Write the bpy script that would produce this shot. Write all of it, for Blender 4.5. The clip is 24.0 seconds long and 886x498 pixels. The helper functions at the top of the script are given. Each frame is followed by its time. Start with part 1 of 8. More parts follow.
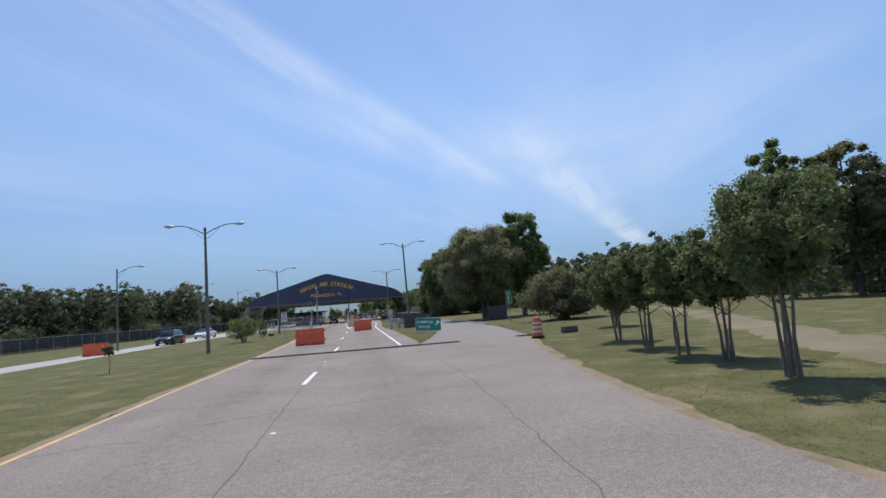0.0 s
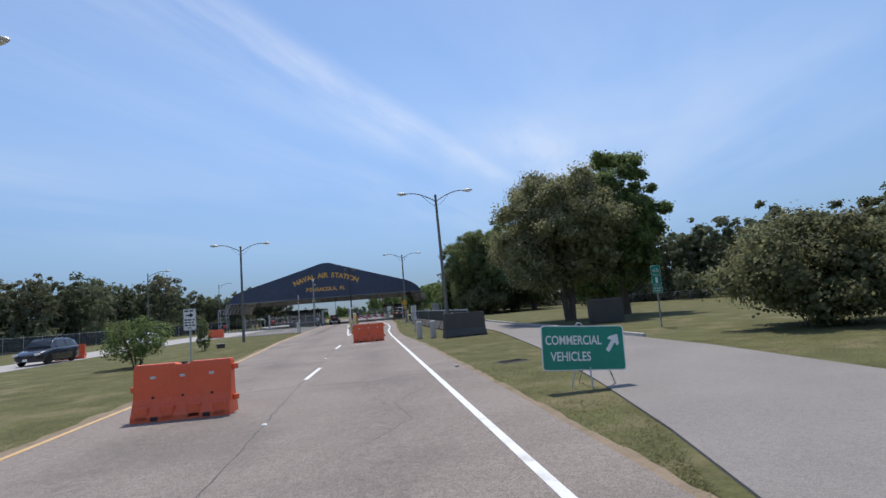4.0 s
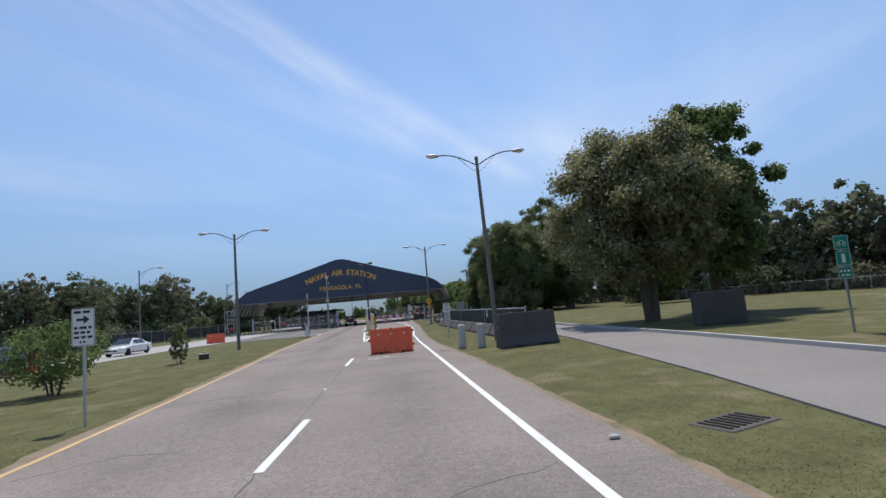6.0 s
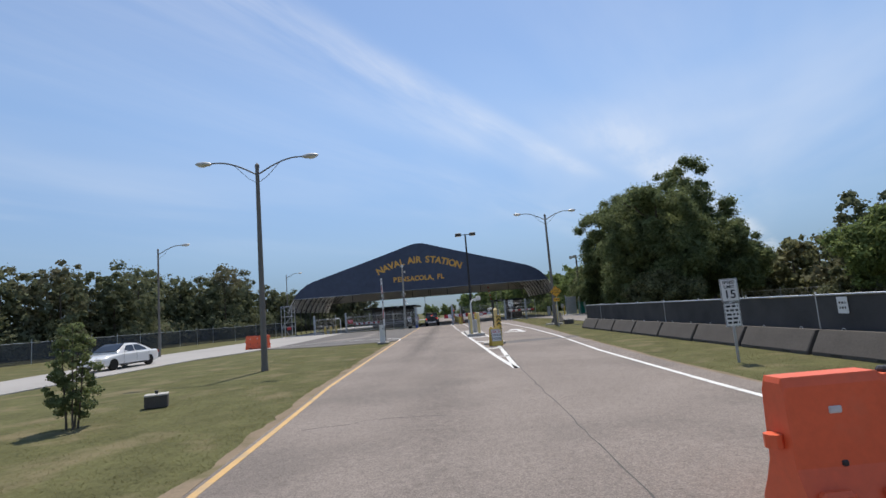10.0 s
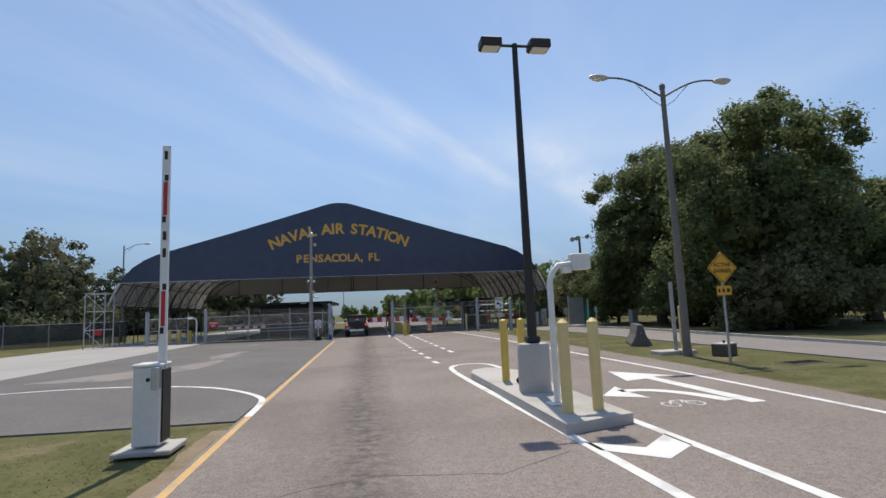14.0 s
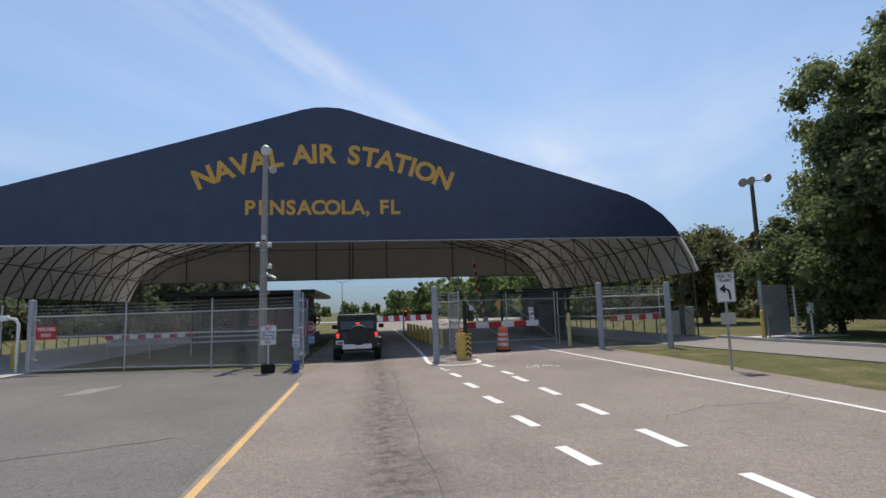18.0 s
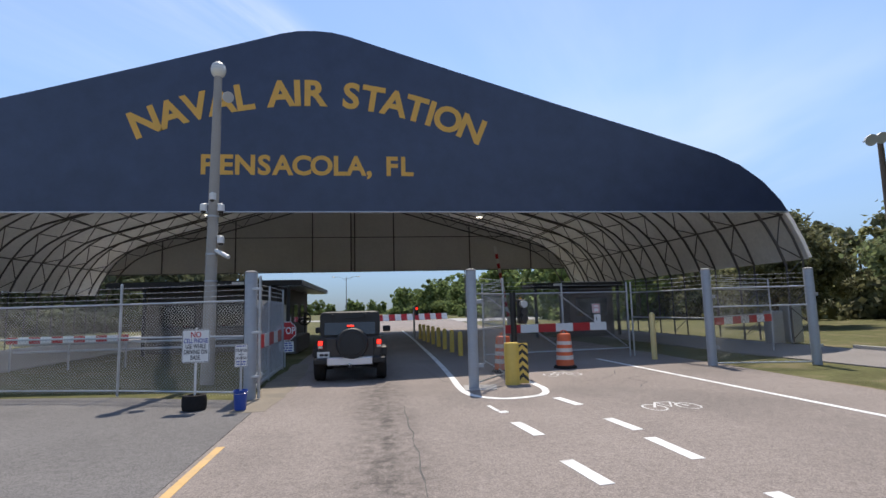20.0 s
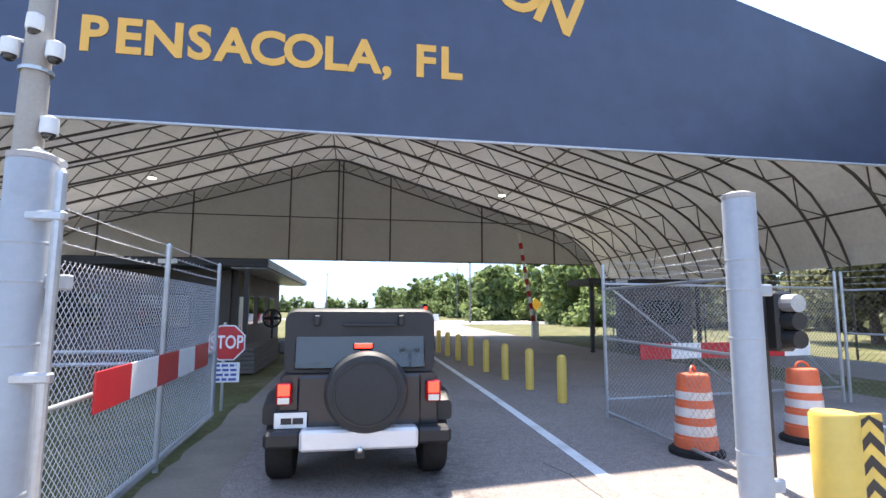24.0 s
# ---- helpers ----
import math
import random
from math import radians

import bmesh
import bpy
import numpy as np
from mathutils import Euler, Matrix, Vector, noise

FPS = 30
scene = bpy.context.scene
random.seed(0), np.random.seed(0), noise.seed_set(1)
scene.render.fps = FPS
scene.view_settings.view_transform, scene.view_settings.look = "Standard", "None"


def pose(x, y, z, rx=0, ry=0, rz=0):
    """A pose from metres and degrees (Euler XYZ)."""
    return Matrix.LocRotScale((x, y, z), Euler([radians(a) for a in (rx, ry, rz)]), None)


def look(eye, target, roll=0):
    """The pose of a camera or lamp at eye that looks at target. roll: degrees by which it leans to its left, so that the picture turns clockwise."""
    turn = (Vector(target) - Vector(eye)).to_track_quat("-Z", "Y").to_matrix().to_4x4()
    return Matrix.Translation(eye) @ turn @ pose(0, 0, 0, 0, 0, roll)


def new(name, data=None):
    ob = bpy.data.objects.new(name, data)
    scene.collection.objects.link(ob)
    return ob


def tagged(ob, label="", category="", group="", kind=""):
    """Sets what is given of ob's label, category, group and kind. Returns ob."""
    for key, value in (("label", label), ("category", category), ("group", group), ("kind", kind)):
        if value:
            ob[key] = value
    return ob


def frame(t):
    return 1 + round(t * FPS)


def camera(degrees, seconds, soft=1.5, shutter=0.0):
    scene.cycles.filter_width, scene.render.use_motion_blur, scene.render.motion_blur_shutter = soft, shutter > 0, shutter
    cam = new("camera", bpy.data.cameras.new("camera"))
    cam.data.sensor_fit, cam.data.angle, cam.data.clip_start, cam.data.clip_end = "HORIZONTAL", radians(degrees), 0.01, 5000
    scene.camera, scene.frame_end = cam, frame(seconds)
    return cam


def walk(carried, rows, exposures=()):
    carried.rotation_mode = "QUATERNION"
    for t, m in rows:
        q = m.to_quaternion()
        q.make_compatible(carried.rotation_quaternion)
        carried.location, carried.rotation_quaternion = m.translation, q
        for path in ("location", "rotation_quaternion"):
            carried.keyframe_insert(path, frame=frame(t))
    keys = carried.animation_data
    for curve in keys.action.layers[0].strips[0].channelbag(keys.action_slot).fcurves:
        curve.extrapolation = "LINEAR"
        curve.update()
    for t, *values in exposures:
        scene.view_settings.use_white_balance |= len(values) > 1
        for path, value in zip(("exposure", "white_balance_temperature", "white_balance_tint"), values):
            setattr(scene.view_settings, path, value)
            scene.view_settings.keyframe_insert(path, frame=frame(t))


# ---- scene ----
cam = camera(81, 24.0)
# seconds, place, yaw, pitch, roll
ROWS = [
    (0.0, -0.290, -1.018, 1.795, -9.45, 6.39, 4.54),
    (0.5, -0.169, 2.483, 1.794, -9.47, 6.35, 4.60),
    (1.0, -0.072, 5.991, 1.794, -9.42, 6.30, 4.65),
    (1.5, -0.119, 9.282, 1.794, -9.45, 6.26, 4.69),
    (2.0, -0.044, 12.527, 1.793, -9.29, 6.21, 4.73),
    (2.5, 0.151, 15.677, 1.789, -8.98, 6.16, 4.86),
    (4.5, 0.233, 26.067, 1.756, -8.21, 6.35, 4.47),
    (5.0, 0.213, 28.293, 1.754, -7.81, 6.40, 4.60),
    (5.5, 0.133, 30.410, 1.758, -7.24, 6.42, 4.75),
    (6.0, 0.046, 32.523, 1.766, -6.57, 6.43, 4.96),
    (6.5, -0.189, 34.532, 1.771, -5.56, 6.48, 5.10),
    (7.0, -0.583, 36.361, 1.773, -3.77, 6.60, 5.07),
    (7.5, -1.010, 38.598, 1.777, -1.71, 6.73, 5.01),
    (8.0, -1.438, 40.961, 1.777, -0.20, 6.80, 4.91),
    (8.5, -1.868, 43.459, 1.778, 0.72, 6.85, 4.74),
    (9.0, -2.305, 46.006, 1.779, 1.10, 6.89, 4.66),
    (9.5, -2.670, 48.769, 1.776, 1.07, 6.89, 4.65),
    (10.0, -3.020, 51.584, 1.772, 0.74, 6.89, 4.61),
    (10.5, -3.433, 54.648, 1.773, 0.21, 6.92, 4.65),
    (12.5, -4.451, 68.724, 1.756, -4.30, 6.73, 2.55),
    (13.0, -4.554, 72.054, 1.753, -5.87, 6.81, 2.61),
    (13.5, -4.615, 75.405, 1.752, -7.24, 6.83, 2.56),
    (14.0, -4.623, 78.923, 1.752, -8.24, 6.79, 2.40),
    (14.5, -4.757, 82.082, 1.764, -8.97, 6.82, 2.38),
    (15.0, -4.723, 85.064, 1.780, -9.06, 6.71, 2.35),
    (15.5, -4.649, 87.927, 1.793, -8.68, 6.62, 2.34),
    (16.0, -4.777, 90.831, 1.807, -8.56, 6.66, 2.32),
    (16.5, -4.917, 93.676, 1.818, -8.50, 6.64, 2.20),
    (17.0, -5.003, 96.307, 1.823, -8.30, 6.61, 2.02),
    (17.5, -5.057, 98.714, 1.820, -8.24, 6.60, 1.98),
    (18.0, -5.066, 100.897, 1.815, -8.19, 6.58, 1.89),
    (18.5, -5.028, 102.809, 1.802, -7.88, 6.57, 1.90),
    (20.5, -4.864, 109.094, 1.752, -7.49, 6.46, 1.33),
    (21.0, -4.926, 110.286, 1.750, -7.55, 6.53, 1.19),
    (21.5, -4.991, 111.443, 1.748, -7.69, 6.45, 0.97),
    (22.0, -5.122, 112.539, 1.746, -8.04, 6.44, 0.80),
    (22.5, -5.255, 113.431, 1.744, -8.36, 6.48, 0.53),
    (23.0, -5.330, 114.205, 1.740, -8.67, 6.47, 0.27),
    (23.5, -5.437, 114.998, 1.738, -9.18, 6.49, 0.05),
    (24.0, -5.568, 115.784, 1.736, -9.77, 6.55, -0.18),
]
walk(cam, [(t, pose(x, y, z, 90 + pitch, roll, yaw)) for t, x, y, z, yaw, pitch, roll in ROWS],
     exposures=[(0.0, 0.05, 6620, 10), (5.0, 0.06, 6650, 10), (8.0, 0.06, 6850, 10), (10.0, 0.06, 7050, 10), (13.0, 0.05, 7150, 10), (16.0, 0.05, 7250, 10), (18.5, 0.18, 7150, 10), (20.5, 0.56, 6850, 13), (22.0, 1.27, 6700, 14), (24.0, 2.04, 7000, 13)])

# ---------------------------------------------------------------- sky and sun
SUN_UP, SUN_TURN = radians(65), radians(9)
world = bpy.data.worlds.new("sky")
scene.world = world
world.use_nodes = True
wn, wl = world.node_tree.nodes, world.node_tree.links
wn.clear()
w_out = wn.new("ShaderNodeOutputWorld")
w_bg = wn.new("ShaderNodeBackground")
w_sky = wn.new("ShaderNodeTexSky")
w_sky.sky_type = 'NISHITA'
w_sky.sun_disc = False
w_sky.sun_elevation, w_sky.sun_rotation = SUN_UP, SUN_TURN
w_sky.air_density, w_sky.dust_density, w_sky.ozone_density = 1.25, 0.25, 3.0
w_bg.inputs["Strength"].default_value = 0.125
# thin cirrus: the view direction laid on a flat high layer, drawn out along one way
w_tc = wn.new("ShaderNodeTexCoord")
w_sep = wn.new("ShaderNodeSeparateXYZ")
wl.new(w_tc.outputs["Generated"], w_sep.inputs[0])
w_up = wn.new("ShaderNodeMath"); w_up.operation = 'MAXIMUM'; w_up.inputs[1].default_value = 0.04
wl.new(w_sep.outputs["Z"], w_up.inputs[0])
w_flat = wn.new("ShaderNodeVectorMath"); w_flat.operation = 'DIVIDE'
w_comb = wn.new("ShaderNodeCombineXYZ")
for a in range(3):
    wl.new(w_up.outputs[0], w_comb.inputs[a])
wl.new(w_tc.outputs["Generated"], w_flat.inputs[0])
wl.new(w_comb.outputs[0], w_flat.inputs[1])
def cirrus(turn, stretch, size, lo, hi, detail, rough):
    mp = wn.new("ShaderNodeMapping"); mp.vector_type = 'TEXTURE'
    mp.inputs["Rotation"].default_value = (0, 0, radians(turn))
    mp.inputs["Scale"].default_value = (1.0, stretch, 1.0)
    wl.new(w_flat.outputs[0], mp.inputs["Vector"])
    nz = wn.new("ShaderNodeTexNoise")
    nz.inputs["Scale"].default_value, nz.inputs["Detail"].default_value, nz.inputs["Roughness"].default_value = size, detail, rough
    nz.inputs["Distortion"].default_value = 0.4
    wl.new(mp.outputs[0], nz.inputs["Vector"])
    rg = wn.new("ShaderNodeMapRange"); rg.interpolation_type = 'SMOOTHSTEP'
    rg.inputs["From Min"].default_value, rg.inputs["From Max"].default_value = lo, hi
    wl.new(nz.outputs["Fac"], rg.inputs["Value"])
    return rg.outputs[0]
c_a = cirrus(-31, 6.0, 1.0, 0.58, 0.86, 6.0, 0.55)
c_b = cirrus(-24, 2.4, 0.6, 0.42, 0.85, 4.0, 0.5)
def fade(y0, y1):
    """0 to 1 with distance along y on the cloud layer."""
    sx = wn.new("ShaderNodeSeparateXYZ"); wl.new(w_flat.outputs[0], sx.inputs[0])
    mr = wn.new("ShaderNodeMapRange"); mr.interpolation_type = 'SMOOTHSTEP'
    mr.inputs["From Min"].default_value, mr.inputs["From Max"].default_value = y0, y1
    wl.new(sx.outputs["Y"], mr.inputs["Value"])
    return mr.outputs[0]
def times(a, b):
    mu = wn.new("ShaderNodeMath"); mu.operation = 'MULTIPLY'
    for k, q in enumerate((a, b)):
        if isinstance(q, float):
            mu.inputs[k].default_value = q
        else:
            wl.new(q, mu.inputs[k])
    return mu.outputs[0]
def streak(px, py, dx, dy, width, amount):
    """A soft long band on the cloud layer through a point, along a way, broken by the fine cirrus."""
    dt = wn.new("ShaderNodeVectorMath"); dt.operation = 'DOT_PRODUCT'
    L = math.hypot(dx, dy)
    dt.inputs[1].default_value = (dy / L, -dx / L, 0)
    wl.new(w_flat.outputs[0], dt.inputs[0])
    sb_ = wn.new("ShaderNodeMath"); sb_.operation = 'SUBTRACT'; sb_.inputs[1].default_value = (px * dy - py * dx) / L
    wl.new(dt.outputs["Value"], sb_.inputs[0])
    ab = wn.new("ShaderNodeMath"); ab.operation = 'ABSOLUTE'; wl.new(sb_.outputs[0], ab.inputs[0])
    mr = wn.new("ShaderNodeMapRange"); mr.interpolation_type = 'SMOOTHERSTEP'
    mr.inputs["From Min"].default_value, mr.inputs["From Max"].default_value = 0.0, width
    mr.inputs["To Min"].default_value, mr.inputs["To Max"].default_value = amount, 0.0
    wl.new(ab.outputs[0], mr.inputs["Value"])
    fz = wn.new("ShaderNodeMath"); fz.operation = 'MULTIPLY'; wl.new(mr.outputs[0], fz.inputs[0]); wl.new(c_f, fz.inputs[1])
    return fz.outputs[0]
c_f = cirrus(-29, 5.0, 2.2, 0.25, 0.75, 7.0, 0.6)
w_add = wn.new("ShaderNodeMath"); w_add.operation = 'ADD'; w_add.use_clamp = True
def above(z0, z1):
    """0 to 1 with height over the horizon."""
    mr = wn.new("ShaderNodeMapRange"); mr.interpolation_type = 'SMOOTHSTEP'
    mr.inputs["From Min"].default_value, mr.inputs["From Max"].default_value = z0, z1
    wl.new(w_sep.outputs["Z"], mr.inputs["Value"])
    return mr.outputs[0]
w_high = above(0.08, 0.27)
w_sum = [times(times(c_b, 0.75), w_high), times(streak(-0.10, 2.15, 0.56, 0.83, 0.17, 1.15), fade(4.6, 3.2)), times(streak(-0.28, 2.25, 0.56, 0.83, 0.42, 0.6), fade(4.4, 2.6)),
         times(streak(1.42, 3.55, 0.58, 0.815, 0.34, 1.1), fade(2.3, 3.3)), streak(0.5, 1.2, 0.5, 0.85, 1.0, 0.22), streak(-1.4, 1.6, 0.5, 0.85, 0.6, 0.3)]
last_sum = times(times(c_a, 0.35), w_high)
for k_, src_ in enumerate(w_sum):
    nd_ = w_add if k_ == len(w_sum) - 1 else wn.new("ShaderNodeMath")
    nd_.operation = 'ADD'
    wl.new(last_sum, nd_.inputs[0]); wl.new(src_, nd_.inputs[1])
    last_sum = nd_.outputs[0]
w_amt = wn.new("ShaderNodeMath"); w_amt.operation = 'MULTIPLY'; w_amt.inputs[1].default_value = 0.37
wl.new(w_add.outputs[0], w_amt.inputs[0])
w_mix = wn.new("ShaderNodeMix"); w_mix.data_type = 'RGBA'
wl.new(w_amt.outputs[0], w_mix.inputs[0])
w_ramp = wn.new("ShaderNodeMapRange"); w_ramp.interpolation_type = 'SMOOTHSTEP'
w_ramp.inputs["From Min"].default_value, w_ramp.inputs["From Max"].default_value = -0.02, 0.42
wl.new(w_sep.outputs["Z"], w_ramp.inputs["Value"])
w_low = wn.new("ShaderNodeMix"); w_low.data_type = 'RGBA'
w_low.inputs[6].default_value, w_low.inputs[7].default_value = (0.39, 0.485, 0.72, 1), (0.95, 1.0, 1.10, 1)
wl.new(w_ramp.outputs[0], w_low.inputs[0])
w_tone = wn.new("ShaderNodeVectorMath"); w_tone.operation = 'MULTIPLY'
wl.new(w_sky.outputs[0], w_tone.inputs[0]); wl.new(w_low.outputs[2], w_tone.inputs[1])
w_rim = wn.new("ShaderNodeMix"); w_rim.data_type = 'RGBA'
w_rim.inputs[6].default_value, w_rim.inputs[7].default_value = (0.60, 0.73, 0.93, 1), (1, 1, 1, 1)
wl.new(above(0.0, 0.15), w_rim.inputs[0])
w_tone_low = wn.new("ShaderNodeVectorMath"); w_tone_low.operation = 'MULTIPLY'
wl.new(w_tone.outputs[0], w_tone_low.inputs[0]); wl.new(w_rim.outputs[2], w_tone_low.inputs[1])
wl.new(w_tone_low.outputs[0], w_mix.inputs[6])
w_mix.inputs[7].default_value = (7.4, 7.7, 8.2, 1)
wl.new(w_mix.outputs[2], w_bg.inputs["Color"])
wl.new(w_bg.outputs[0], w_out.inputs[0])

sun_data = bpy.data.lights.new("sun", 'SUN')
sun_data.energy, sun_data.angle, sun_data.color = 3.6, radians(0.55), (1.0, 0.955, 0.88)
sun = new("sun", sun_data)
sun.matrix_world = look((math.sin(SUN_TURN) * math.cos(SUN_UP) * 100, math.cos(SUN_TURN) * math.cos(SUN_UP) * 100, math.sin(SUN_UP) * 100), (0, 0, 0))

# ---------------------------------------------------------------- materials
def mat(name, col, rough=0.6, metal=0.0, var=0.15, fine=40.0, coarse=2.0, bump=0.0, tint=None, tint_amt=0.4, coat=0.0,
        emit=0.0, trans=0.0, island=0.0, world_co=False, spec=0.5, thru=0.0, speck=0.0):
    """A surface with grain at two sizes, an optional stain colour, and fine relief."""
    m = bpy.data.materials.new(name)
    m.use_nodes = True
    n, l = m.node_tree.nodes, m.node_tree.links
    b = n["Principled BSDF"]
    b.inputs["Roughness"].default_value, b.inputs["Metallic"].default_value = rough, metal
    b.inputs["Specular IOR Level"].default_value = spec
    if coat:
        b.inputs["Coat Weight"].default_value, b.inputs["Coat Roughness"].default_value = coat, 0.06
    if trans:
        b.inputs["Transmission Weight"].default_value = trans
    if world_co:
        g = n.new("ShaderNodeNewGeometry"); co = g.outputs["Position"]
    else:
        g = n.new("ShaderNodeTexCoord"); co = g.outputs["Object"]
    def nz(scale, detail=5.0):
        t = n.new("ShaderNodeTexNoise")
        t.inputs["Scale"].default_value, t.inputs["Detail"].default_value, t.inputs["Roughness"].default_value = scale, detail, 0.6
        l.new(co, t.inputs["Vector"])
        return t.outputs["Fac"]
    f, c = nz(fine), nz(coarse)
    s = n.new("ShaderNodeMath"); s.operation = 'ADD'; l.new(f, s.inputs[0]); l.new(c, s.inputs[1])
    k = n.new("ShaderNodeMapRange")
    k.inputs["From Min"].default_value, k.inputs["From Max"].default_value = 0.6, 1.4
    k.inputs["To Min"].default_value, k.inputs["To Max"].default_value = 1 - var, 1 + var
    l.new(s.outputs[0], k.inputs["Value"])
    v = n.new("ShaderNodeVectorMath"); v.operation = 'SCALE'
    v.inputs[0].default_value = col
    l.new(k.outputs[0], v.inputs["Scale"])
    last = v.outputs[0]
    if tint is not None:
        st = n.new("ShaderNodeMapRange"); st.interpolation_type = 'SMOOTHSTEP'
        st.inputs["From Min"].default_value, st.inputs["From Max"].default_value = 0.5, 0.68
        st.inputs["To Max"].default_value = tint_amt
        l.new(nz(coarse * 0.6, 7.0), st.inputs["Value"])
        mx = n.new("ShaderNodeMix"); mx.data_type = 'RGBA'
        l.new(st.outputs[0], mx.inputs[0]); l.new(last, mx.inputs[6]); mx.inputs[7].default_value = (*tint, 1)
        last = mx.outputs[2]
    if speck:
        vo = n.new("ShaderNodeTexVoronoi"); vo.inputs["Scale"].default_value = 75.0
        l.new(co, vo.inputs["Vector"])
        v2 = nz(9.0, 8.0)
        sv = n.new("ShaderNodeSeparateColor"); l.new(vo.outputs["Color"], sv.inputs[0])
        sa = n.new("ShaderNodeMath"); sa.operation = 'ADD'; l.new(sv.outputs[0], sa.inputs[0]); l.new(v2, sa.inputs[1])
        sk = n.new("ShaderNodeMapRange"); sk.inputs["From Min"].default_value, sk.inputs["From Max"].default_value = 0.4, 1.6
        sk.inputs["To Min"].default_value, sk.inputs["To Max"].default_value = 1 - speck, 1 + speck
        l.new(sa.outputs[0], sk.inputs["Value"])
        vs = n.new("ShaderNodeVectorMath"); vs.operation = 'SCALE'
        l.new(last, vs.inputs[0]); l.new(sk.outputs[0], vs.inputs["Scale"])
        last = vs.outputs[0]
    if island:
        gi = n.new("ShaderNodeNewGeometry")
        ki = n.new("ShaderNodeMapRange"); ki.inputs["To Min"].default_value, ki.inputs["To Max"].default_value = 1 - island, 1 + island
        l.new(gi.outputs["Random Per Island"], ki.inputs["Value"])
        vi = n.new("ShaderNodeVectorMath"); vi.operation = 'SCALE'
        l.new(last, vi.inputs[0]); l.new(ki.outputs[0], vi.inputs["Scale"])
        last = vi.outputs[0]
    l.new(last, b.inputs["Base Color"])
    if emit:
        b.inputs["Emission Color"].default_value = (*col, 1)
        b.inputs["Emission Strength"].default_value = emit
    if bump:
        bp = n.new("ShaderNodeBump"); bp.inputs["Strength"].default_value = bump; bp.inputs["Distance"].default_value = 0.01
        l.new(f, bp.inputs["Height"]); l.new(bp.outputs[0], b.inputs["Normal"])
    if thru:
        tr = n.new("ShaderNodeBsdfTranslucent"); l.new(last, tr.inputs["Color"])
        ms = n.new("ShaderNodeMixShader"); ms.inputs[0].default_value = thru
        l.new(b.outputs[0], ms.inputs[1]); l.new(tr.outputs[0], ms.inputs[2])
        l.new(ms.outputs[0], n["Material Output"].inputs[0])
    return m

ASPHALT = mat("asphalt_worn", (0.246, 0.211, 0.189), 0.9, var=0.24, fine=70, coarse=0.35, bump=0.6, tint=(0.168, 0.147, 0.133), tint_amt=0.6, world_co=True, spec=0.25, speck=0.34)
ASPHALT_DARK = mat("asphalt_newer", (0.152, 0.145, 0.140), 0.9, var=0.24, fine=70, coarse=0.4, bump=0.5, tint=(0.19, 0.178, 0.168), tint_amt=0.5, world_co=True, spec=0.25, speck=0.34)

CONCRETE = mat("concrete", (0.47, 0.45, 0.42), 0.88, var=0.14, fine=30, coarse=0.8, bump=0.35, tint=(0.27, 0.26, 0.24), tint_amt=0.5)
PALE_ASPHALT = mat("pale_asphalt", (0.245, 0.225, 0.212), 0.9, var=0.18, fine=60, coarse=0.35, bump=0.4, tint=(0.22, 0.20, 0.185), tint_amt=0.5, world_co=True, spec=0.2, speck=0.2)
CONC_ROAD = mat("concrete_road", (0.37, 0.355, 0.34), 0.9, var=0.12, fine=40, coarse=0.3, bump=0.3, tint=(0.28, 0.27, 0.255), tint_amt=0.4, world_co=True)
GRASS = mat("grass_ground", (0.112, 0.112, 0.050), 0.95, var=0.45, fine=11, coarse=1.0, bump=1.0, tint=(0.205, 0.172, 0.102), tint_amt=0.8, world_co=True, spec=0.1)
BLADE = mat("grass_blade", (0.205, 0.198, 0.090), 0.7, var=0.3, fine=3, coarse=0.5, tint=(0.29, 0.245, 0.135), tint_amt=0.7, island=0.2, world_co=True, thru=0.6, spec=0.2)
DIRT = mat("packed_dirt", (0.235, 0.205, 0.165), 0.95, var=0.2, fine=25, coarse=1.5, bump=0.5, tint=(0.18, 0.165, 0.14), tint_amt=0.7, world_co=True, spec=0.1)
DRY = mat("dry_bare_field", (0.215, 0.185, 0.125), 0.95, var=0.25, fine=6, coarse=0.3, bump=0.6, tint=(0.15, 0.14, 0.075), tint_amt=0.8, world_co=True, spec=0.1)
PATCH = mat("dusty_asphalt", (0.27, 0.245, 0.228), 0.92, var=0.2, fine=40, coarse=1.2, bump=0.4, tint=(0.15, 0.148, 0.145), tint_amt=0.8, world_co=True, spec=0.2)
SAND = mat("sandy_edge", (0.255, 0.20, 0.142), 0.95, var=0.25, fine=25, coarse=1.5, bump=0.6, tint=(0.12, 0.12, 0.05), tint_amt=0.7, world_co=True, spec=0.1)
WHITE = mat("white_road_paint", (0.72, 0.72, 0.70), 0.7, var=0.12, fine=30, coarse=2.5, bump=0.3, tint=(0.42, 0.41, 0.39), tint_amt=0.6, world_co=True)
YELLOW = mat("yellow_road_paint", (0.60, 0.38, 0.15), 0.7, var=0.18, fine=30, coarse=2.5, bump=0.3, tint=(0.38, 0.30, 0.21), tint_amt=0.7, world_co=True)
ORANGE = mat("orange_plastic", (0.80, 0.125, 0.045), 0.5, var=0.1, fine=14, coarse=1.6, bump=0.06, tint=(0.66, 0.17, 0.09), tint_amt=0.5)
ORANGE_D = mat("orange_drum_plastic", (0.64, 0.13, 0.05), 0.55, var=0.15, fine=14, coarse=3, tint=(0.5, 0.16, 0.09), tint_amt=0.5)
REFLECT = mat("reflective_band", (0.60, 0.58, 0.56), 0.4, var=0.12, fine=20, coarse=4)
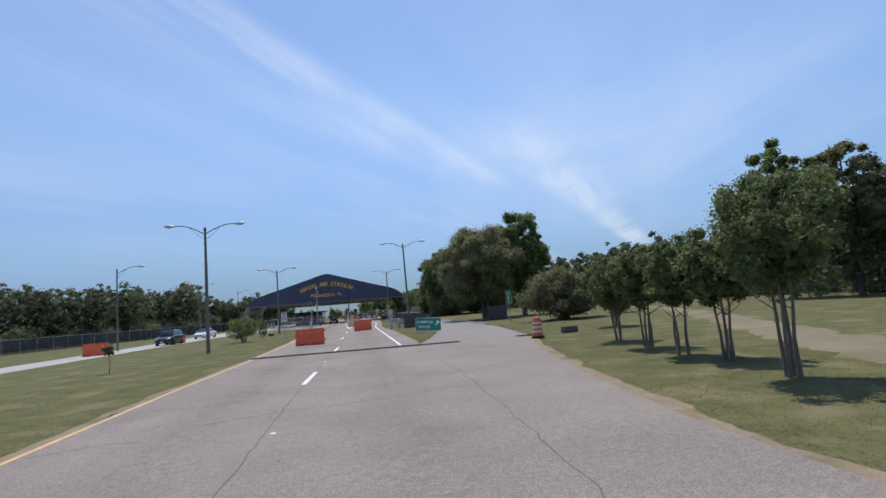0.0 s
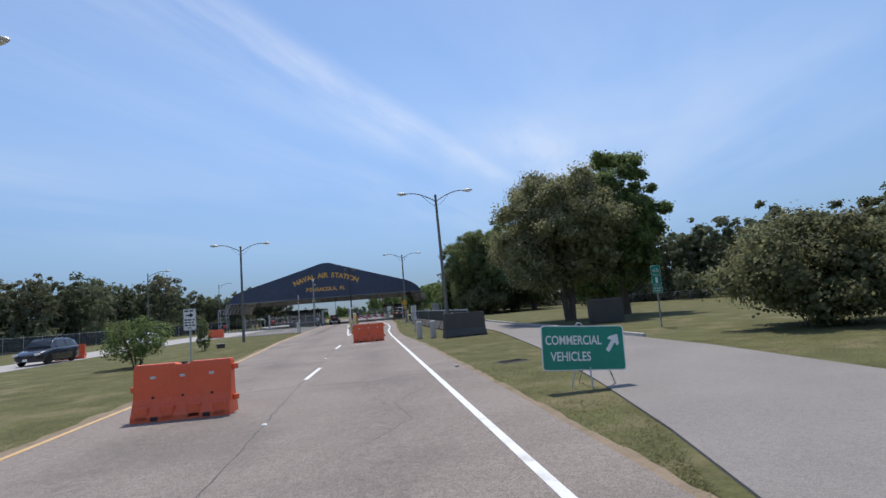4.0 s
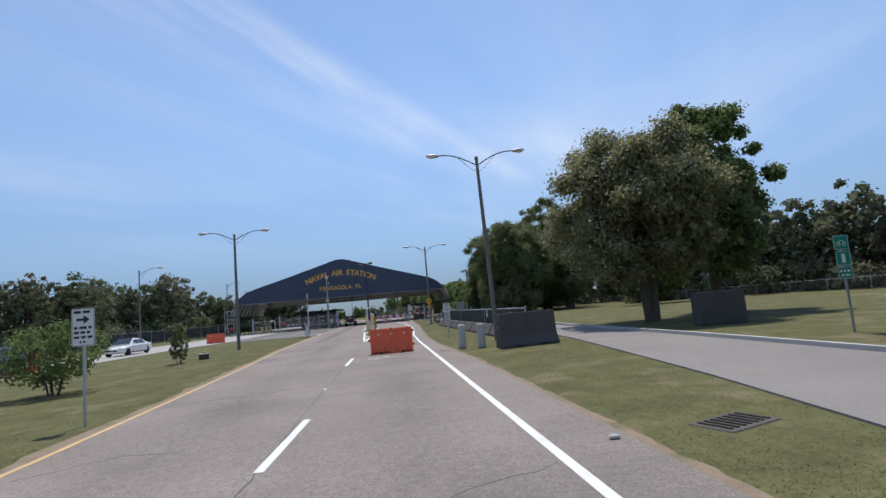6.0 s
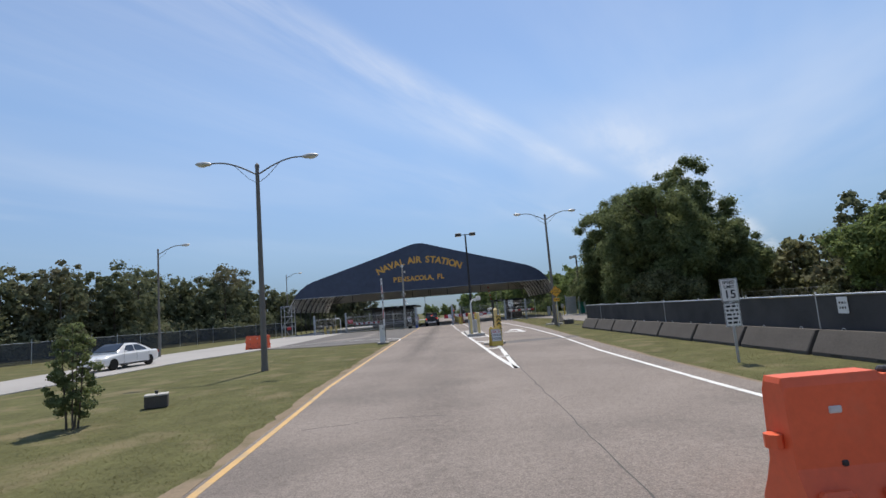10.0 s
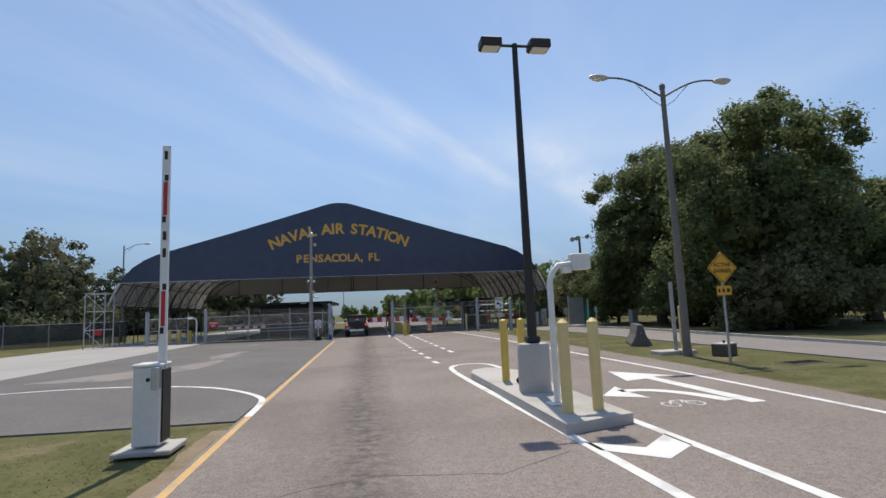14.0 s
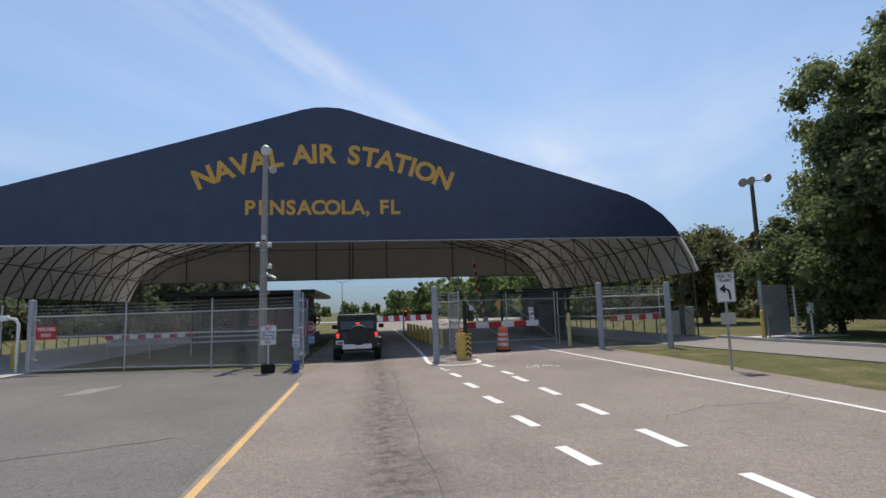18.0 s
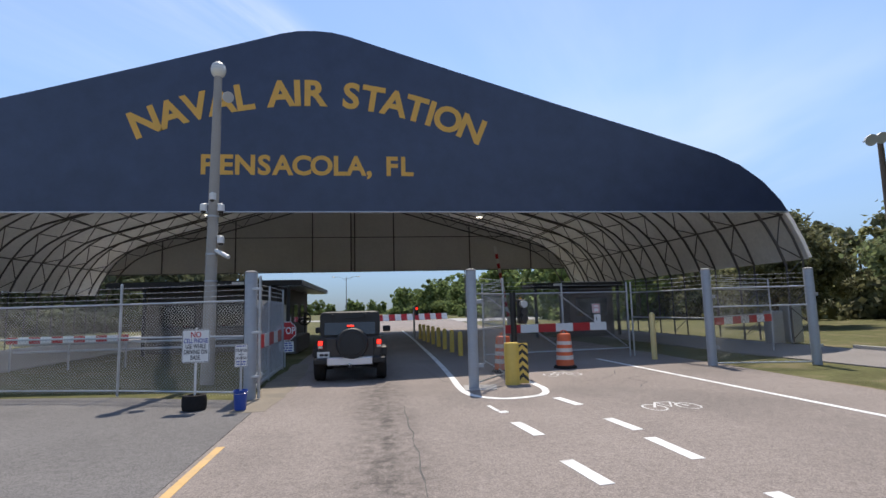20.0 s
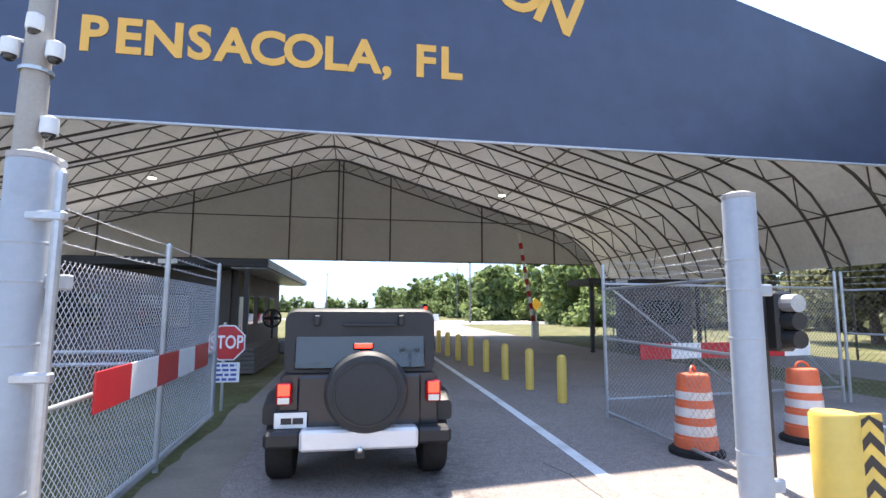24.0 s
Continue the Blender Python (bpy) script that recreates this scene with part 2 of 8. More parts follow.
NAVY = mat("navy_vinyl", (0.036, 0.049, 0.094), 0.34, var=0.25, fine=1.4, coarse=0.35, bump=0.45, tint=(0.027, 0.037, 0.078), tint_amt=0.7, spec=0.6)
LINER = mat("white_vinyl_liner", (0.62, 0.605, 0.575), 0.6, var=0.16, fine=6, coarse=0.5, bump=0.05, thru=0.16)
GABLE_LINER = mat("rear_vinyl_liner", (0.66, 0.645, 0.61), 0.6, var=0.1, fine=6, coarse=0.5, bump=0.05, thru=0.55)
GOLD = mat("gold_vinyl_letter", (0.80, 0.425, 0.075), 0.5, var=0.08)
GALV = mat("galvanised_steel", (0.50, 0.52, 0.54), 0.42, 0.75, var=0.14, fine=25, coarse=3, tint=(0.36, 0.37, 0.38), tint_amt=0.5)
WIRE = mat("galvanised_wire", (0.50, 0.505, 0.51), 0.55, 0.35, var=0.1)
WIRE_D = mat("dull_wire", (0.27, 0.27, 0.27), 0.65, 0.2, var=0.1)
GREYPAINT = mat("blue_grey_painted_steel", (0.345, 0.375, 0.405), 0.5, 0.1, var=0.1, fine=20, coarse=1.6, tint=(0.20, 0.22, 0.24), tint_amt=0.4)
TRUSS = mat("truss_steel", (0.085, 0.077, 0.074), 0.55, 0.3, var=0.12)
POLE = mat("weathered_pole", (0.19, 0.175, 0.155), 0.75, 0.2, var=0.2, fine=20, coarse=1.4, tint=(0.11, 0.10, 0.09), tint_amt=0.5)
CONCPOLE = mat("concrete_pole", (0.36, 0.33, 0.29), 0.85, var=0.12, fine=30, coarse=1.5, bump=0.2)
LAMPHEAD = mat("lamp_head_grey", (0.55, 0.55, 0.53), 0.5, 0.2, var=0.1)
LENS = mat("lamp_lens", (0.72, 0.70, 0.62), 0.2, var=0.05)
BRONZE = mat("bronze_paint", (0.035, 0.032, 0.032), 0.5, 0.3, var=0.1)
BLACK = mat("black_plastic", (0.015, 0.015, 0.016), 0.5, var=0.2)
RUBBER = mat("rubber", (0.026, 0.024, 0.023), 0.9, var=0.3, fine=30, coarse=3, bump=0.3, spec=0.15)
YPAINT = mat("yellow_paint", (0.68, 0.47, 0.10), 0.45, var=0.1, fine=12, coarse=2, tint=(0.6, 0.42, 0.12), tint_amt=0.4)
CREAM = mat("faded_yellow_paint", (0.72, 0.56, 0.25), 0.5, var=0.08, fine=12, coarse=2)
SIGNWHITE = mat("sign_white", (0.78, 0.78, 0.76), 0.4, var=0.05, fine=8, coarse=2)
SIGNBLACK = mat("sign_black", (0.02, 0.02, 0.022), 0.45, var=0.1)
SIGNGREEN = mat("sign_green", (0.010, 0.235, 0.155), 0.4, var=0.1, fine=8, coarse=2)
SIGNRED = mat("sign_red", (0.50, 0.025, 0.03), 0.4, var=0.1, fine=8, coarse=2)
SIGNORANGE = mat("sign_amber", (0.78, 0.40, 0.04), 0.4, var=0.08, fine=8, coarse=2)
SIGNBLUE = mat("sign_blue_ink", (0.06, 0.09, 0.35), 0.45, var=0.1)
ALU = mat("aluminium", (0.62, 0.62, 0.62), 0.35, 0.8, var=0.08)
WPAINT = mat("white_paint", (0.74, 0.74, 0.72), 0.45, var=0.07, fine=12, coarse=2, tint=(0.58, 0.57, 0.54), tint_amt=0.4)
SCREEN = mat("dark_windscreen_mesh", (0.085, 0.088, 0.092), 0.9, var=0.3, fine=30, coarse=0.8)
sc_n, sc_l = SCREEN.node_tree.nodes, SCREEN.node_tree.links
sc_t, sc_m = sc_n.new("ShaderNodeBsdfTransparent"), sc_n.new("ShaderNodeMixShader")
sc_m.inputs[0].default_value = 0.45
sc_l.new(sc_n["Principled BSDF"].outputs[0], sc_m.inputs[1]); sc_l.new(sc_t.outputs[0], sc_m.inputs[2])
sc_l.new(sc_m.outputs[0], sc_n["Material Output"].inputs[0])
BARK = mat("bark", (0.115, 0.09, 0.068), 0.95, var=0.3, fine=18, coarse=2, bump=0.8)
BARK_PALE = mat("pale_bark", (0.17, 0.14, 0.11), 0.9, var=0.25, fine=14, coarse=2, bump=0.5)
LEAF = mat("leaf_green", (0.180, 0.232, 0.088), 0.7, var=0.2, fine=2, coarse=0.4, island=0.45, world_co=True, thru=0.5, spec=0.1)
LEAF_DARK = mat("leaf_dark", (0.176, 0.212, 0.098), 0.7, var=0.2, fine=2, coarse=0.4, island=0.35, world_co=True, thru=0.52, spec=0.1)
LEAF_OLIVE = mat("leaf_olive", (0.200, 0.205, 0.105), 0.6, var=0.25, fine=2, coarse=0.5, island=0.5, world_co=True, thru=0.5, tint=(0.185, 0.155, 0.095), tint_amt=0.5, spec=0.15)
LEAF_PALE = mat("leaf_pale_olive", (0.265, 0.270, 0.135), 0.6, var=0.25, fine=2, coarse=0.5, island=0.4, world_co=True, thru=0.5, tint=(0.22, 0.19, 0.13), tint_amt=0.5, spec=0.15)
BLOSSOM = mat("dry_blossom", (0.38, 0.35, 0.22), 0.7, var=0.2, fine=2, coarse=0.5, island=0.3, world_co=True, thru=0.4, spec=0.1)
LEAF_FAR = mat("leaf_far", (0.165, 0.183, 0.108), 0.8, var=0.35, fine=0.6, coarse=0.16, island=0.22, world_co=True, thru=0.36, tint=(0.21, 0.19, 0.125), tint_amt=0.8, spec=0.04)
WALLDARK = mat("guardhouse_wall", (0.10, 0.085, 0.075), 0.8, var=0.12, fine=15, coarse=1.2)
PALEVINYL = mat("pale_roof_vinyl", (0.70, 0.71, 0.74), 0.5, var=0.08, fine=6, coarse=0.4, thru=0.32)
ROOFDARK = mat("dark_flat_roof", (0.030, 0.030, 0.033), 0.6, var=0.15)
GLASS = mat("dark_glass", (0.02, 0.022, 0.025), 0.04, var=0.05, spec=0.8)
JEEPPAINT = mat("black_car_paint", (0.012, 0.015, 0.021), 0.3, 0.0, var=0.1, coat=0.4)
JEEPTOP = mat("black_hard_top", (0.020, 0.022, 0.023), 0.6, var=0.25, fine=25, coarse=3, bump=0.05)
CHROME = mat("brushed_chrome", (0.70, 0.70, 0.70), 0.22, 0.9, var=0.05)
SILVER = mat("silver_bumper", (0.72, 0.72, 0.72), 0.35, 0.3, var=0.05)
BRAKE = mat("lit_brake_lamp", (1.0, 0.035, 0.02), 0.3, emit=1.3, var=0.02)
REDLENS = mat("red_lens", (0.35, 0.01, 0.012), 0.2, var=0.05)
CARWHITE = mat("white_car_paint", (0.76, 0.76, 0.75), 0.25, var=0.03, coat=0.8)
CARNAVY = mat("dark_blue_car_paint", (0.018, 0.020, 0.035), 0.25, var=0.05, coat=0.8)

BUCKET = mat("blue_bucket_plastic", (0.015, 0.065, 0.33), 0.4, var=0.1)
BULB = mat("lit_lamp", (1.0, 0.95, 0.82), 0.3, emit=4.0)

def worn_lane(m, centre, half, y0, y1, amount):
    """Darkens a band of the road where oil has dripped along the lane, broken up by noise."""
    n, l = m.node_tree.nodes, m.node_tree.links
    b = n["Principled BSDF"]
    src = b.inputs["Base Color"].links[0].from_socket
    g = n.new("ShaderNodeNewGeometry"); sp = n.new("ShaderNodeSeparateXYZ"); l.new(g.outputs["Position"], sp.inputs[0])
    def op(kind, a, b2, clamp=False):
        o = n.new("ShaderNodeMath"); o.operation = kind; o.use_clamp = clamp
        for i, q in enumerate((a, b2)):
            if isinstance(q, (int, float)):
                o.inputs[i].default_value = q
            elif q is not None:
                l.new(q, o.inputs[i])
        return o.outputs[0]
    drift = n.new("ShaderNodeTexNoise"); drift.inputs["Scale"].default_value = 0.25; l.new(g.outputs["Position"], drift.inputs["Vector"])
    off = op('MULTIPLY', op('SUBTRACT', drift.outputs["Fac"], 0.5), 0.5)
    d = op('ABSOLUTE', op('ADD', op('SUBTRACT', sp.outputs["X"], centre), off), None)
    band = op('SUBTRACT', 1.0, op('DIVIDE', d, half), True)
    ends = op('MULTIPLY', op('DIVIDE', op('SUBTRACT', sp.outputs["Y"], y0), 12.0, True), op('DIVIDE', op('SUBTRACT', y1, sp.outputs["Y"]), 6.0, True), True)
    nz = n.new("ShaderNodeTexNoise"); nz.inputs["Scale"].default_value = 5.0; nz.inputs["Detail"].default_value = 8.0; nz.inputs["Roughness"].default_value = 0.7
    l.new(g.outputs["Position"], nz.inputs["Vector"])
    mask = n.new("ShaderNodeMapRange"); mask.inputs["From Min"].default_value, mask.inputs["From Max"].default_value = 0.42, 0.62
    l.new(nz.outputs["Fac"], mask.inputs["Value"])
    fac = op('MULTIPLY', op('MULTIPLY', band, ends), op('MULTIPLY', op('ADD', mask.outputs[0], 0.25), amount), True)
    mx = n.new("ShaderNodeMix"); mx.data_type = 'RGBA'
    l.new(fac, mx.inputs[0]); l.new(src, mx.inputs[6]); mx.inputs[7].default_value = (0.035, 0.033, 0.031, 1)
    l.new(mx.outputs[2], b.inputs["Base Color"])
worn_lane(ASPHALT, -4.75, 0.75, 66.0, 150.0, 0.6)
worn_lane(ASPHALT, 0.4, 1.1, -60.0, 60.0, 0.22)
worn_lane(ASPHALT, -3.4, 1.0, -60.0, 80.0, 0.22)

# ---------------------------------------------------------------- building blocks
class MB:
    """Collects vertices and faces of one mesh."""
    def __init__(self):
        self.v, self.f = [], []
    def add(self, verts, faces, m=None):
        k = len(self.v)
        if m is not None:
            verts = [m @ Vector(p) for p in verts]
        self.v.extend(tuple(p) for p in verts)
        self.f.extend(tuple(i + k for i in q) for q in faces)
        return self
    def box(self, c, s, r=0.0, m=None):
        x, y, z = s[0] / 2, s[1] / 2, s[2] / 2
        mm = Matrix.Translation(c) if m is None else m @ Matrix.Translation(c)
        r = min(r, x * 0.9, y * 0.9, z * 0.9)
        if r <= 0:
            vs = [(sx * x, sy * y, sz * z) for sx in (-1, 1) for sy in (-1, 1) for sz in (-1, 1)]
            fs = [(0, 1, 3, 2), (4, 6, 7, 5), (0, 4, 5, 1), (2, 3, 7, 6), (0, 2, 6, 4), (1, 5, 7, 3)]
            return self.add(vs, fs, mm)
        vs = []
        for sx in (-1, 1):
            for sy in (-1, 1):
                for sz in (-1, 1):
                    vs += [(sx * x, sy * (y - r), sz * (z - r)), (sx * (x - r), sy * y, sz * (z - r)), (sx * (x - r), sy * (y - r), sz * z)]
        def i(a, b, c, k):
            return (a * 4 + b * 2 + c) * 3 + k
        fs = []
        for a in (0, 1):
            q = [i(a, 0, 0, 0), i(a, 0, 1, 0), i(a, 1, 1, 0), i(a, 1, 0, 0)]; fs.append(q if a == 0 else q[::-1])
            q = [i(0, a, 0, 1), i(1, a, 0, 1), i(1, a, 1, 1), i(0, a, 1, 1)]; fs.append(q if a == 0 else q[::-1])
            q = [i(0, 0, a, 2), i(0, 1, a, 2), i(1, 1, a, 2), i(1, 0, a, 2)]; fs.append(q if a == 0 else q[::-1])
        for b in (0, 1):
            for c2 in (0, 1):
                q = [i(0, b, c2, 1), i(0, b, c2, 2), i(1, b, c2, 2), i(1, b, c2, 1)]; fs.append(q if (b ^ c2) else q[::-1])
                q = [i(b, 0, c2, 0), i(b, 1, c2, 0), i(b, 1, c2, 2), i(b, 0, c2, 2)]; fs.append(q if not (b ^ c2) else q[::-1])
                q = [i(b, c2, 0, 0), i(b, c2, 0, 1), i(b, c2, 1, 1), i(b, c2, 1, 0)]; fs.append(q if not (b ^ c2) else q[::-1])
        for a in (0, 1):
            for b in (0, 1):
                for c2 in (0, 1):
                    q = [i(a, b, c2, 0), i(a, b, c2, 1), i(a, b, c2, 2)]; fs.append(q if (a ^ b ^ c2) else q[::-1])
        return self.add(vs, fs, mm)
    def tube(self, pts, r, seg=8, cap=True, m=None):
        pts = [Vector(p) for p in pts]
        rs = r if isinstance(r, (list, tuple)) else [r] * len(pts)
        vs, fs, n = [], [], len(pts)
        t0 = (pts[1] - pts[0]).normalized()
        ref = Vector((0, 0, 1)) if abs(t0.z) < 0.9 else Vector((1, 0, 0))
        side = t0.cross(ref).normalized()
        for i, p in enumerate(pts):
            t = (pts[min(i + 1, n - 1)] - pts[max(i - 1, 0)]).normalized()
            side = (side - t * side.dot(t)).normalized()
            up = side.cross(t)
            for k in range(seg):
                a = 2 * math.pi * k / seg
                vs.append(p + (side * math.cos(a) + up * math.sin(a)) * rs[i])
        for i in range(n - 1):
            for k in range(seg):
                a, b = i * seg + k, i * seg + (k + 1) % seg
                fs.append((a, a + seg, b + seg, b))
        if cap:
            fs.append(tuple(range(seg)))
            fs.append(tuple(range((n - 1) * seg, n * seg))[::-1])
        return self.add(vs, fs, m)
    def lathe(self, prof, seg=16, m=None):
        vs, fs = [], []
        for rr, z in prof:
            for k in range(seg):
                a = 2 * math.pi * k / seg
                vs.append((rr * math.cos(a), rr * math.sin(a), z))
        for i in range(len(prof) - 1):
            for k in range(seg):
                a, b = i * seg + k, i * seg + (k + 1) % seg
                fs.append((a, b, b + seg, a + seg))
        fs.append(tuple(range(seg))[::-1])
        fs.append(tuple(range((len(prof) - 1) * seg, len(prof) * seg)))
        return self.add(vs, fs, m)
    def prism(self, poly, z0, z1, m=None):
        """A flat outline in x, y, given depth from z0 to z1."""
        n = len(poly)
        area = sum(poly[i][0] * poly[(i + 1) % n][1] - poly[(i + 1) % n][0] * poly[i][1] for i in range(n))
        if area < 0:
            poly = poly[::-1]
        vs = [(x, y, z0) for x, y in poly] + [(x, y, z1) for x, y in poly]
        fs = [tuple(range(n))[::-1], tuple(range(n, 2 * n))] + [(i, (i + 1) % n, n + (i + 1) % n, n + i) for i in range(n)]
        return self.add(vs, fs, m)
    def mesh(self, name, material, smooth=False):
        me = bpy.data.meshes.new(name)
        me.from_pydata(self.v, [], self.f)
        me.materials.append(material)
        if smooth:
            me.polygons.foreach_set("use_smooth", [True] * len(me.polygons))
            me.set_sharp_from_angle(angle=radians(40))
        me.update()
        return me

def thing(name, m, label, category, group="", kind=""):
    ob = new(name)
    ob.empty_display_size = 0.2
    ob.matrix_basis = m if isinstance(m, Matrix) else Matrix.Translation(m)
    return tagged(ob, label, category, group, kind)

def part(name, mb, material, parent, label="", smooth=False, kind=""):
    ob = new(name, mb if isinstance(mb, bpy.types.Mesh) else mb.mesh(name, material, smooth))
    ob.parent = parent
    return tagged(ob, label, kind=kind)

def single(name, mb, material, label, category, group="", kind="", smooth=False, m=None):
    ob = new(name, mb.mesh(name, material, smooth))
    if m is not None:
        ob.matrix_basis = m
    return tagged(ob, label, category, group, kind)

def text_mesh(txt, height, material, depth=0.004, name="lettering", space=1.0, wide=1.0, bold=0.022):
    """Letters standing in x, z, facing -y, centred on the origin, of that cap height."""
    cu = bpy.data.curves.new("font", 'FONT')
    cu.body, cu.align_x, cu.align_y, cu.extrude, cu.size = txt, 'CENTER', 'CENTER', depth / 2, height / 0.69
    cu.space_character = space
    cu.offset = bold * height
    cu.resolution_u = 4
    ob = bpy.data.objects.new("font", cu)
    scene.collection.objects.link(ob)
    me = bpy.data.meshes.new_from_object(ob.evaluated_get(bpy.context.evaluated_depsgraph_get()))
    bpy.data.objects.remove(ob)
    me.transform(pose(0, 0, 0, 90, 0, 0) @ Matrix.Diagonal((wide, 1, 1, 1)))
    me.name = name
    me.materials.clear()
    me.materials.append(material)
    return me

def interp(points, y):
    """x along a polyline of (y, x)."""
    if y <= points[0][0]:
        return points[0][1]
    for (y0, x0), (y1, x1) in zip(points, points[1:]):
        if y <= y1:
            s = (y - y0) / (y1 - y0)
            return x0 + (x1 - x0) * s
    return points[-1][1]

# ---------------------------------------------------------------- ground, roads, markings
YEL = [(-80, -5.7), (7, -5.6), (16, -5.6), (25, -5.35), (41, -5.28), (47, -5.5), (54, -5.8), (60, -6.1), (66, -6.45), (75, -6.6), (90, -6.8), (105, -6.88), (118, -6.92)]
EDGE_R = [(26.0, 2.85), (33, 2.95), (50, 2.95), (60, 2.6), (66, 2.65), (80, 3.3), (92, 3.95), (104, 4.3), (114, 4.6), (124, 4.8), (160, 5.2), (240, 9.0), (400, 40.0)]
TURN_R = [(-80, 3.9), (4.4, 4.0), (10.6, 4.9), (18.6, 6.6), (26.0, 8.6)]
COM_L = [(26.0, 2.86), (27.9, 3.1), (30.9, 4.3), (36, 5.2), (41, 6.2), (48, 7.2), (55.6, 8.2), (62, 8.4), (100, 8.6), (112, 8.9), (122, 7.4), (140, 7.4)]
COM_R = [(26.0, 8.6), (38.3, 10.4), (50, 11.0), (62, 11.2), (100, 12.3), (112, 13.0), (122, 11.6), (140, 11.4)]
OUT_L = [(-80, -24.5), (40, -25.0), (62, -25.4), (76, -26.4), (96, -28.3), (120, -26.6), (170, -25.0)]
OUT_R = [(-80, -20.5), (40, -20.6), (70, -20.3), (85, -19.6), (92, -17.2), (119, -17.2), (170, -17.6)]

def strip(name, left, right, y0, y1, material, label, category, z=0.0, step=4.0, depth=0.05, kind="structure", ragged=0.0):
    ys = [float(q) for q in np.linspace(y0, y1, max(2, int(round((y1 - y0) / step)) + 1))]
    mb = MB()
    vs, fs = [], []
    for y in ys:
        a, b = interp(left, y), interp(right, y)
        if ragged:
            a += ragged * (noise.noise((y * 0.9, 1.7, 0.0)) + 0.6 * noise.noise((y * 3.1, 5.0, 0.0)))
            b += ragged * (noise.noise((y * 0.8, 9.1, 0.0)) + 0.6 * noise.noise((y * 2.7, 2.0, 0.0)))
        vs += [(a, y, z), (b, y, z), (a, y, z - depth), (b, y, z - depth)]
    for i in range(len(ys) - 1):
        k = i * 4
        fs += [(k, k + 1, k + 5, k + 4), (k, k + 4, k + 6, k + 2), (k + 1, k + 3, k + 7, k + 5)]
    k = (len(ys) - 1) * 4
    fs += [(0, 2, 3, 1), (k, k + 1, k + 3, k + 2)]
    mb.add(vs, fs)
    return single(name, mb, material, label, category, kind=kind)

def shift(line, d):
    return [(y, x + d) for y, x in line]

# one sheet of ground out to the horizon, dished a little away from the pavements
gx = np.concatenate([np.linspace(-1500, -140, 12), np.linspace(-120, -30, 24), np.linspace(-28, 16, 45), np.linspace(18, 110, 28), np.linspace(130, 1500, 12)])
gy = np.concatenate([np.linspace(-1200, -80, 10), np.linspace(-70, 200, 136), np.linspace(215, 420, 20), np.linspace(500, 2200, 10)])
GX, GY = np.meshgrid(gx, gy)
def lift(x, y):
    far = max(0.0, min(1.0, (x - 14) / 10)) + max(0.0, min(1.0, (-28 - x) / 10))
    return -0.025 + far * 0.16 * noise.noise((x * 0.06, y * 0.06, 0.3)) + 0.012 * noise.noise((x * 0.6, y * 0.6, 3.0)) - 0.01
gv = [(float(x), float(y), lift(float(x), float(y))) for x, y in zip(GX.ravel(), GY.ravel())]
nxg = len(gx)
gf = [(r * nxg + c, r * nxg + c + 1, (r + 1) * nxg + c + 1, (r + 1) * nxg + c) for r in range(len(gy) - 1) for c in range(nxg - 1)]
single("ground", MB().add(gv, gf), GRASS, "patchy green and dry mown grass beside the roads", "lawn", kind="structure")

EDGE_L = shift(YEL, -0.12)
strip("road_approach", EDGE_L, TURN_R, -80, 26.0, ASPHALT, "sun-bleached grey asphalt road widening into a turn lane", "road")
strip("road_gate", EDGE_L, EDGE_R, 26.0, 118.0, ASPHALT, "sun-bleached grey asphalt road to the gate", "road")
strip("road_inside", [(118.0, -7.42), (160, -7.6), (240, -4.0), (400, 26.0)], EDGE_R, 118.0, 400, ASPHALT, "grey asphalt road under and beyond the canopy", "road")
strip("road_commercial", COM_L, COM_R, 26.0, 140, PALE_ASPHALT, "pale asphalt side road for commercial vehicles", "road")
strip("road_outbound", OUT_L, OUT_R, -80, 170, CONC_ROAD, "pale concrete outbound road beyond the median", "road", z=0.004)

plaza = MB().prism([(-6.94, 88.7), (-9.4, 88.75), (-11.8, 88.9), (-15.0, 90.2), (-17.3, 91.9), (-17.21, 119.0), (-17.2, 121.6), (-13.7, 120.9), (-10.5, 120.2), (-7.06, 118.8)], -0.05, -0.004)
single("pavement_plaza", plaza, ASPHALT_DARK, "darker grey asphalt turning plaza before the fence", "pavement", kind="structure")

# sandy strips where pavement meets grass
strip("trim_verge", shift(YEL, -0.38), shift(YEL, -0.10), -80, 88.0, SAND, "sandy worn strip along the road edge", "verge", z=-0.010, step=0.35, ragged=0.16)
strip("trim_verge_right", shift(EDGE_R, -0.04), shift(EDGE_R, 0.17), 27.0, 118.0, SAND, "sandy worn strip along the road edge", "verge", z=-0.018, step=0.25, ragged=0.10)
strip("trim_verge_turn", shift(TURN_R, -0.04), shift(TURN_R, 0.34), -60, 26.0, SAND, "sandy worn strip along the road edge", "verge", z=-0.016, step=0.25, ragged=0.16)

def stripe(name, line, width, y0, y1, material, label, z=0.004, step=2.0):
    return strip(name, shift(line, -width / 2), shift(line, width / 2), y0, y1, material, label, "road marking", z=z, step=step, depth=0.004)

RIGHT_W = [(26.7, 1.9), (62, 1.95), (70, 2.1), (80, 2.7), (91, 3.0), (109, 2.85), (124, 2.25)]
stripe("trim_yellow_line", YEL, 0.11, -80, 115.2, YELLOW, "faded yellow edge line", step=1.5)
stripe("trim_white_edge_line", RIGHT_W, 0.13, 26.7, 77.0, WHITE, "worn white edge line", step=1.0)
stripe("trim_white_edge_line_b", RIGHT_W, 0.13, 77.9, 124.0, WHITE, "worn white edge line", step=1.0)

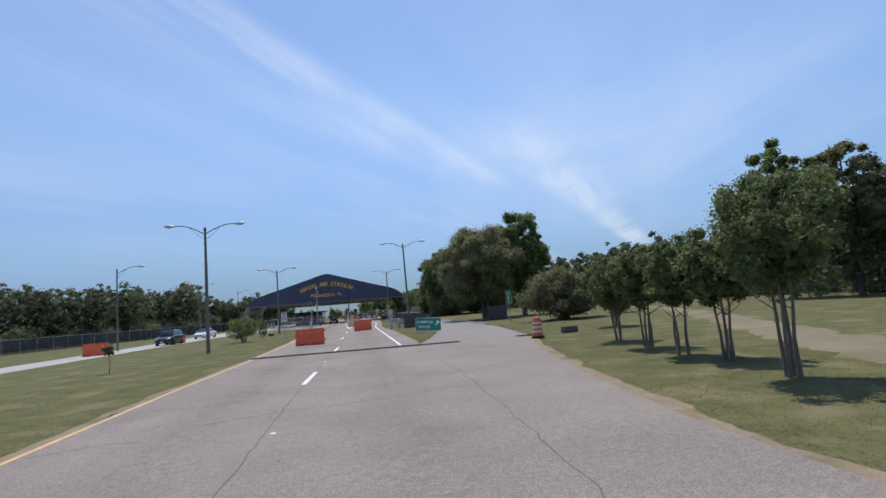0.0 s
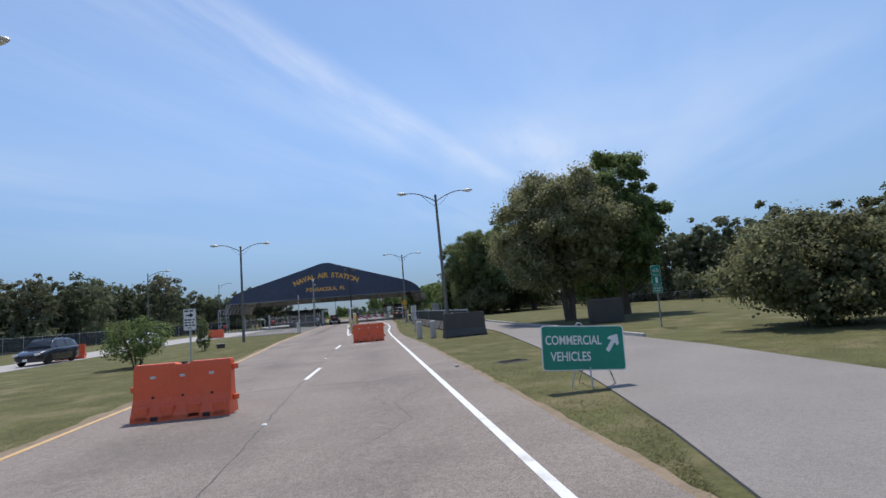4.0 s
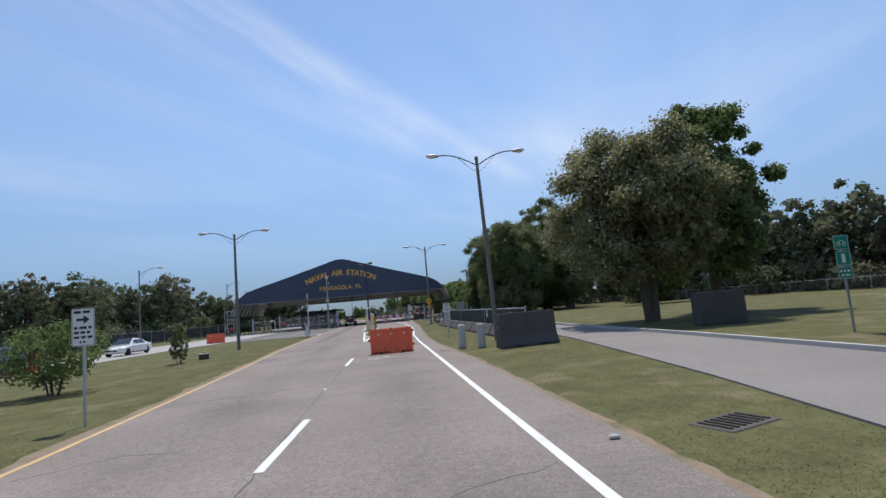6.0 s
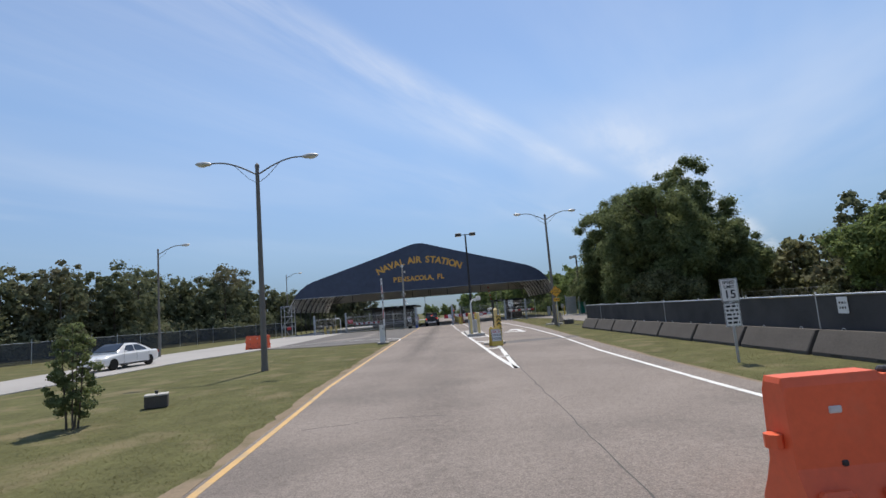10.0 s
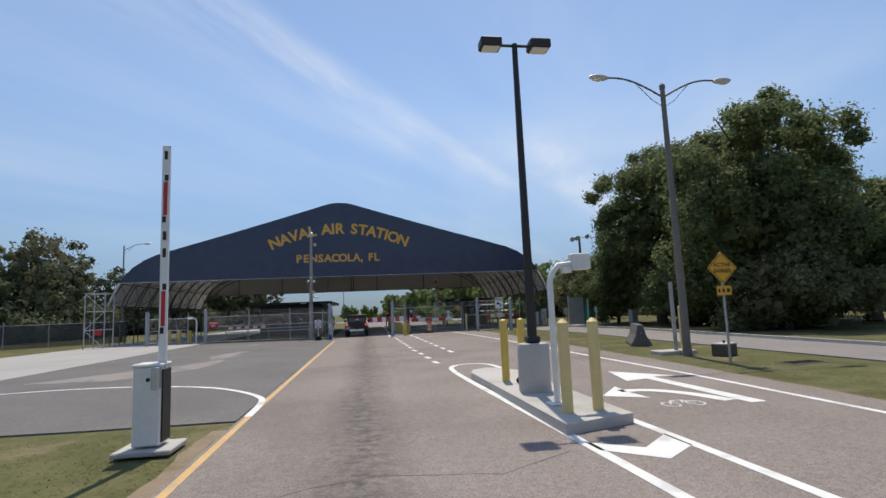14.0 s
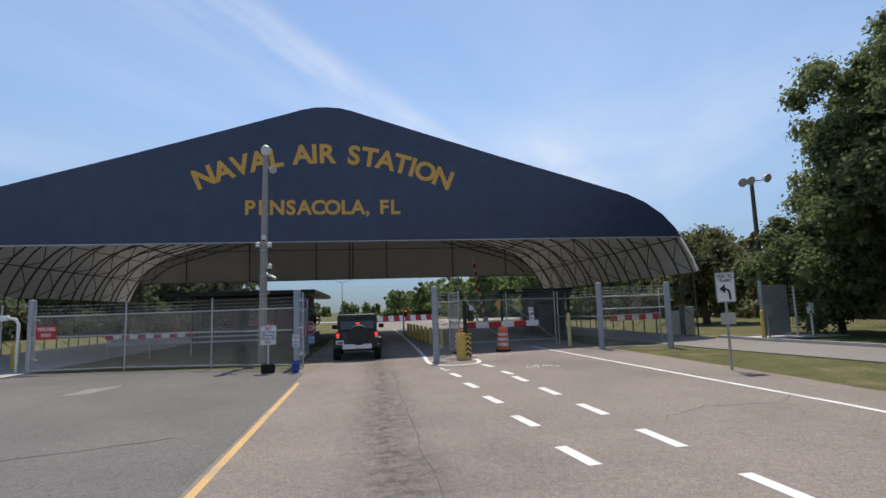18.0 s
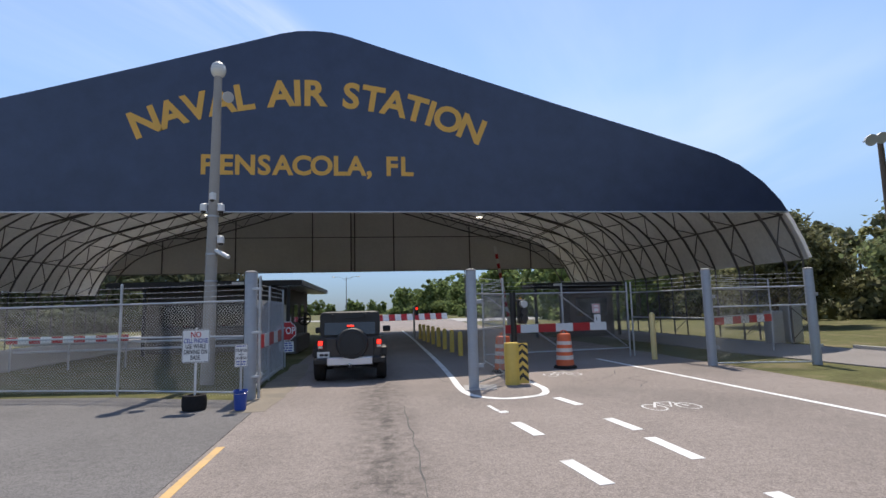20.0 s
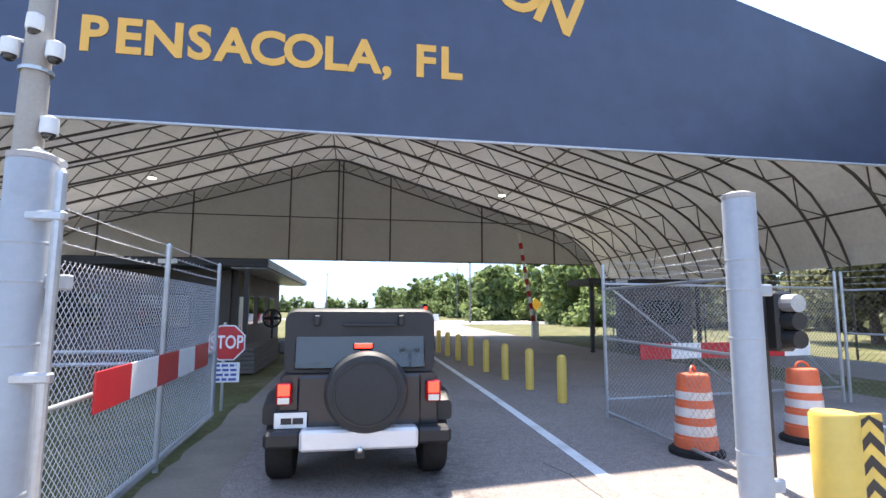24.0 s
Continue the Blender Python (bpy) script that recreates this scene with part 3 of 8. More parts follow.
def marking(name, poly, label, material=WHITE, z=0.0045):
    return single(name, MB().prism(poly, 0.0005, z), material, label, "road marking", kind="structure")

def quad(x0, y0, x1, y1, w):
    d = Vector((x1 - x0, y1 - y0)).normalized()
    n = Vector((-d.y, d.x)) * w / 2
    return [(x0 + n.x, y0 + n.y), (x0 - n.x, y0 - n.y), (x1 - n.x, y1 - n.y), (x1 + n.x, y1 + n.y)]

for i, (x, y, x2) in enumerate([(-1.95, 1.7, -1.9), (-1.82, 13.9, -1.71), (-1.5, 26.3, -1.4), (-1.57, 39.2, -1.42), (-1.40, 51.6, -1.33)]):
    marking(f"trim_lane_dash_{i}", quad(x, y, x2, y + 3.05, 0.13), "worn white lane dash")

strip("trim_dirt", [(110.0, -7.45), (119.0, -7.45), (126.0, -7.5)], [(110.0, -7.2), (114, -7.0), (119.0, -6.75), (122, -6.75), (126.0, -7.05)], 117.6, 126.0, DIRT, "sandy dirt worn against the gate leaf", "dirt", z=0.003, step=0.3, depth=0.003, ragged=0.12)

WORN = mat("worn_white_paint", (0.60, 0.59, 0.57), 0.75, var=0.2, fine=40, coarse=4.0, bump=0.3, tint=(0.25, 0.225, 0.205), tint_amt=0.95, world_co=True)

# seams and cracks in the asphalt
CRACK = mat("crack_tar", (0.095, 0.09, 0.085), 0.9, var=0.2, fine=30, coarse=3, world_co=True)
def crack(k, pts, w=0.02, jit=0.04, seed=0):
    rng = random.Random(seed + k)
    mb = MB()
    fine = []
    for (x0, y0), (x1, y1) in zip(pts, pts[1:]):
        n = max(2, int(math.hypot(x1 - x0, y1 - y0) / 0.35))
        for i in range(n):
            q = i / n
            fine.append((x0 + (x1 - x0) * q + rng.uniform(-jit, jit), y0 + (y1 - y0) * q + rng.uniform(-jit, jit)))
    fine.append(pts[-1])
    for a, b in zip(fine, fine[1:]):
        ww = w * rng.uniform(0.5, 1.3)
        mb.prism(quad(a[0], a[1], b[0], b[1], ww), 0.0003, 0.0018)
    single(f"trim_crack_{k}", mb, CRACK, "dark tar-filled crack in the asphalt", "crack", kind="structure")
crack(0, [(-1.98, -20), (-1.85, 10), (-1.6, 26), (-1.6, 40), (-1.45, 52), (-1.15, 66), (-0.72, 79)], 0.02, 0.025)
crack(1, [(-5.2, 45.8), (-3.0, 46.6), (-0.6, 47.0), (1.8, 47.6)], 0.02, 0.07)
crack(2, [(1.2, -4), (2.0, 6), (2.5, 14), (2.3, 22), (2.6, 25.0)], 0.018, 0.05)
crack(3, [(-5.6, 60.5), (-4.2, 61.0), (-3.2, 60.8)], 0.018, 0.08)
crack(4, [(-6.4, 96.5), (-4.5, 97.6), (-2.6, 98.0)], 0.018, 0.08)
crack(5, [(-3.9, 70.0), (-3.7, 74.0), (-3.9, 77.5), (-3.6, 81.0)], 0.018, 0.06)
crack(6, [(-1.9, 104.0), (-0.5, 104.2), (1.3, 105.4), (2.6, 105.6)], 0.02, 0.07)
crack(7, [(-4.2, 98.0), (-4.4, 108.0), (-4.35, 117.5)], 0.02, 0.03)
crack(8, [(0.0, 119.4), (0.8, 120.0), (1.5, 121.2)], 0.02, 0.07)
crack(9, [(-1.2, 78.7), (0.6, 79.4), (2.6, 80.6)], 0.022, 0.05)
crack(10, [(-3.3, 37.5), (-1.8, 37.9), (0.2, 37.4), (1.8, 38.2)], 0.016, 0.07)
crack(11, [(-3.4, 121.6), (-3.2, 120.4), (-2.9, 120.0)], 0.03, 0.07)
crack(12, [(-0.9, 53.2), (-0.3, 52.7), (0.6, 52.6), (1.3, 52.9), (1.5, 53.5), (1.1, 54.1), (0.2, 54.3), (-0.7, 54.0), (-0.9, 53.2)], 0.016, 0.05)
crack(13, [(0.6, 52.6), (0.8, 51.4), (1.6, 50.6), (1.9, 49.4)], 0.016, 0.05)
crack(14, [(1.3, 52.9), (1.9, 53.0)], 0.014, 0.04)
crack(15, [(-3.3, 9.4), (-2.0, 9.9), (-0.6, 10.1), (0.7, 10.3), (1.5, 10.9), (2.2, 10.6)], 0.014, 0.06)
crack(16, [(-5.4, 8.2), (-4.4, 8.6), (-3.9, 8.5)], 0.012, 0.05)
crack(17, [(-5.3, 19.0), (-3.4, 19.6), (-2.2, 19.4)], 0.013, 0.06)
crack(18, [(-4.9, 40.2), (-3.9, 41.0), (-3.0, 40.8)], 0.014, 0.06)
crack(19, [(0.2, 31.2), (0.9, 32.4), (0.7, 34.0), (1.4, 35.4)], 0.014, 0.06)
crack(20, [(-5.8, 72.5), (-5.0, 73.1), (-4.2, 72.9), (-3.0, 73.5)], 0.015, 0.06)
crack(21, [(-5.9, 84.3), (-4.6, 84.9), (-3.2, 84.6), (-2.2, 85.2)], 0.015, 0.06)
crack(22, [(-0.6, 108.6), (0.6, 109.4), (1.9, 109.2), (2.8, 109.9)], 0.016, 0.06)
crack(23, [(-15.8, 108.2), (-13.5, 109.0), (-10.5, 108.6), (-8.0, 109.6)], 0.016, 0.08)
crack(24, [(0.6, 118.2), (1.2, 118.9), (1.1, 119.6), (2.0, 120.2)], 0.016, 0.05)
patch = MB().prism([(-0.3, 77.2), (3.3, 78.0), (3.4, 79.0), (0.9, 79.1), (-0.6, 78.7)], 0.0003, 0.0015)
single("trim_patch", patch, ASPHALT_DARK, "darker asphalt patch across the lane", "road patch", kind="structure")
dusty = [[(-15.5, 97.4), (-13.6, 99.9), (-12.1, 101.5), (-11.4, 103.1), (-11.0, 103.6), (-10.7, 101.8), (-10.9, 99.8), (-12.6, 97.0)],
         [(-11.6, 103.9), (-12.2, 105.7), (-12.1, 107.5), (-11.5, 109.3), (-11.0, 109.2), (-11.2, 107.3), (-11.1, 105.2), (-11.2, 104.2)],
         [(-11.1, 105.2), (-10.8, 106.2), (-10.7, 105.9), (-10.95, 105.0)],
         [(-12.6, 115.2), (-12.4, 116.4), (-11.9, 116.9), (-11.8, 116.2), (-12.1, 115.3)]]
for k, pts in enumerate(dusty):
    rr = random.Random(k)
    ring = []
    for (x0, y0), (x1, y1) in zip(pts, pts[1:] + pts[:1]):
        n = max(2, int(math.hypot(x1 - x0, y1 - y0) / 0.25))
        ring += [(x0 + (x1 - x0) * q / n + rr.uniform(-0.07, 0.07), y0 + (y1 - y0) * q / n + rr.uniform(-0.1, 0.1)) for q in range(n)]
    single(f"trim_sand_patch_{k}", MB().prism(ring, -0.0038, -0.0025), PATCH, "pale sandy patch on the plaza asphalt", "sand patch", kind="structure")
for y in (7.9, 20.6, 33.2, 46.0):
    o = single("road_stud", MB().lathe([(0.05, 0.0), (0.05, 0.008), (0.035, 0.018), (0.01, 0.02)], 10), SIGNWHITE, "small white road stud on the lane line", "road stud", group="road studs", m=Matrix.Translation((-1.75 + 0.005 * y, y, 0.0)))

# bare dirt track across the far field
rd = random.Random(5)
tv, tf, tn = [], [], 0
for i in range(140):
    y = 8 + i * 0.45
    a = interp([(8, 9.8), (12, 11.5), (20, 15.8), (27, 19.4), (32, 22.0), (45, 28.2), (71, 37.0)], y) + 0.7 * noise.noise((y * 0.5, 1.0, 0.0)) + rd.uniform(-0.25, 0.25)
    b = interp([(8, 12.5), (12, 14.5), (20, 18.5), (27, 22.0), (32, 24.2), (45, 29.6), (71, 38.2)], y) + 0.9 * noise.noise((y * 0.4, 5.0, 0.0)) + rd.uniform(-0.3, 0.3)
    for k in range(9):
        x = a + (b - a) * k / 8
        tv.append((x, y, lift(x, y) + (0.03 if 0 < k < 8 else -0.03)))
for i in range(139):
    for k in range(8):
        q = i * 9 + k
        tf.append((q, q + 1, q + 10, q + 9))
single("trim_dirt_track", MB().add(tv, tf), DRY, "bare tan dirt track across the field", "dirt track", kind="structure")

strip("kerb_commercial", COM_R, shift(COM_R, 0.16), 42.5, 124.0, CONCRETE, "low concrete kerb along the side road", "kerb", z=0.12, step=2.0, depth=0.2)

# ---------------------------------------------------------------- the gate canopy
CX, CY0, CY1 = -6.9, 126.0, 151.0
HALF = [(0, 11.68), (0.6, 11.65), (1.2, 11.52), (2.0, 11.27), (5.0, 10.36), (9.0, 9.17), (13.0, 8.03), (15.4, 7.32), (16.4, 6.88), (17.3, 6.25), (18.0, 5.5), (18.5, 4.7), (18.9, 3.9), (19.15, 3.2)]
PROF = [(-u, z) for u, z in HALF[::-1]] + HALF[1:]
canopy = thing("gate_canopy", (CX, CY0, 0.18), "wide vaulted navy vinyl canopy over the gate lanes, with gold lettering", "canopy")
LY = CY1 - CY0
# roof skin: outside navy and pale liner beneath
for nm, off, material, lab in (("roof_skin", 0.0, PALEVINYL, "pale translucent vinyl roof skin"), ("roof_liner", -0.05, LINER, "pale vinyl liner")):
    mb = MB()
    vs, fs = [], []
    rows = 9
    for r in range(rows):
        y = LY * r / (rows - 1) if off == 0 else 0.15 + (LY - 0.3) * r / (rows - 1)
        vs += [(u, y, z + off) for u, z in PROF]
    n = len(PROF)
    for r in range(rows - 1):
        for c in range(n - 1):
            fs.append((r * n + c, r * n + c + 1, (r + 1) * n + c + 1, (r + 1) * n + c))
    part(nm, mb.add(vs, fs), material, canopy, lab)

def gable(y, zlow, material, name, label, th=0.03):
    lowu = [p for p in PROF if p[1] > zlow]
    def cross(a, b):
        s = (zlow - a[1]) / (b[1] - a[1])
        return (a[0] + (b[0] - a[0]) * s, zlow)
    i0 = PROF.index(lowu[0]); i1 = PROF.index(lowu[-1])
    poly = [cross(PROF[i0 - 1], PROF[i0])] + lowu + [cross(PROF[i1 + 1], PROF[i1])]
    mb = MB().prism([(u, z) for u, z in poly], -th / 2, th / 2, m=Matrix.Translation((0, y, 0)) @ pose(0, 0, 0, 90, 0, 0))
    return part(name, mb, material, canopy, label), poly

fascia, fpoly = gable(0.0, 5.0, NAVY, "front_fascia", "navy vinyl gable")
gable(0.05, 5.0, LINER, "fascia_liner", "pale vinyl back of the gable")
gable(LY - 0.05, 4.72, GABLE_LINER, "rear_fascia", "pale vinyl rear gable")
gable(LY, 4.72, PALEVINYL, "rear_skin", "pale vinyl rear gable")
part("hem", MB().tube([(fpoly[0][0], -0.03, 5.0), (fpoly[-1][0], -0.03, 5.0)], 0.035, 8), GALV, canopy, "pale hem pipe along the gable")
part("rear_hem", MB().tube([(fpoly[0][0], LY - 0.1, 4.72), (fpoly[-1][0], LY - 0.1, 4.72)], 0.035, 8), TRUSS, canopy)

def arch_truss(y):
    tr = MB()
    inner = []
    def at(s):
        # along the profile by length
        acc = 0
        for (u0, z0), (u1, z1) in zip(PROF, PROF[1:]):
            L = math.hypot(u1 - u0, z1 - z0)
            if acc + L >= s:
                q = (s - acc) / L
                return Vector((u0 + (u1 - u0) * q, z0 + (z1 - z0) * q)), Vector((u1 - u0, z1 - z0)).normalized()
            acc += L
        return Vector(PROF[-1]), Vector((PROF[-1][0] - PROF[-2][0], PROF[-1][1] - PROF[-2][1])).normalized()
    total = sum(math.hypot(b[0] - a[0], b[1] - a[1]) for a, b in zip(PROF, PROF[1:]))
    outer = []
    for i in range(45):
        p, d = at(total * i / 44)
        nrm = Vector((d.y, -d.x))
        outer.append(p + nrm * 0.12)
        inner.append(p + nrm * 0.92)
    tr.tube([(p.x, y, p.y) for p in outer], 0.048, 6)
    tr.tube([(p.x, y, p.y) for p in inner], 0.055, 6)
    for i in range(44):
        a, b = (outer[i], inner[i + 1]) if i % 2 == 0 else (inner[i], outer[i + 1])
        tr.tube([(a.x, y, a.y), (b.x, y, b.y)], 0.026, 5, cap=False)
    # straight legs to the ground
    for a, b in ((outer[0], inner[0]), (outer[-1], inner[-1])):
        tr.tube([(a.x, y, a.y), (a.x, y, -0.22)], 0.04, 6)
        tr.tube([(b.x, y, b.y), (b.x, y, -0.22)], 0.04, 6)
        for k in range(5):
            z0, z1 = a.y * k / 5, a.y * (k + 1) / 5
            p, q = (a, b) if k % 2 else (b, a)
            tr.tube([(p.x, y, z0), (q.x, y, z1)], 0.018, 5, cap=False)
    return tr
truss_mesh = arch_truss(0.0).mesh("truss", TRUSS)
NTR = 10
for i in range(NTR):
    o = part("truss", truss_mesh, TRUSS, canopy, "dark steel lattice arch truss")
    o.location = (0, 0.35 + (LY - 0.7) * i / (NTR - 1), 0)
for u in (-18.2, -15.2, -10.5, -5.4, 0.0, 5.4, 10.5, 15.2, 18.2):
    z = interp([(p[0], p[1]) for p in PROF], u) - 0.25
    part("purlin", MB().tube([(u, 0.2, z), (u, LY - 0.2, z)], 0.04, 6), TRUSS, canopy)
# rear gable uprights and rail
for u in (-14.4, -8.9, -2.9, 0.2, 0.5, 3.7, 10.1, 15.4):
    z = interp([(p[0], p[1]) for p in PROF], u)
    part("gable_post", MB().tube([(u, LY - 0.25, 4.72), (u, LY - 0.25, z - 0.2)], 0.055, 6), TRUSS, canopy)
part("gable_rail", MB().tube([(-14.5, LY - 0.22, 7.55), (14.5, LY - 0.22, 7.55)], 0.035, 6), TRUSS, canopy)
for u, y in ((-9, 6), (-9, 18), (0.6, 4), (0.6, 14), (9.6, 6), (9.6, 18)):
    z = interp([(p[0], p[1]) for p in PROF], u) - 0.7
    lamp = part("pendant_lamp", MB().lathe([(0.04, 0.30), (0.05, 0.16), (0.16, 0.1), (0.26, 0.0)], 14), LAMPHEAD, canopy, "bell-shaped pendant lamp", smooth=True)
    lamp.location = (u, y, z - 0.3)
    part("bulb", MB().lathe([(0.2, -0.012), (0.2, 0.004), (0.1, 0.05)], 12), BULB, lamp, "lit lamp")

# gold lettering on the gable, on an arc and on a straight line
def facade_letters(txt, centre_u, base_z, height, wide, sag):
    adv = {"I": 0.42, " ": 0.62, ",": 0.45, "L": 0.86, "F": 0.86, "T": 0.92, "V": 0.98, "A": 1.02, "N": 1.06, "O": 1.12, "C": 1.06, "R": 1.02}
    w = [adv.get(c, 0.98) for c in txt]
    tot = sum(w)
    x = -tot / 2
    for c, a in zip(txt, w):
        u = (x + a / 2) / tot * wide
        x += a
        if c == " ":
            continue
        me = text_mesh(c, height, GOLD, 0.012, "letter", bold=0.045)
        o = part("letter", me, GOLD, fascia)
        k = u / (wide / 2)
        turn = math.atan(2 * sag * k / (wide / 2))
        zc = base_z + height / 2 - sag * k * k 
        o.matrix_basis = Matrix.Translation((centre_u + u, -0.024, zc)) @ pose(0, 0, 0, 0, math.degrees(turn), 0)
facade_letters("NAVAL AIR STATION", 0.0, 8.82, 0.90, 12.15, 1.38)
facade_letters("PENSACOLA, FL", -0.2, 6.30, 0.66, 7.4, 0.0)

# ---------------------------------------------------------------- trees and bushes
def leaf_cloud(rng, blobs, count, size, core=0.16):
    """Pairs of triangles, bent along the middle: small ones over the outside of many soft lumps, a few large ones deep within. Returns vertices and faces."""
    blobs = np.array(blobs, float)                       # x, y, z, rx, ry, rz
    wgt = (blobs[:, 3] * blobs[:, 4] + blobs[:, 3] * blobs[:, 5] + blobs[:, 4] * blobs[:, 5])
    pick = rng.choice(len(blobs), count, p=wgt / wgt.sum())
    d = rng.normal(size=(count, 3))
    d /= np.linalg.norm(d, axis=1)[:, None]
    deep = rng.random(count) < core
    rad = 1.0 - 0.38 * rng.random(count) ** 1.6 + 0.08 * rng.normal(size=count)
    rad = np.where(rng.random(count) < 0.11, 1.0 + 0.45 * rng.random(count), rad)
    rad = np.where(deep, 0.25 + 0.45 * rng.random(count), rad)
    c = blobs[pick, :3] + d * blobs[pick, 3:] * rad[:, None]
    nrm = d * 0.8 + rng.normal(size=(count, 3)) * 0.5 + np.array([0, 0, 0.4])
    nrm /= np.linalg.norm(nrm, axis=1)[:, None]
    a = np.cross(nrm, rng.normal(size=(count, 3)))
    a /= np.linalg.norm(a, axis=1)[:, None]
    b = np.cross(nrm, a)
    s = (size * (0.55 + 0.9 * rng.random(count)) * np.where(deep, 2.3, 1.0))[:, None]
    w = s * 0.44
    v = np.empty((count, 4, 3))
    v[:, 0] = c - a * s * 0.5
    v[:, 1] = c + b * w + nrm * s * 0.12
    v[:, 2] = c + a * s * 0.5
    v[:, 3] = c - b * w + nrm * s * 0.12
    i = np.arange(count)[:, None] * 4
    f = np.concatenate([i + np.array([[0, 1, 2]]), i + np.array([[0, 2, 3]])], 1).reshape(-1, 3)
    return v.reshape(-1, 3), f

def cloud_mesh(name, v, f, material):
    me = bpy.data.meshes.new(name)
    me.vertices.add(len(v)); me.vertices.foreach_set("co", v.astype(np.float32).ravel())
    me.loops.add(f.size); me.loops.foreach_set("vertex_index", f.astype(np.int32).ravel())
    me.polygons.add(len(f))
    me.polygons.foreach_set("loop_start", np.arange(0, f.size, 3, dtype=np.int32))
    me.polygons.foreach_set("loop_total", np.full(len(f), 3, dtype=np.int32))
    me.materials.append(material)
    me.update(); me.validate()
    return me

def crown_blobs(rng, h0, h1, width, n, lump=0.34, egg=0.55, off=(0, 0)):
    """Lumps over the outside of an uneven egg from height h0 to h1, close enough to overlap, and some within."""
    out = []
    mid, hh = (h0 + h1) / 2, (h1 - h0) / 2
    seed = float(rng.random() * 50)
    turn = float(rng.random() * 6.28)
    for i in range(n):
        k = 1 - 2 * (i + 0.5) / n
        a = i * 2.39996 + turn + 0.5 * float(rng.normal()) * 0.4
        q = math.sqrt(1 - k * k)
        d = (q * math.cos(a), q * math.sin(a), k)
        r = 0.76 + 0.30 * noise.noise((d[0] * 1.7 + seed, d[1] * 1.7, d[2] * 1.7)) + 0.05 * float(rng.normal())
        if i % 4 == 3:
            r *= 0.45 + 0.4 * float(rng.random())
        z = mid + d[2] * r * hh * 0.96
        e = (z - h0) / (h1 - h0)
        wide = 1.0 + 0.35 * (egg - 0.3) * (0.45 - e) * 2 - 0.25 * max(0.0, 0.25 - e)
        s = width * lump * (0.42 + 0.42 * float(rng.random())) * 0.62
        out.append((d[0] * r * width / 2 * wide + off[0], d[1] * r * width / 2 * wide + off[1], z, s * (0.9 + 0.3 * float(rng.random())), s * (0.9 + 0.3 * float(rng.random())), s * 0.8))
    return out

def trunk_mesh(rng, h0, top, r, stems=1, spread=0.3, limbs=6, reach=2.0, material=BARK):
    mb = MB()
    for s in range(stems):
        ang = 2 * math.pi * s / max(1, stems) + rng.random()
        bx, by = (0.12 * math.cos(ang), 0.12 * math.sin(ang)) if stems > 1 else (0, 0)
        lean = spread if stems > 1 else 0.12
        pts, rs = [], []
        for k in range(6):
            q = k / 5
            pts.append((bx + math.cos(ang) * lean * q * top * 0.35 + min(0.06, 0.5 * r) * rng.normal(), by + math.sin(ang) * lean * q * top * 0.35 + min(0.06, 0.5 * r) * rng.normal(), top * 0.85 * q - (0.05 if k == 0 else 0)))
            rs.append(r * (1.25 if k == 0 else 1) * (1 - 0.8 * q))
        mb.tube(pts, rs, 8)
        for j in range(limbs):
            q = 0.35 + 0.5 * j / max(1, limbs)
            i = min(4, int(q * 5))
            p = Vector(pts[i]).lerp(Vector(pts[i + 1]), q * 5 - i)
            a = rng.random() * 6.28
            e = p + Vector((math.cos(a) * reach, math.sin(a) * reach, reach * (0.5 + 0.5 * rng.random())))
            m1 = p.lerp(e, 0.5) + Vector((0, 0, -0.1 * reach))
            mb.tube([p, m1, e], [r * 0.42 * (1 - q * 0.5), r * 0.28 * (1 - q * 0.5), r * 0.1], 6)
    return mb.mesh("trunk", material)

def tree(seed, x, y, h0, h1, width, leaves, size, leafmat, label, category="tree", trunk_r=0.22, stems=1, limbs=6, lumps=26, lump=0.36, egg=0.55, bark=BARK, group="", name="tree", spread=0.3, second=None, heart=0.05, core=0.16):
    rng = np.random.default_rng(seed)
    t = thing(name, Matrix.Translation((x, y, -0.03)), label, category, group)
    part("trunk", trunk_mesh(rng, h0, h1, trunk_r, stems, spread, limbs, width * 0.28, bark), bark, t)
    blobs = crown_blobs(rng, h0, h1, width, lumps, lump, egg)
    v, f = leaf_cloud(rng, blobs, leaves, size, core)
    # oversized leaves added deep in the crown to block sky and light
    mid, hh = (h0 + h1) / 2, (h1 - h0) / 2
    v2, f2 = leaf_cloud(rng, [(0, 0, mid - 0.1 * hh, width * 0.26, width * 0.26, hh * 0.55)] + [(width * 0.2 * math.cos(q), width * 0.2 * math.sin(q), mid - 0.2 * hh, width * 0.16, width * 0.16, hh * 0.4) for q in (0.3, 1.9, 3.4, 5.0)], int(leaves * heart), size * 3.0, 0.4)
    f = np.concatenate([f, f2 + len(v)]); v = np.concatenate([v, v2])
    part("crown", cloud_mesh("crown", v, f, leafmat), leafmat, t)
    if second:
        v, f = leaf_cloud(rng, blobs, int(leaves * 0.22), size * 1.0)
        part("blossom", cloud_mesh("blossom", v, f, second), second, t)
    return t

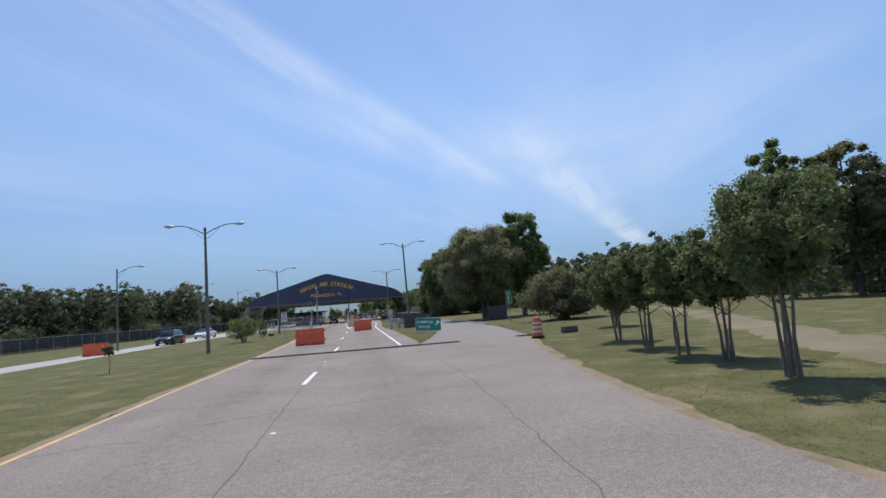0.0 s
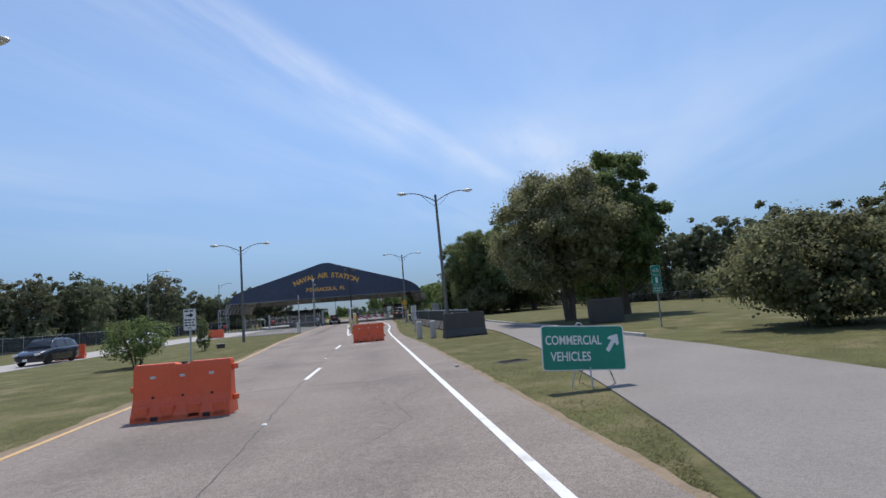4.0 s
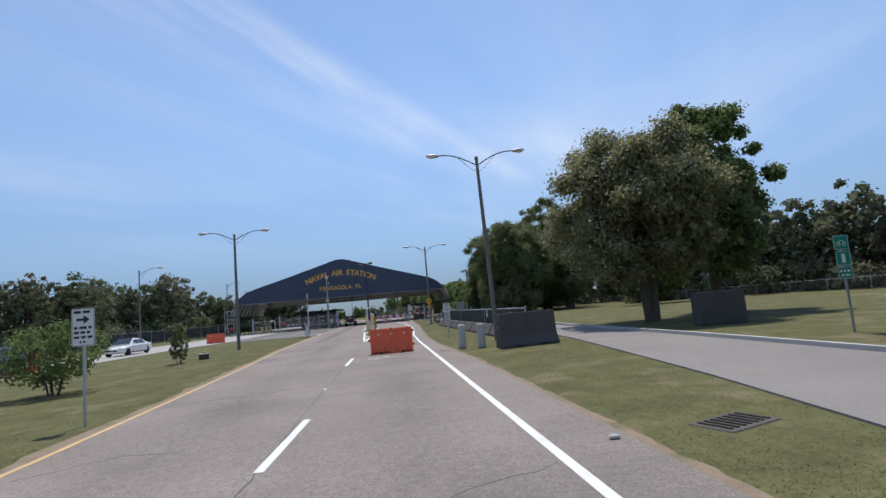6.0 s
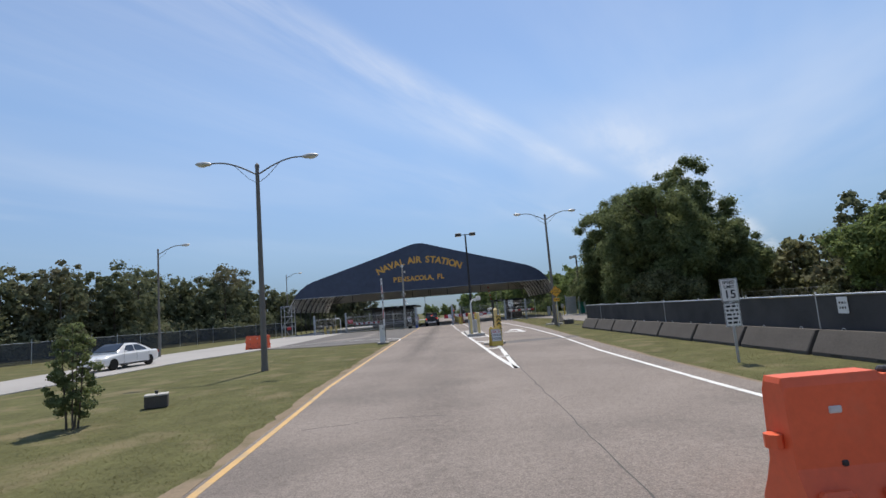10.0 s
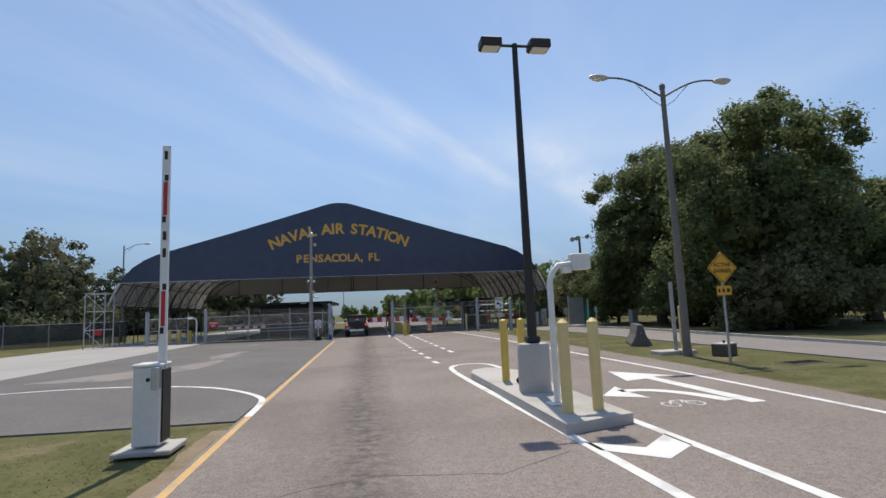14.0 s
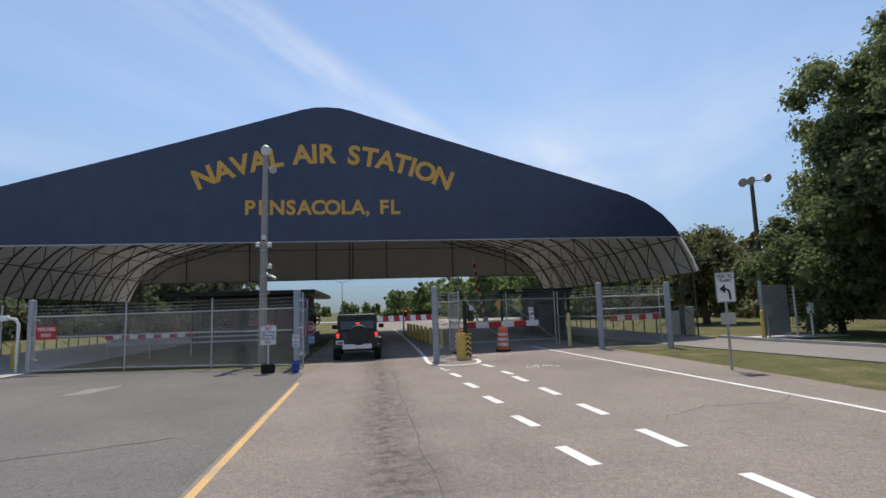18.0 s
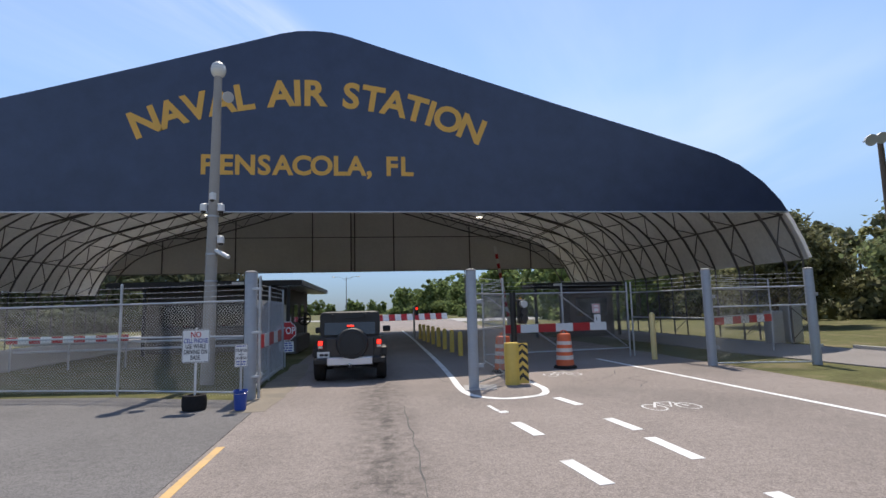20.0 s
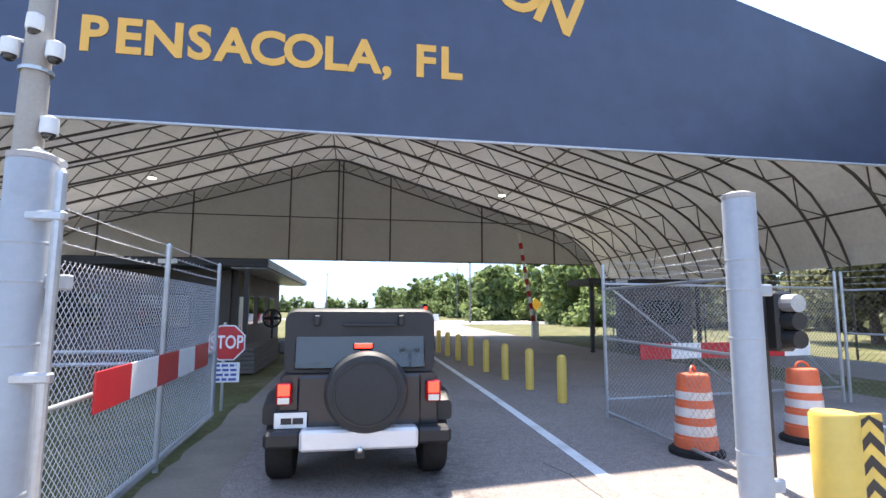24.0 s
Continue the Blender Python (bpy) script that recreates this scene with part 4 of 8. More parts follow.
# row of small multi-stemmed trees along the turn lane
rowtrees = [(7.8, 7.8, 3.9, 1.2, 2.6), (8.72, 10.7, 3.2, 1.0, 2.2), (8.54, 12.25, 3.05, 1.1, 1.9), (9.08, 14.9, 3.15, 1.1, 2.1), (9.7, 18.0, 3.1, 0.95, 2.2)]
for i, (x, y, h, cb, w) in enumerate(rowtrees):
    tree(100 + i, x, y, cb, h + 0.35, w, 9500, 0.062, LEAF_DARK, "small multi-stemmed crape myrtle with a dark green crown", trunk_r=0.04, stems=4, limbs=3, lumps=80, lump=0.22, egg=-0.9, bark=BARK_PALE, group="trees along the turn lane", spread=0.13, heart=0.025)
tree(110, 14.0, 26.4, 0.5, 3.75, 2.7, 6500, 0.095, LEAF_DARK, "small rounded glossy dark green tree branching near the ground", trunk_r=0.05, stems=3, limbs=4, lumps=50, lump=0.26, spread=0.3)
tree(111, 24.0, 44.5, 0.6, 5.6, 2.8, 6000, 0.13, LEAF_OLIVE, "slender olive-green tree behind the broad shrub", trunk_r=0.04, stems=3, limbs=3, lumps=40, lump=0.26, spread=0.2)
tree(120, 17.3, 41.0, -0.1, 4.5, 6.6, 26000, 0.12, LEAF_OLIVE, "broad olive-green shrub reaching to the ground", "bush", trunk_r=0.08, stems=5, limbs=2, lumps=60, lump=0.30, egg=0.25, name="bush")
# tall trees behind the row
tree(130, 41.0, 42.6, 1.6, 16.2, 8.6, 26000, 0.22, LEAF, "tall bright green tree behind the row", trunk_r=0.24, lumps=100, lump=0.2, egg=0.3)
tree(131, 43.0, 37.6, 1.6, 15.2, 7.6, 18000, 0.2, LEAF_OLIVE, "tall thin-leaved grey-green tree behind the row", trunk_r=0.22, lumps=90, lump=0.2, egg=0.3, heart=0.02)
# big flowering tree and oaks by the side road
tree(140, 15.1, 60.6, 1.5, 11.8, 11.2, 60000, 0.15, LEAF_PALE, "large broad tree with dull olive leaves and pale dry blossom", second=BLOSSOM, trunk_r=0.24, stems=2, limbs=8, lumps=120, lump=0.20, spread=0.22, egg=0.4)
tree(141, 20.8, 63.0, 1.4, 14.0, 8.8, 46000, 0.18, LEAF, "large fresh green tree behind the olive one", trunk_r=0.3, limbs=8, lumps=120, lump=0.20, egg=0.4)
tree(143, 19.8, 107.5, 0.3, 14.8, 13.0, 60000, 0.175, LEAF_DARK, "large dark oak with a rounded crown", trunk_r=0.4, limbs=8, lumps=120, lump=0.20, egg=0.35)
tree(144, 28.5, 109.0, 0.8, 10.0, 9.0, 26000, 0.19, LEAF_DARK, "large dark oak with a rounded crown", trunk_r=0.4, limbs=8, lumps=100, lump=0.21, egg=0.35)
tree(145, 20.4, 120.8, 0.3, 17.0, 12.0, 50000, 0.18, LEAF_DARK, "large dark oak with a ragged crown", trunk_r=0.4, limbs=8, lumps=120, lump=0.19, egg=0.35)
tree(146, 21.5, 139.0, 0.4, 8.2, 9.0, 20000, 0.2, LEAF_OLIVE, "bushy yellowish tree behind the canopy", trunk_r=0.25, lumps=60, lump=0.25)
tree(147, 33.0, 93.0, 0.8, 7.6, 9.0, 16000, 0.22, LEAF, "green tree in the field behind the oaks", trunk_r=0.3, lumps=60, lump=0.25)
tree(148, 30.0, 123.0, 0.6, 11.5, 9.5, 22000, 0.22, LEAF_OLIVE, "tall olive tree beside the woods", trunk_r=0.3, lumps=60, lump=0.25)
tree(149, 26.5, 115.5, 0.4, 19.0, 11.5, 40000, 0.19, LEAF_DARK, "very tall dark oak rising behind the turnstile", trunk_r=0.4, limbs=8, lumps=120, lump=0.19, egg=0.35)
tree(165, 28.0, 127.0, 0.6, 18.4, 10.5, 30000, 0.2, LEAF_DARK, "tall dark oak behind the turnstile", trunk_r=0.35, limbs=8, lumps=110, lump=0.2, egg=0.35)
tree(160, 17.8, 123.5, 0.05, 7.2, 8.0, 18000, 0.17, LEAF_DARK, "dense dark understorey tree below the oaks", trunk_r=0.15, lumps=70, lump=0.25, egg=0.25)
tree(161, 26.0, 114.0, 0.05, 6.6, 9.0, 18000, 0.18, LEAF_DARK, "dense dark understorey tree below the oaks", trunk_r=0.15, lumps=70, lump=0.25, egg=0.25)
tree(162, 32.0, 120.5, 0.3, 11.0, 9.5, 20000, 0.18, LEAF_DARK, "dense green tree behind the oaks", trunk_r=0.2, lumps=60, lump=0.25, egg=0.25)
tree(163, 20.0, 114.6, -0.2, 5.4, 9.0, 20000, 0.17, LEAF_DARK, "dense dark understorey tree below the oaks", trunk_r=0.12, lumps=70, lump=0.25, egg=0.25)
tree(164, 18.6, 105.0, -0.2, 4.6, 8.0, 16000, 0.16, LEAF_OLIVE, "olive understorey bush at the foot of the oak", "bush", trunk_r=0.1, lumps=60, lump=0.25, egg=0.25, name="bush")
# median bushes
tree(150, -11.0, 51.6, 0.10, 2.6, 3.2, 5600, 0.085, LEAF, "open straggling green shrub on the grass median", "bush", trunk_r=0.028, stems=8, limbs=5, lumps=60, lump=0.24, egg=0.3, name="bush", spread=0.75, heart=0.0, core=0.03)
tree(151, -11.1, 62.7, -0.18, 2.5, 1.16, 5200, 0.052, LEAF_DARK, "small upright dark green sapling, leafy almost to the ground", "sapling", trunk_r=0.020, stems=4, limbs=7, lumps=70, lump=0.22, egg=0.75, name="sapling", heart=0.0, core=0.06, spread=0.12)
tree(152, -11.6, 25.5, 0.75, 1.45, 0.55, 400, 0.06, LEAF_OLIVE, "thin young tree on a stake on the median", "sapling", trunk_r=0.018, stems=1, limbs=4, lumps=10, lump=0.4, name="sapling")

# woods: far belts of many trees, as one mass each
def woods(name, seed, path, n, depth, h, hvar, label, dens=900, size=0.75, material=LEAF_FAR):
    rng = np.random.default_rng(seed)
    V, F, k = [], [], 0
    tr = MB()
    path = [Vector((*p, 0)) for p in path]
    seglen = [(b - a).length for a, b in zip(path, path[1:])]
    tot = sum(seglen)
    for i in range(n):
        s = tot * (i + rng.random()) / n
        j = 0
        while s > seglen[j]:
            s -= seglen[j]; j += 1
        a, b = path[j], path[j + 1]
        d = (b - a).normalized()
        nr = Vector((-d.y, d.x, 0))
        p = a + d * s + nr * depth * rng.random()
        th = h * (1 + hvar * (rng.random() * 2 - 1)) * (1.0 + 0.2 * noise.noise((p.x * 0.05, p.y * 0.05, 7.0)))
        wd = th * (0.45 + 0.35 * rng.random())
        bl = crown_blobs(rng, th * 0.02, th * 1.04, wd, 40, 0.27, 0.45 if rng.random() < 0.6 else 1.1) + [(rng.normal() * wd * 0.35, rng.normal() * wd * 0.35, th * (0.05 + 0.2 * rng.random()), wd * 0.30, wd * 0.30, th * 0.13) for _ in range(6)]
        v, f = leaf_cloud(rng, bl, dens, size, 0.26)
        v = v + np.array([p.x, p.y, 0])
        V.append(v); F.append(f + k); k += len(v)
        tr.tube([(p.x, p.y, -0.1), (p.x + 0.2 * rng.normal(), p.y, th * 0.7)], [0.2, 0.06], 5, cap=False)
    w = thing(name, (0, 0, 0), label, "woods", kind="stuff")
    part("foliage", cloud_mesh("foliage", np.concatenate(V), np.concatenate(F), material), material, w, kind="stuff")
    part("trunks", tr, BARK, w, kind="stuff")
    return w
woods("woods", 1, [(-72, 0), (-64, 60), (-57, 100), (-48, 135), (-42, 170)], 125, 11, 11.6, 0.14, "dense mixed woods behind the perimeter fence", 2600, 0.34)
woods("woods", 2, [(-42, 168), (-30, 172), (-21, 176)], 28, 10, 9.6, 0.15, "woods beyond the canopy and the cross road", 1900, 0.36)
woods("woods", 3, [(14, 300), (24, 250), (28, 205), (30, 165)], 44, -14, 9.0, 0.22, "woods along the road beyond the gate", 1300, 0.5, LEAF)
woods("woods", 9, [(-80, 330), (-20, 335), (14, 318)], 40, 12, 5.6, 0.25, "low far woods beyond the road", 800, 0.5, LEAF)
woods("woods", 4, [(46, 114), (60, 100), (68, 70), (62, 40), (50, 14), (44, -12)], 112, -12, 10.6, 0.22, "dense mixed woods behind the grass field", 2300, 0.36)

woods("woods", 7, [(14, 262), (17, 228), (19, 200), (20, 176), (24, 158)], 30, 7, 8.6, 0.2, "bright green woods close to the road beyond the gate", 1800, 0.36, LEAF)
woods("woods", 8, [(26, 172), (27, 150), (34, 136), (44, 120)], 26, 8, 8.6, 0.2, "yellowish low woods beside the canopy", 1700, 0.42, LEAF_OLIVE)

# ---------------------------------------------------------------- street lamps
def lamp_arm_part(parent, h, side, reach):
    mb = MB()
    pts = [(0.06 * side, 0, h - 0.28)] + [(side * (0.06 + (reach - 0.06) * (k / 10)), 0, h - 0.28 + 0.62 * math.sin(min(1, k / 10 * 1.15) * math.pi / 2)) for k in range(1, 11)]
    mb.tube(pts, 0.032, 8)
    part("arm", mb, POLE, parent, "curved bracket arm", smooth=True)
    w = MB().tube([(0.08 * side, 0, h - 0.62), (side * reach * 0.2, 0, h - 0.42), (side * reach * 0.48, 0, h + 0.15)], 0.012, 6)
    part("brace", w, POLE, parent, "thin brace rod")
    head = MB()
    x0, x1, z = side * (reach - 0.05), side * (reach + 0.62), pts[-1][2]
    m = Matrix.Translation(((x0 + x1) / 2, 0, z)) @ pose(0, 0, 0, 0, -3 * side, 0)
    head.add(*ellipsoid(0.36, 0.15, 0.10, 14, 8), m)
    hd = part("lamp_head", head, LAMPHEAD, parent, "grey cobra lamp head", smooth=True)
    ln = MB().add(*ellipsoid(0.22, 0.12, 0.09, 12, 6), m @ Matrix.Translation((0.06 * side, 0, -0.045)))
    part("lens", ln, LENS, hd, "pale lamp lens", smooth=True)

def ellipsoid(a, b, c, seg, rings):
    vs, fs = [(0, 0, c)], []
    for r in range(1, rings):
        p = math.pi * r / rings
        for k in range(seg):
            q = 2 * math.pi * k / seg
            vs.append((a * math.sin(p) * math.cos(q), b * math.sin(p) * math.sin(q), c * math.cos(p)))
    vs.append((0, 0, -c))
    for k in range(seg):
        fs.append((0, 1 + k, 1 + (k + 1) % seg))
        for r in range(rings - 2):
            o = 1 + r * seg
            fs.append((o + k, o + seg + k, o + seg + (k + 1) % seg, o + (k + 1) % seg))
        o = 1 + (rings - 2) * seg
        fs.append((o + k, len(vs) - 1, o + (k + 1) % seg))
    return vs, fs

def street_lamp(x, y, h, reach=2.0, sides=(-1, 1), lean=0.0, turn=0.0, r=0.13, label="tall weathered lamp post with two curved arms"):
    t = thing("street_lamp", pose(x, y, -0.03, 0, lean, turn), label, "street lamp", "street lamps")
    part("pole", MB().tube([(0, 0, 0), (0, 0, 0.3), (0, 0, h)], [r * 1.15, r, r * 0.6], 12), POLE, t, smooth=True)
    part("cap", MB().lathe([(r * 0.75, h), (r * 0.75, h + 0.12), (r * 0.2, h + 0.2)], 10), POLE, t)
    for s in sides:
        lamp_arm_part(t, h, s, reach)
    return t
street_lamp(-10.2, 36.5, 8.4, lean=0.0)
street_lamp(-10.7, 73.0, 8.5)
street_lamp(5.65, 58.5, 9.3, lean=-1.2)
street_lamp(5.6, 94.7, 9.05)
street_lamp(-24.0, 56.4, 8.1, sides=(1,), r=0.10, label="lamp post with one curved arm")
street_lamp(-26.5, 93.6, 8.6, sides=(1,), r=0.10, label="lamp post with one curved arm")
street_lamp(-29.2, 136.0, 9.6, sides=(1,), r=0.10, label="lamp post with one curved arm")

# ---------------------------------------------------------------- water-filled barriers
def barrier_meshes():
    """Long section with a flared foot, sunk panels and a notched top; fork slots follow as black blocks."""
    L, H = 1.83, 1.07
    sec = [(-0.30, 0.0), (0.30, 0.0), (0.30, 0.10), (0.22, 0.26), (0.155, 0.42), (0.13, 1.0), (0.10, 1.07), (-0.10, 1.07), (-0.13, 1.0), (-0.155, 0.42), (-0.22, 0.26), (-0.30, 0.10)]
    body = MB()
    stations = [(-0.915, 0.96), (-0.90, 1.0), (-0.16, 1.0), (-0.12, 0.97), (0.12, 0.97), (0.16, 1.0), (0.90, 1.0), (0.915, 0.96)]
    vs, fs = [], []
    n = len(sec)
    for x, k in stations:
        vs += [(x, y * (k if z > 0.9 else 1), z * (k if z > 0.9 else 1)) for y, z in sec]
    for i in range(len(stations) - 1):
        for j in range(n):
            a, b = i * n + j, i * n + (j + 1) % n
            fs.append((a, a + n, b + n, b))
    fs.append(tuple(range(n))[::-1]); fs.append(tuple(range((len(stations) - 1) * n, len(stations) * n)))
    body.add(vs, [f[::-1] for f in fs])
    return body.mesh("body", ORANGE)
BAR_BODY = barrier_meshes()
BAR_DIMPLE = MB().box((0, 0, 0), (0.10, 0.02, 0.055), 0.012).mesh("reflector", REFLECT)
# solid black blocks put the shade of the holes and fork slots into colour
BAR_HOLE_SHADE = MB().box((0, 0, 0), (0.05, 0.03, 0.045), 0.01).mesh("recess_shade", SIGNBLACK)
BAR_SLOT_SHADE = MB().box((0, 0, 0), (0.16, 0.62, 0.10), 0.02).mesh("fork_slot_shade", SIGNBLACK)
BAR_RIB = MB().box((0, 0, 0), (0.26, 0.09, 0.28), 0.03).mesh("foot_rib", ORANGE)
BAR_CAP = MB().lathe([(0.06, 0.0), (0.06, 0.03), (0.045, 0.05), (0.02, 0.055)], 10).mesh("fill_cap", SIGNBLACK)
BAR_LUG = MB().lathe([(0.07, 0), (0.07, 0.10)], 10).mesh("hinge_lug", ORANGE)
def barrier(x, y, turn):
    t = thing("traffic_barrier", pose(x, y, 0, 0, 0, turn), "orange water-filled plastic barrier standing on the road", "barrier", "orange barriers")
    body = part("body", BAR_BODY, ORANGE, t)
    for s in (-1, 1):
        for px in (-0.55, 0.0, 0.55):
            o = part("reflector", BAR_DIMPLE, REFLECT, body, "small pale reflector"); o.location = (px, s * 0.142, 0.82)
            o = part("recess_shade", BAR_HOLE_SHADE, SIGNBLACK, body); o.location = (px, s * 0.155, 0.44)
    for px in (-0.72, -0.24, 0.24, 0.72):
        for s in (-1, 1):
            o = part("foot_rib", BAR_RIB, ORANGE, body); o.location = (px, s * 0.255, 0.15)
    for px in (-0.48, 0.48):
        o = part("fork_slot_shade", BAR_SLOT_SHADE, SIGNBLACK, body); o.location = (px, 0, 0.055)
    o = part("fill_cap", BAR_CAP, SIGNBLACK, t); o.location = (0, 0, 1.03)
    for z in (0.25, 0.55, 0.85):
        o = part("hinge_lug", BAR_LUG, ORANGE, t); o.location = (0.955 if z != 0.55 else -0.955, 0, z)
    return t
barrier(-3.4, 34.95, -2)
barrier(0.32, 55.75, 2)
barrier(-18.75, 94.1, 2)
barrier(-22.6, 48.8, 12)
barrier(-21.8, 67.0, 14)

# ---------------------------------------------------------------- jersey walls of concrete
def jersey_mesh(L=3.0, H=1.55, name="wall_block"):
    sec = [(-0.40, 0), (0.40, 0), (0.40, 0.09), (0.20, 0.45), (0.11, H), (-0.11, H), (-0.20, 0.45), (-0.40, 0.09)]
    mb = MB()
    vs, n, fs = [], len(sec), []
    st = [(-L / 2, 0.94), (-L / 2 + 0.03, 1), (L / 2 - 0.03, 1), (L / 2, 0.94)]
    for x, k in st:
        vs += [(x, y * k, z * (1 if z < 0.1 else 0.985 + 0.015 * (k == 1))) for y, z in sec]
    for i in range(len(st) - 1):
        for j in range(n):
            a, b = i * n + j, i * n + (j + 1) % n
            fs.append((a, b, b + n, a + n))
    fs.append(tuple(range(n))[::-1]); fs.append(tuple(range((len(st) - 1) * n, len(st) * n)))
    return mb.add(vs, fs).mesh(name, CONCRETE)
DARKCONC = mat("dirty_dark_concrete", (0.092, 0.082, 0.074), 0.9, var=0.25, fine=20, coarse=0.9, bump=0.4, tint=(0.07, 0.065, 0.06), tint_amt=0.6)
GREYCONC = mat("weathered_grey_concrete", (0.125, 0.117, 0.110), 0.9, var=0.25, fine=20, coarse=0.9, bump=0.4, tint=(0.10, 0.095, 0.088), tint_amt=0.6)
CLOTH = mat("dark_screen_cloth", (0.094, 0.091, 0.090), 0.9, var=0.3, fine=60, coarse=0.9, bump=0.3, tint=(0.125, 0.12, 0.115), tint_amt=0.4, spec=0.1, thru=0.15)
JERSEY = jersey_mesh(3.0, 1.40)
JERSEY.materials[0] = DARKCONC
JERSEY_S = jersey_mesh(2.4, 0.86)
LOOP = MB().tube([(0.06 * math.cos(a), 0, 0.05 * math.sin(a)) for a in np.linspace(0, math.pi, 7)], 0.008, 5).mesh("lifting_loop", GALV)
# black block standing in for the shaded opening of a drain notch
NOTCH_SHADE = MB().box((0, 0, 0), (0.35, 0.04, 0.08), 0.01).mesh("drain_notch_shade", SIGNBLACK)
def jersey(x, y, turn, me=JERSEY, label="dirty grey concrete barrier wall on the grass"):
    t = thing("concrete_barrier", pose(x, y, -0.03, 0, 0, turn), label, "concrete barrier", "concrete barriers")
    part("block", me, me.materials[0], t)
    hw, hz = max(v.co.x for v in me.vertices), max(v.co.z for v in me.vertices)
    for s in (-1, 1):
        o = part("lifting_loop", LOOP, GALV, t); o.location = (s * hw * 0.55, 0, hz)
        o = part("end_loop", LOOP, GALV, t); o.matrix_basis = pose(s * hw, 0, hz * 0.6, 0, s * 90, 0)
        for q in (-1, 1):
            o = part("drain_notch_shade", NOTCH_SHADE, SIGNBLACK, t); o.location = (s * hw * 0.45, q * 0.385, 0.05)
    return t
JERSEY_W = jersey_mesh(2.45, 1.34)
JERSEY_W.materials[0] = DARKCONC
jersey(5.75, 53.2, 10, JERSEY_W)
JERSEY_LOW = jersey_mesh(3.0, 0.60)
JERSEY_LOW.materials[0] = DARKCONC
for y in (57.1, 60.2, 63.3, 66.4, 69.5, 72.6, 75.7, 78.8, 81.9, 85.0):
    jersey(6.25 - (y - 63) * 0.01, y, 90, JERSEY_LOW, "low grey concrete barrier under the screened fence")
sf = thing("screened_fence", (6.46, 55.8, 0), "dark cloth-screened fence with a pale top rail behind the low barriers", "fence")
for k in range(10):
    L = 3.1
    cl = MB()
    n = 12
    vs, fs = [], []
    for i in range(n + 1):
        y = k * L + L * i / n
        sag = 0.02 * math.sin(math.pi * i / n) + 0.012 * math.sin(i * 1.9 + k * 2.1)
        vs += [(sag * 1.6 - 0.01 * y, y, 0.10), (sag * 1.6 + 0.012 - 0.01 * y, y, 0.10), (sag - 0.01 * y, y, 1.40 - abs(sag) * 0.5), (sag + 0.012 - 0.01 * y, y, 1.40 - abs(sag) * 0.5)]
    for i in range(n):
        q = i * 4
        fs += [(q, q + 4, q + 6, q + 2), (q + 1, q + 3, q + 7, q + 5), (q + 2, q + 6, q + 7, q + 3)]
    part("screen_cloth", cl.add(vs, fs), CLOTH, sf, "dark woven screen cloth", smooth=True)
    part("top_rail", MB().tube([(-0.01 * k * L, k * L + 0.04, 1.42), (-0.01 * (k + 1) * L, (k + 1) * L - 0.04, 1.42)], 0.024, 8), GALV, sf)
    part("post", MB().tube([(0.03 - 0.01 * k * L, k * L, -0.05), (0.03 - 0.01 * k * L, k * L, 1.48), (0.03 - 0.01 * k * L, k * L, 1.50)], [0.03, 0.03, 0.012], 8), GALV, sf)
JERSEY_S.materials[0] = GREYCONC
jersey(6.9, 100.2, 68, JERSEY_S, "low grey concrete barrier on the grass")

# ---------------------------------------------------------------- signs, drums and fittings along the road
def lettering(parent, txt, h, x, z, material, y=-0.006, space=1.0, wide=1.0, bold=True, name="lettering"):
    me = text_mesh(txt, h, material, 0.002, name, space, wide)
    o = part(name, me, material, parent)
    o.location = (x, y, z)
    return o

def bars(parent, x, z, w, h, material, y=-0.005, gap=0.25, n=4, seed=1):
    """One line of writing too small to read, as plain bars."""
    rng = random.Random(seed)
    mb = MB()
    p = x - w / 2
    while p < x + w / 2 - 0.01:
        L = min(w * (0.15 + 0.25 * rng.random()), x + w / 2 - p)
        mb.box((p + L / 2, y, z), (L, 0.002, h))
        p += L + h * 0.7
    return part("writing", mb, material, parent, kind="stuff")

def plate(parent, x, z, w, h, material, name="panel", th=0.005, y=0.0, r=0.0, label=""):
    poly = []
    r = r or min(w, h) * 0.06
    for cx, cz, a0 in ((w / 2 - r, h / 2 - r, 0), (-w / 2 + r, h / 2 - r, 90), (-w / 2 + r, -h / 2 + r, 180), (w / 2 - r, -h / 2 + r, 270)):
        for k in range(4):
            a = radians(a0 + 30 * k)
            poly.append((cx + r * math.cos(a), cz + r * math.sin(a)))
    mb = MB().prism(poly, -th / 2, th / 2, m=Matrix.Translation((x, y, z)) @ pose(0, 0, 0, 90, 0, 0))
    return part(name, mb, material, parent, label)

def border(parent, x, z, w, h, material, t=0.012, y=-0.004):
    mb = MB()
    for dx, dz, sx, sz in ((0, h / 2 - t * 1.4, w - t * 2, t), (0, -h / 2 + t * 1.4, w - t * 2, t), (w / 2 - t * 1.4, 0, t, h - t * 3.8), (-w / 2 + t * 1.4, 0, t, h - t * 3.8)):
        mb.box((x + dx, y, z + dz), (sx, 0.002, sz))
    return part("border", mb, material, parent)

def upost(parent, h, y=0.03, material=GALV, x=0.0):
    mb = MB().prism([(-0.03, 0), (0.03, 0), (0.03, 0.03), (0.022, 0.03), (0.022, 0.008), (-0.022, 0.008), (-0.022, 0.03), (-0.03, 0.03)], -0.02, h, m=Matrix.Translation((x, y, 0)))
    return part("post", mb, material, parent, "metal sign post")

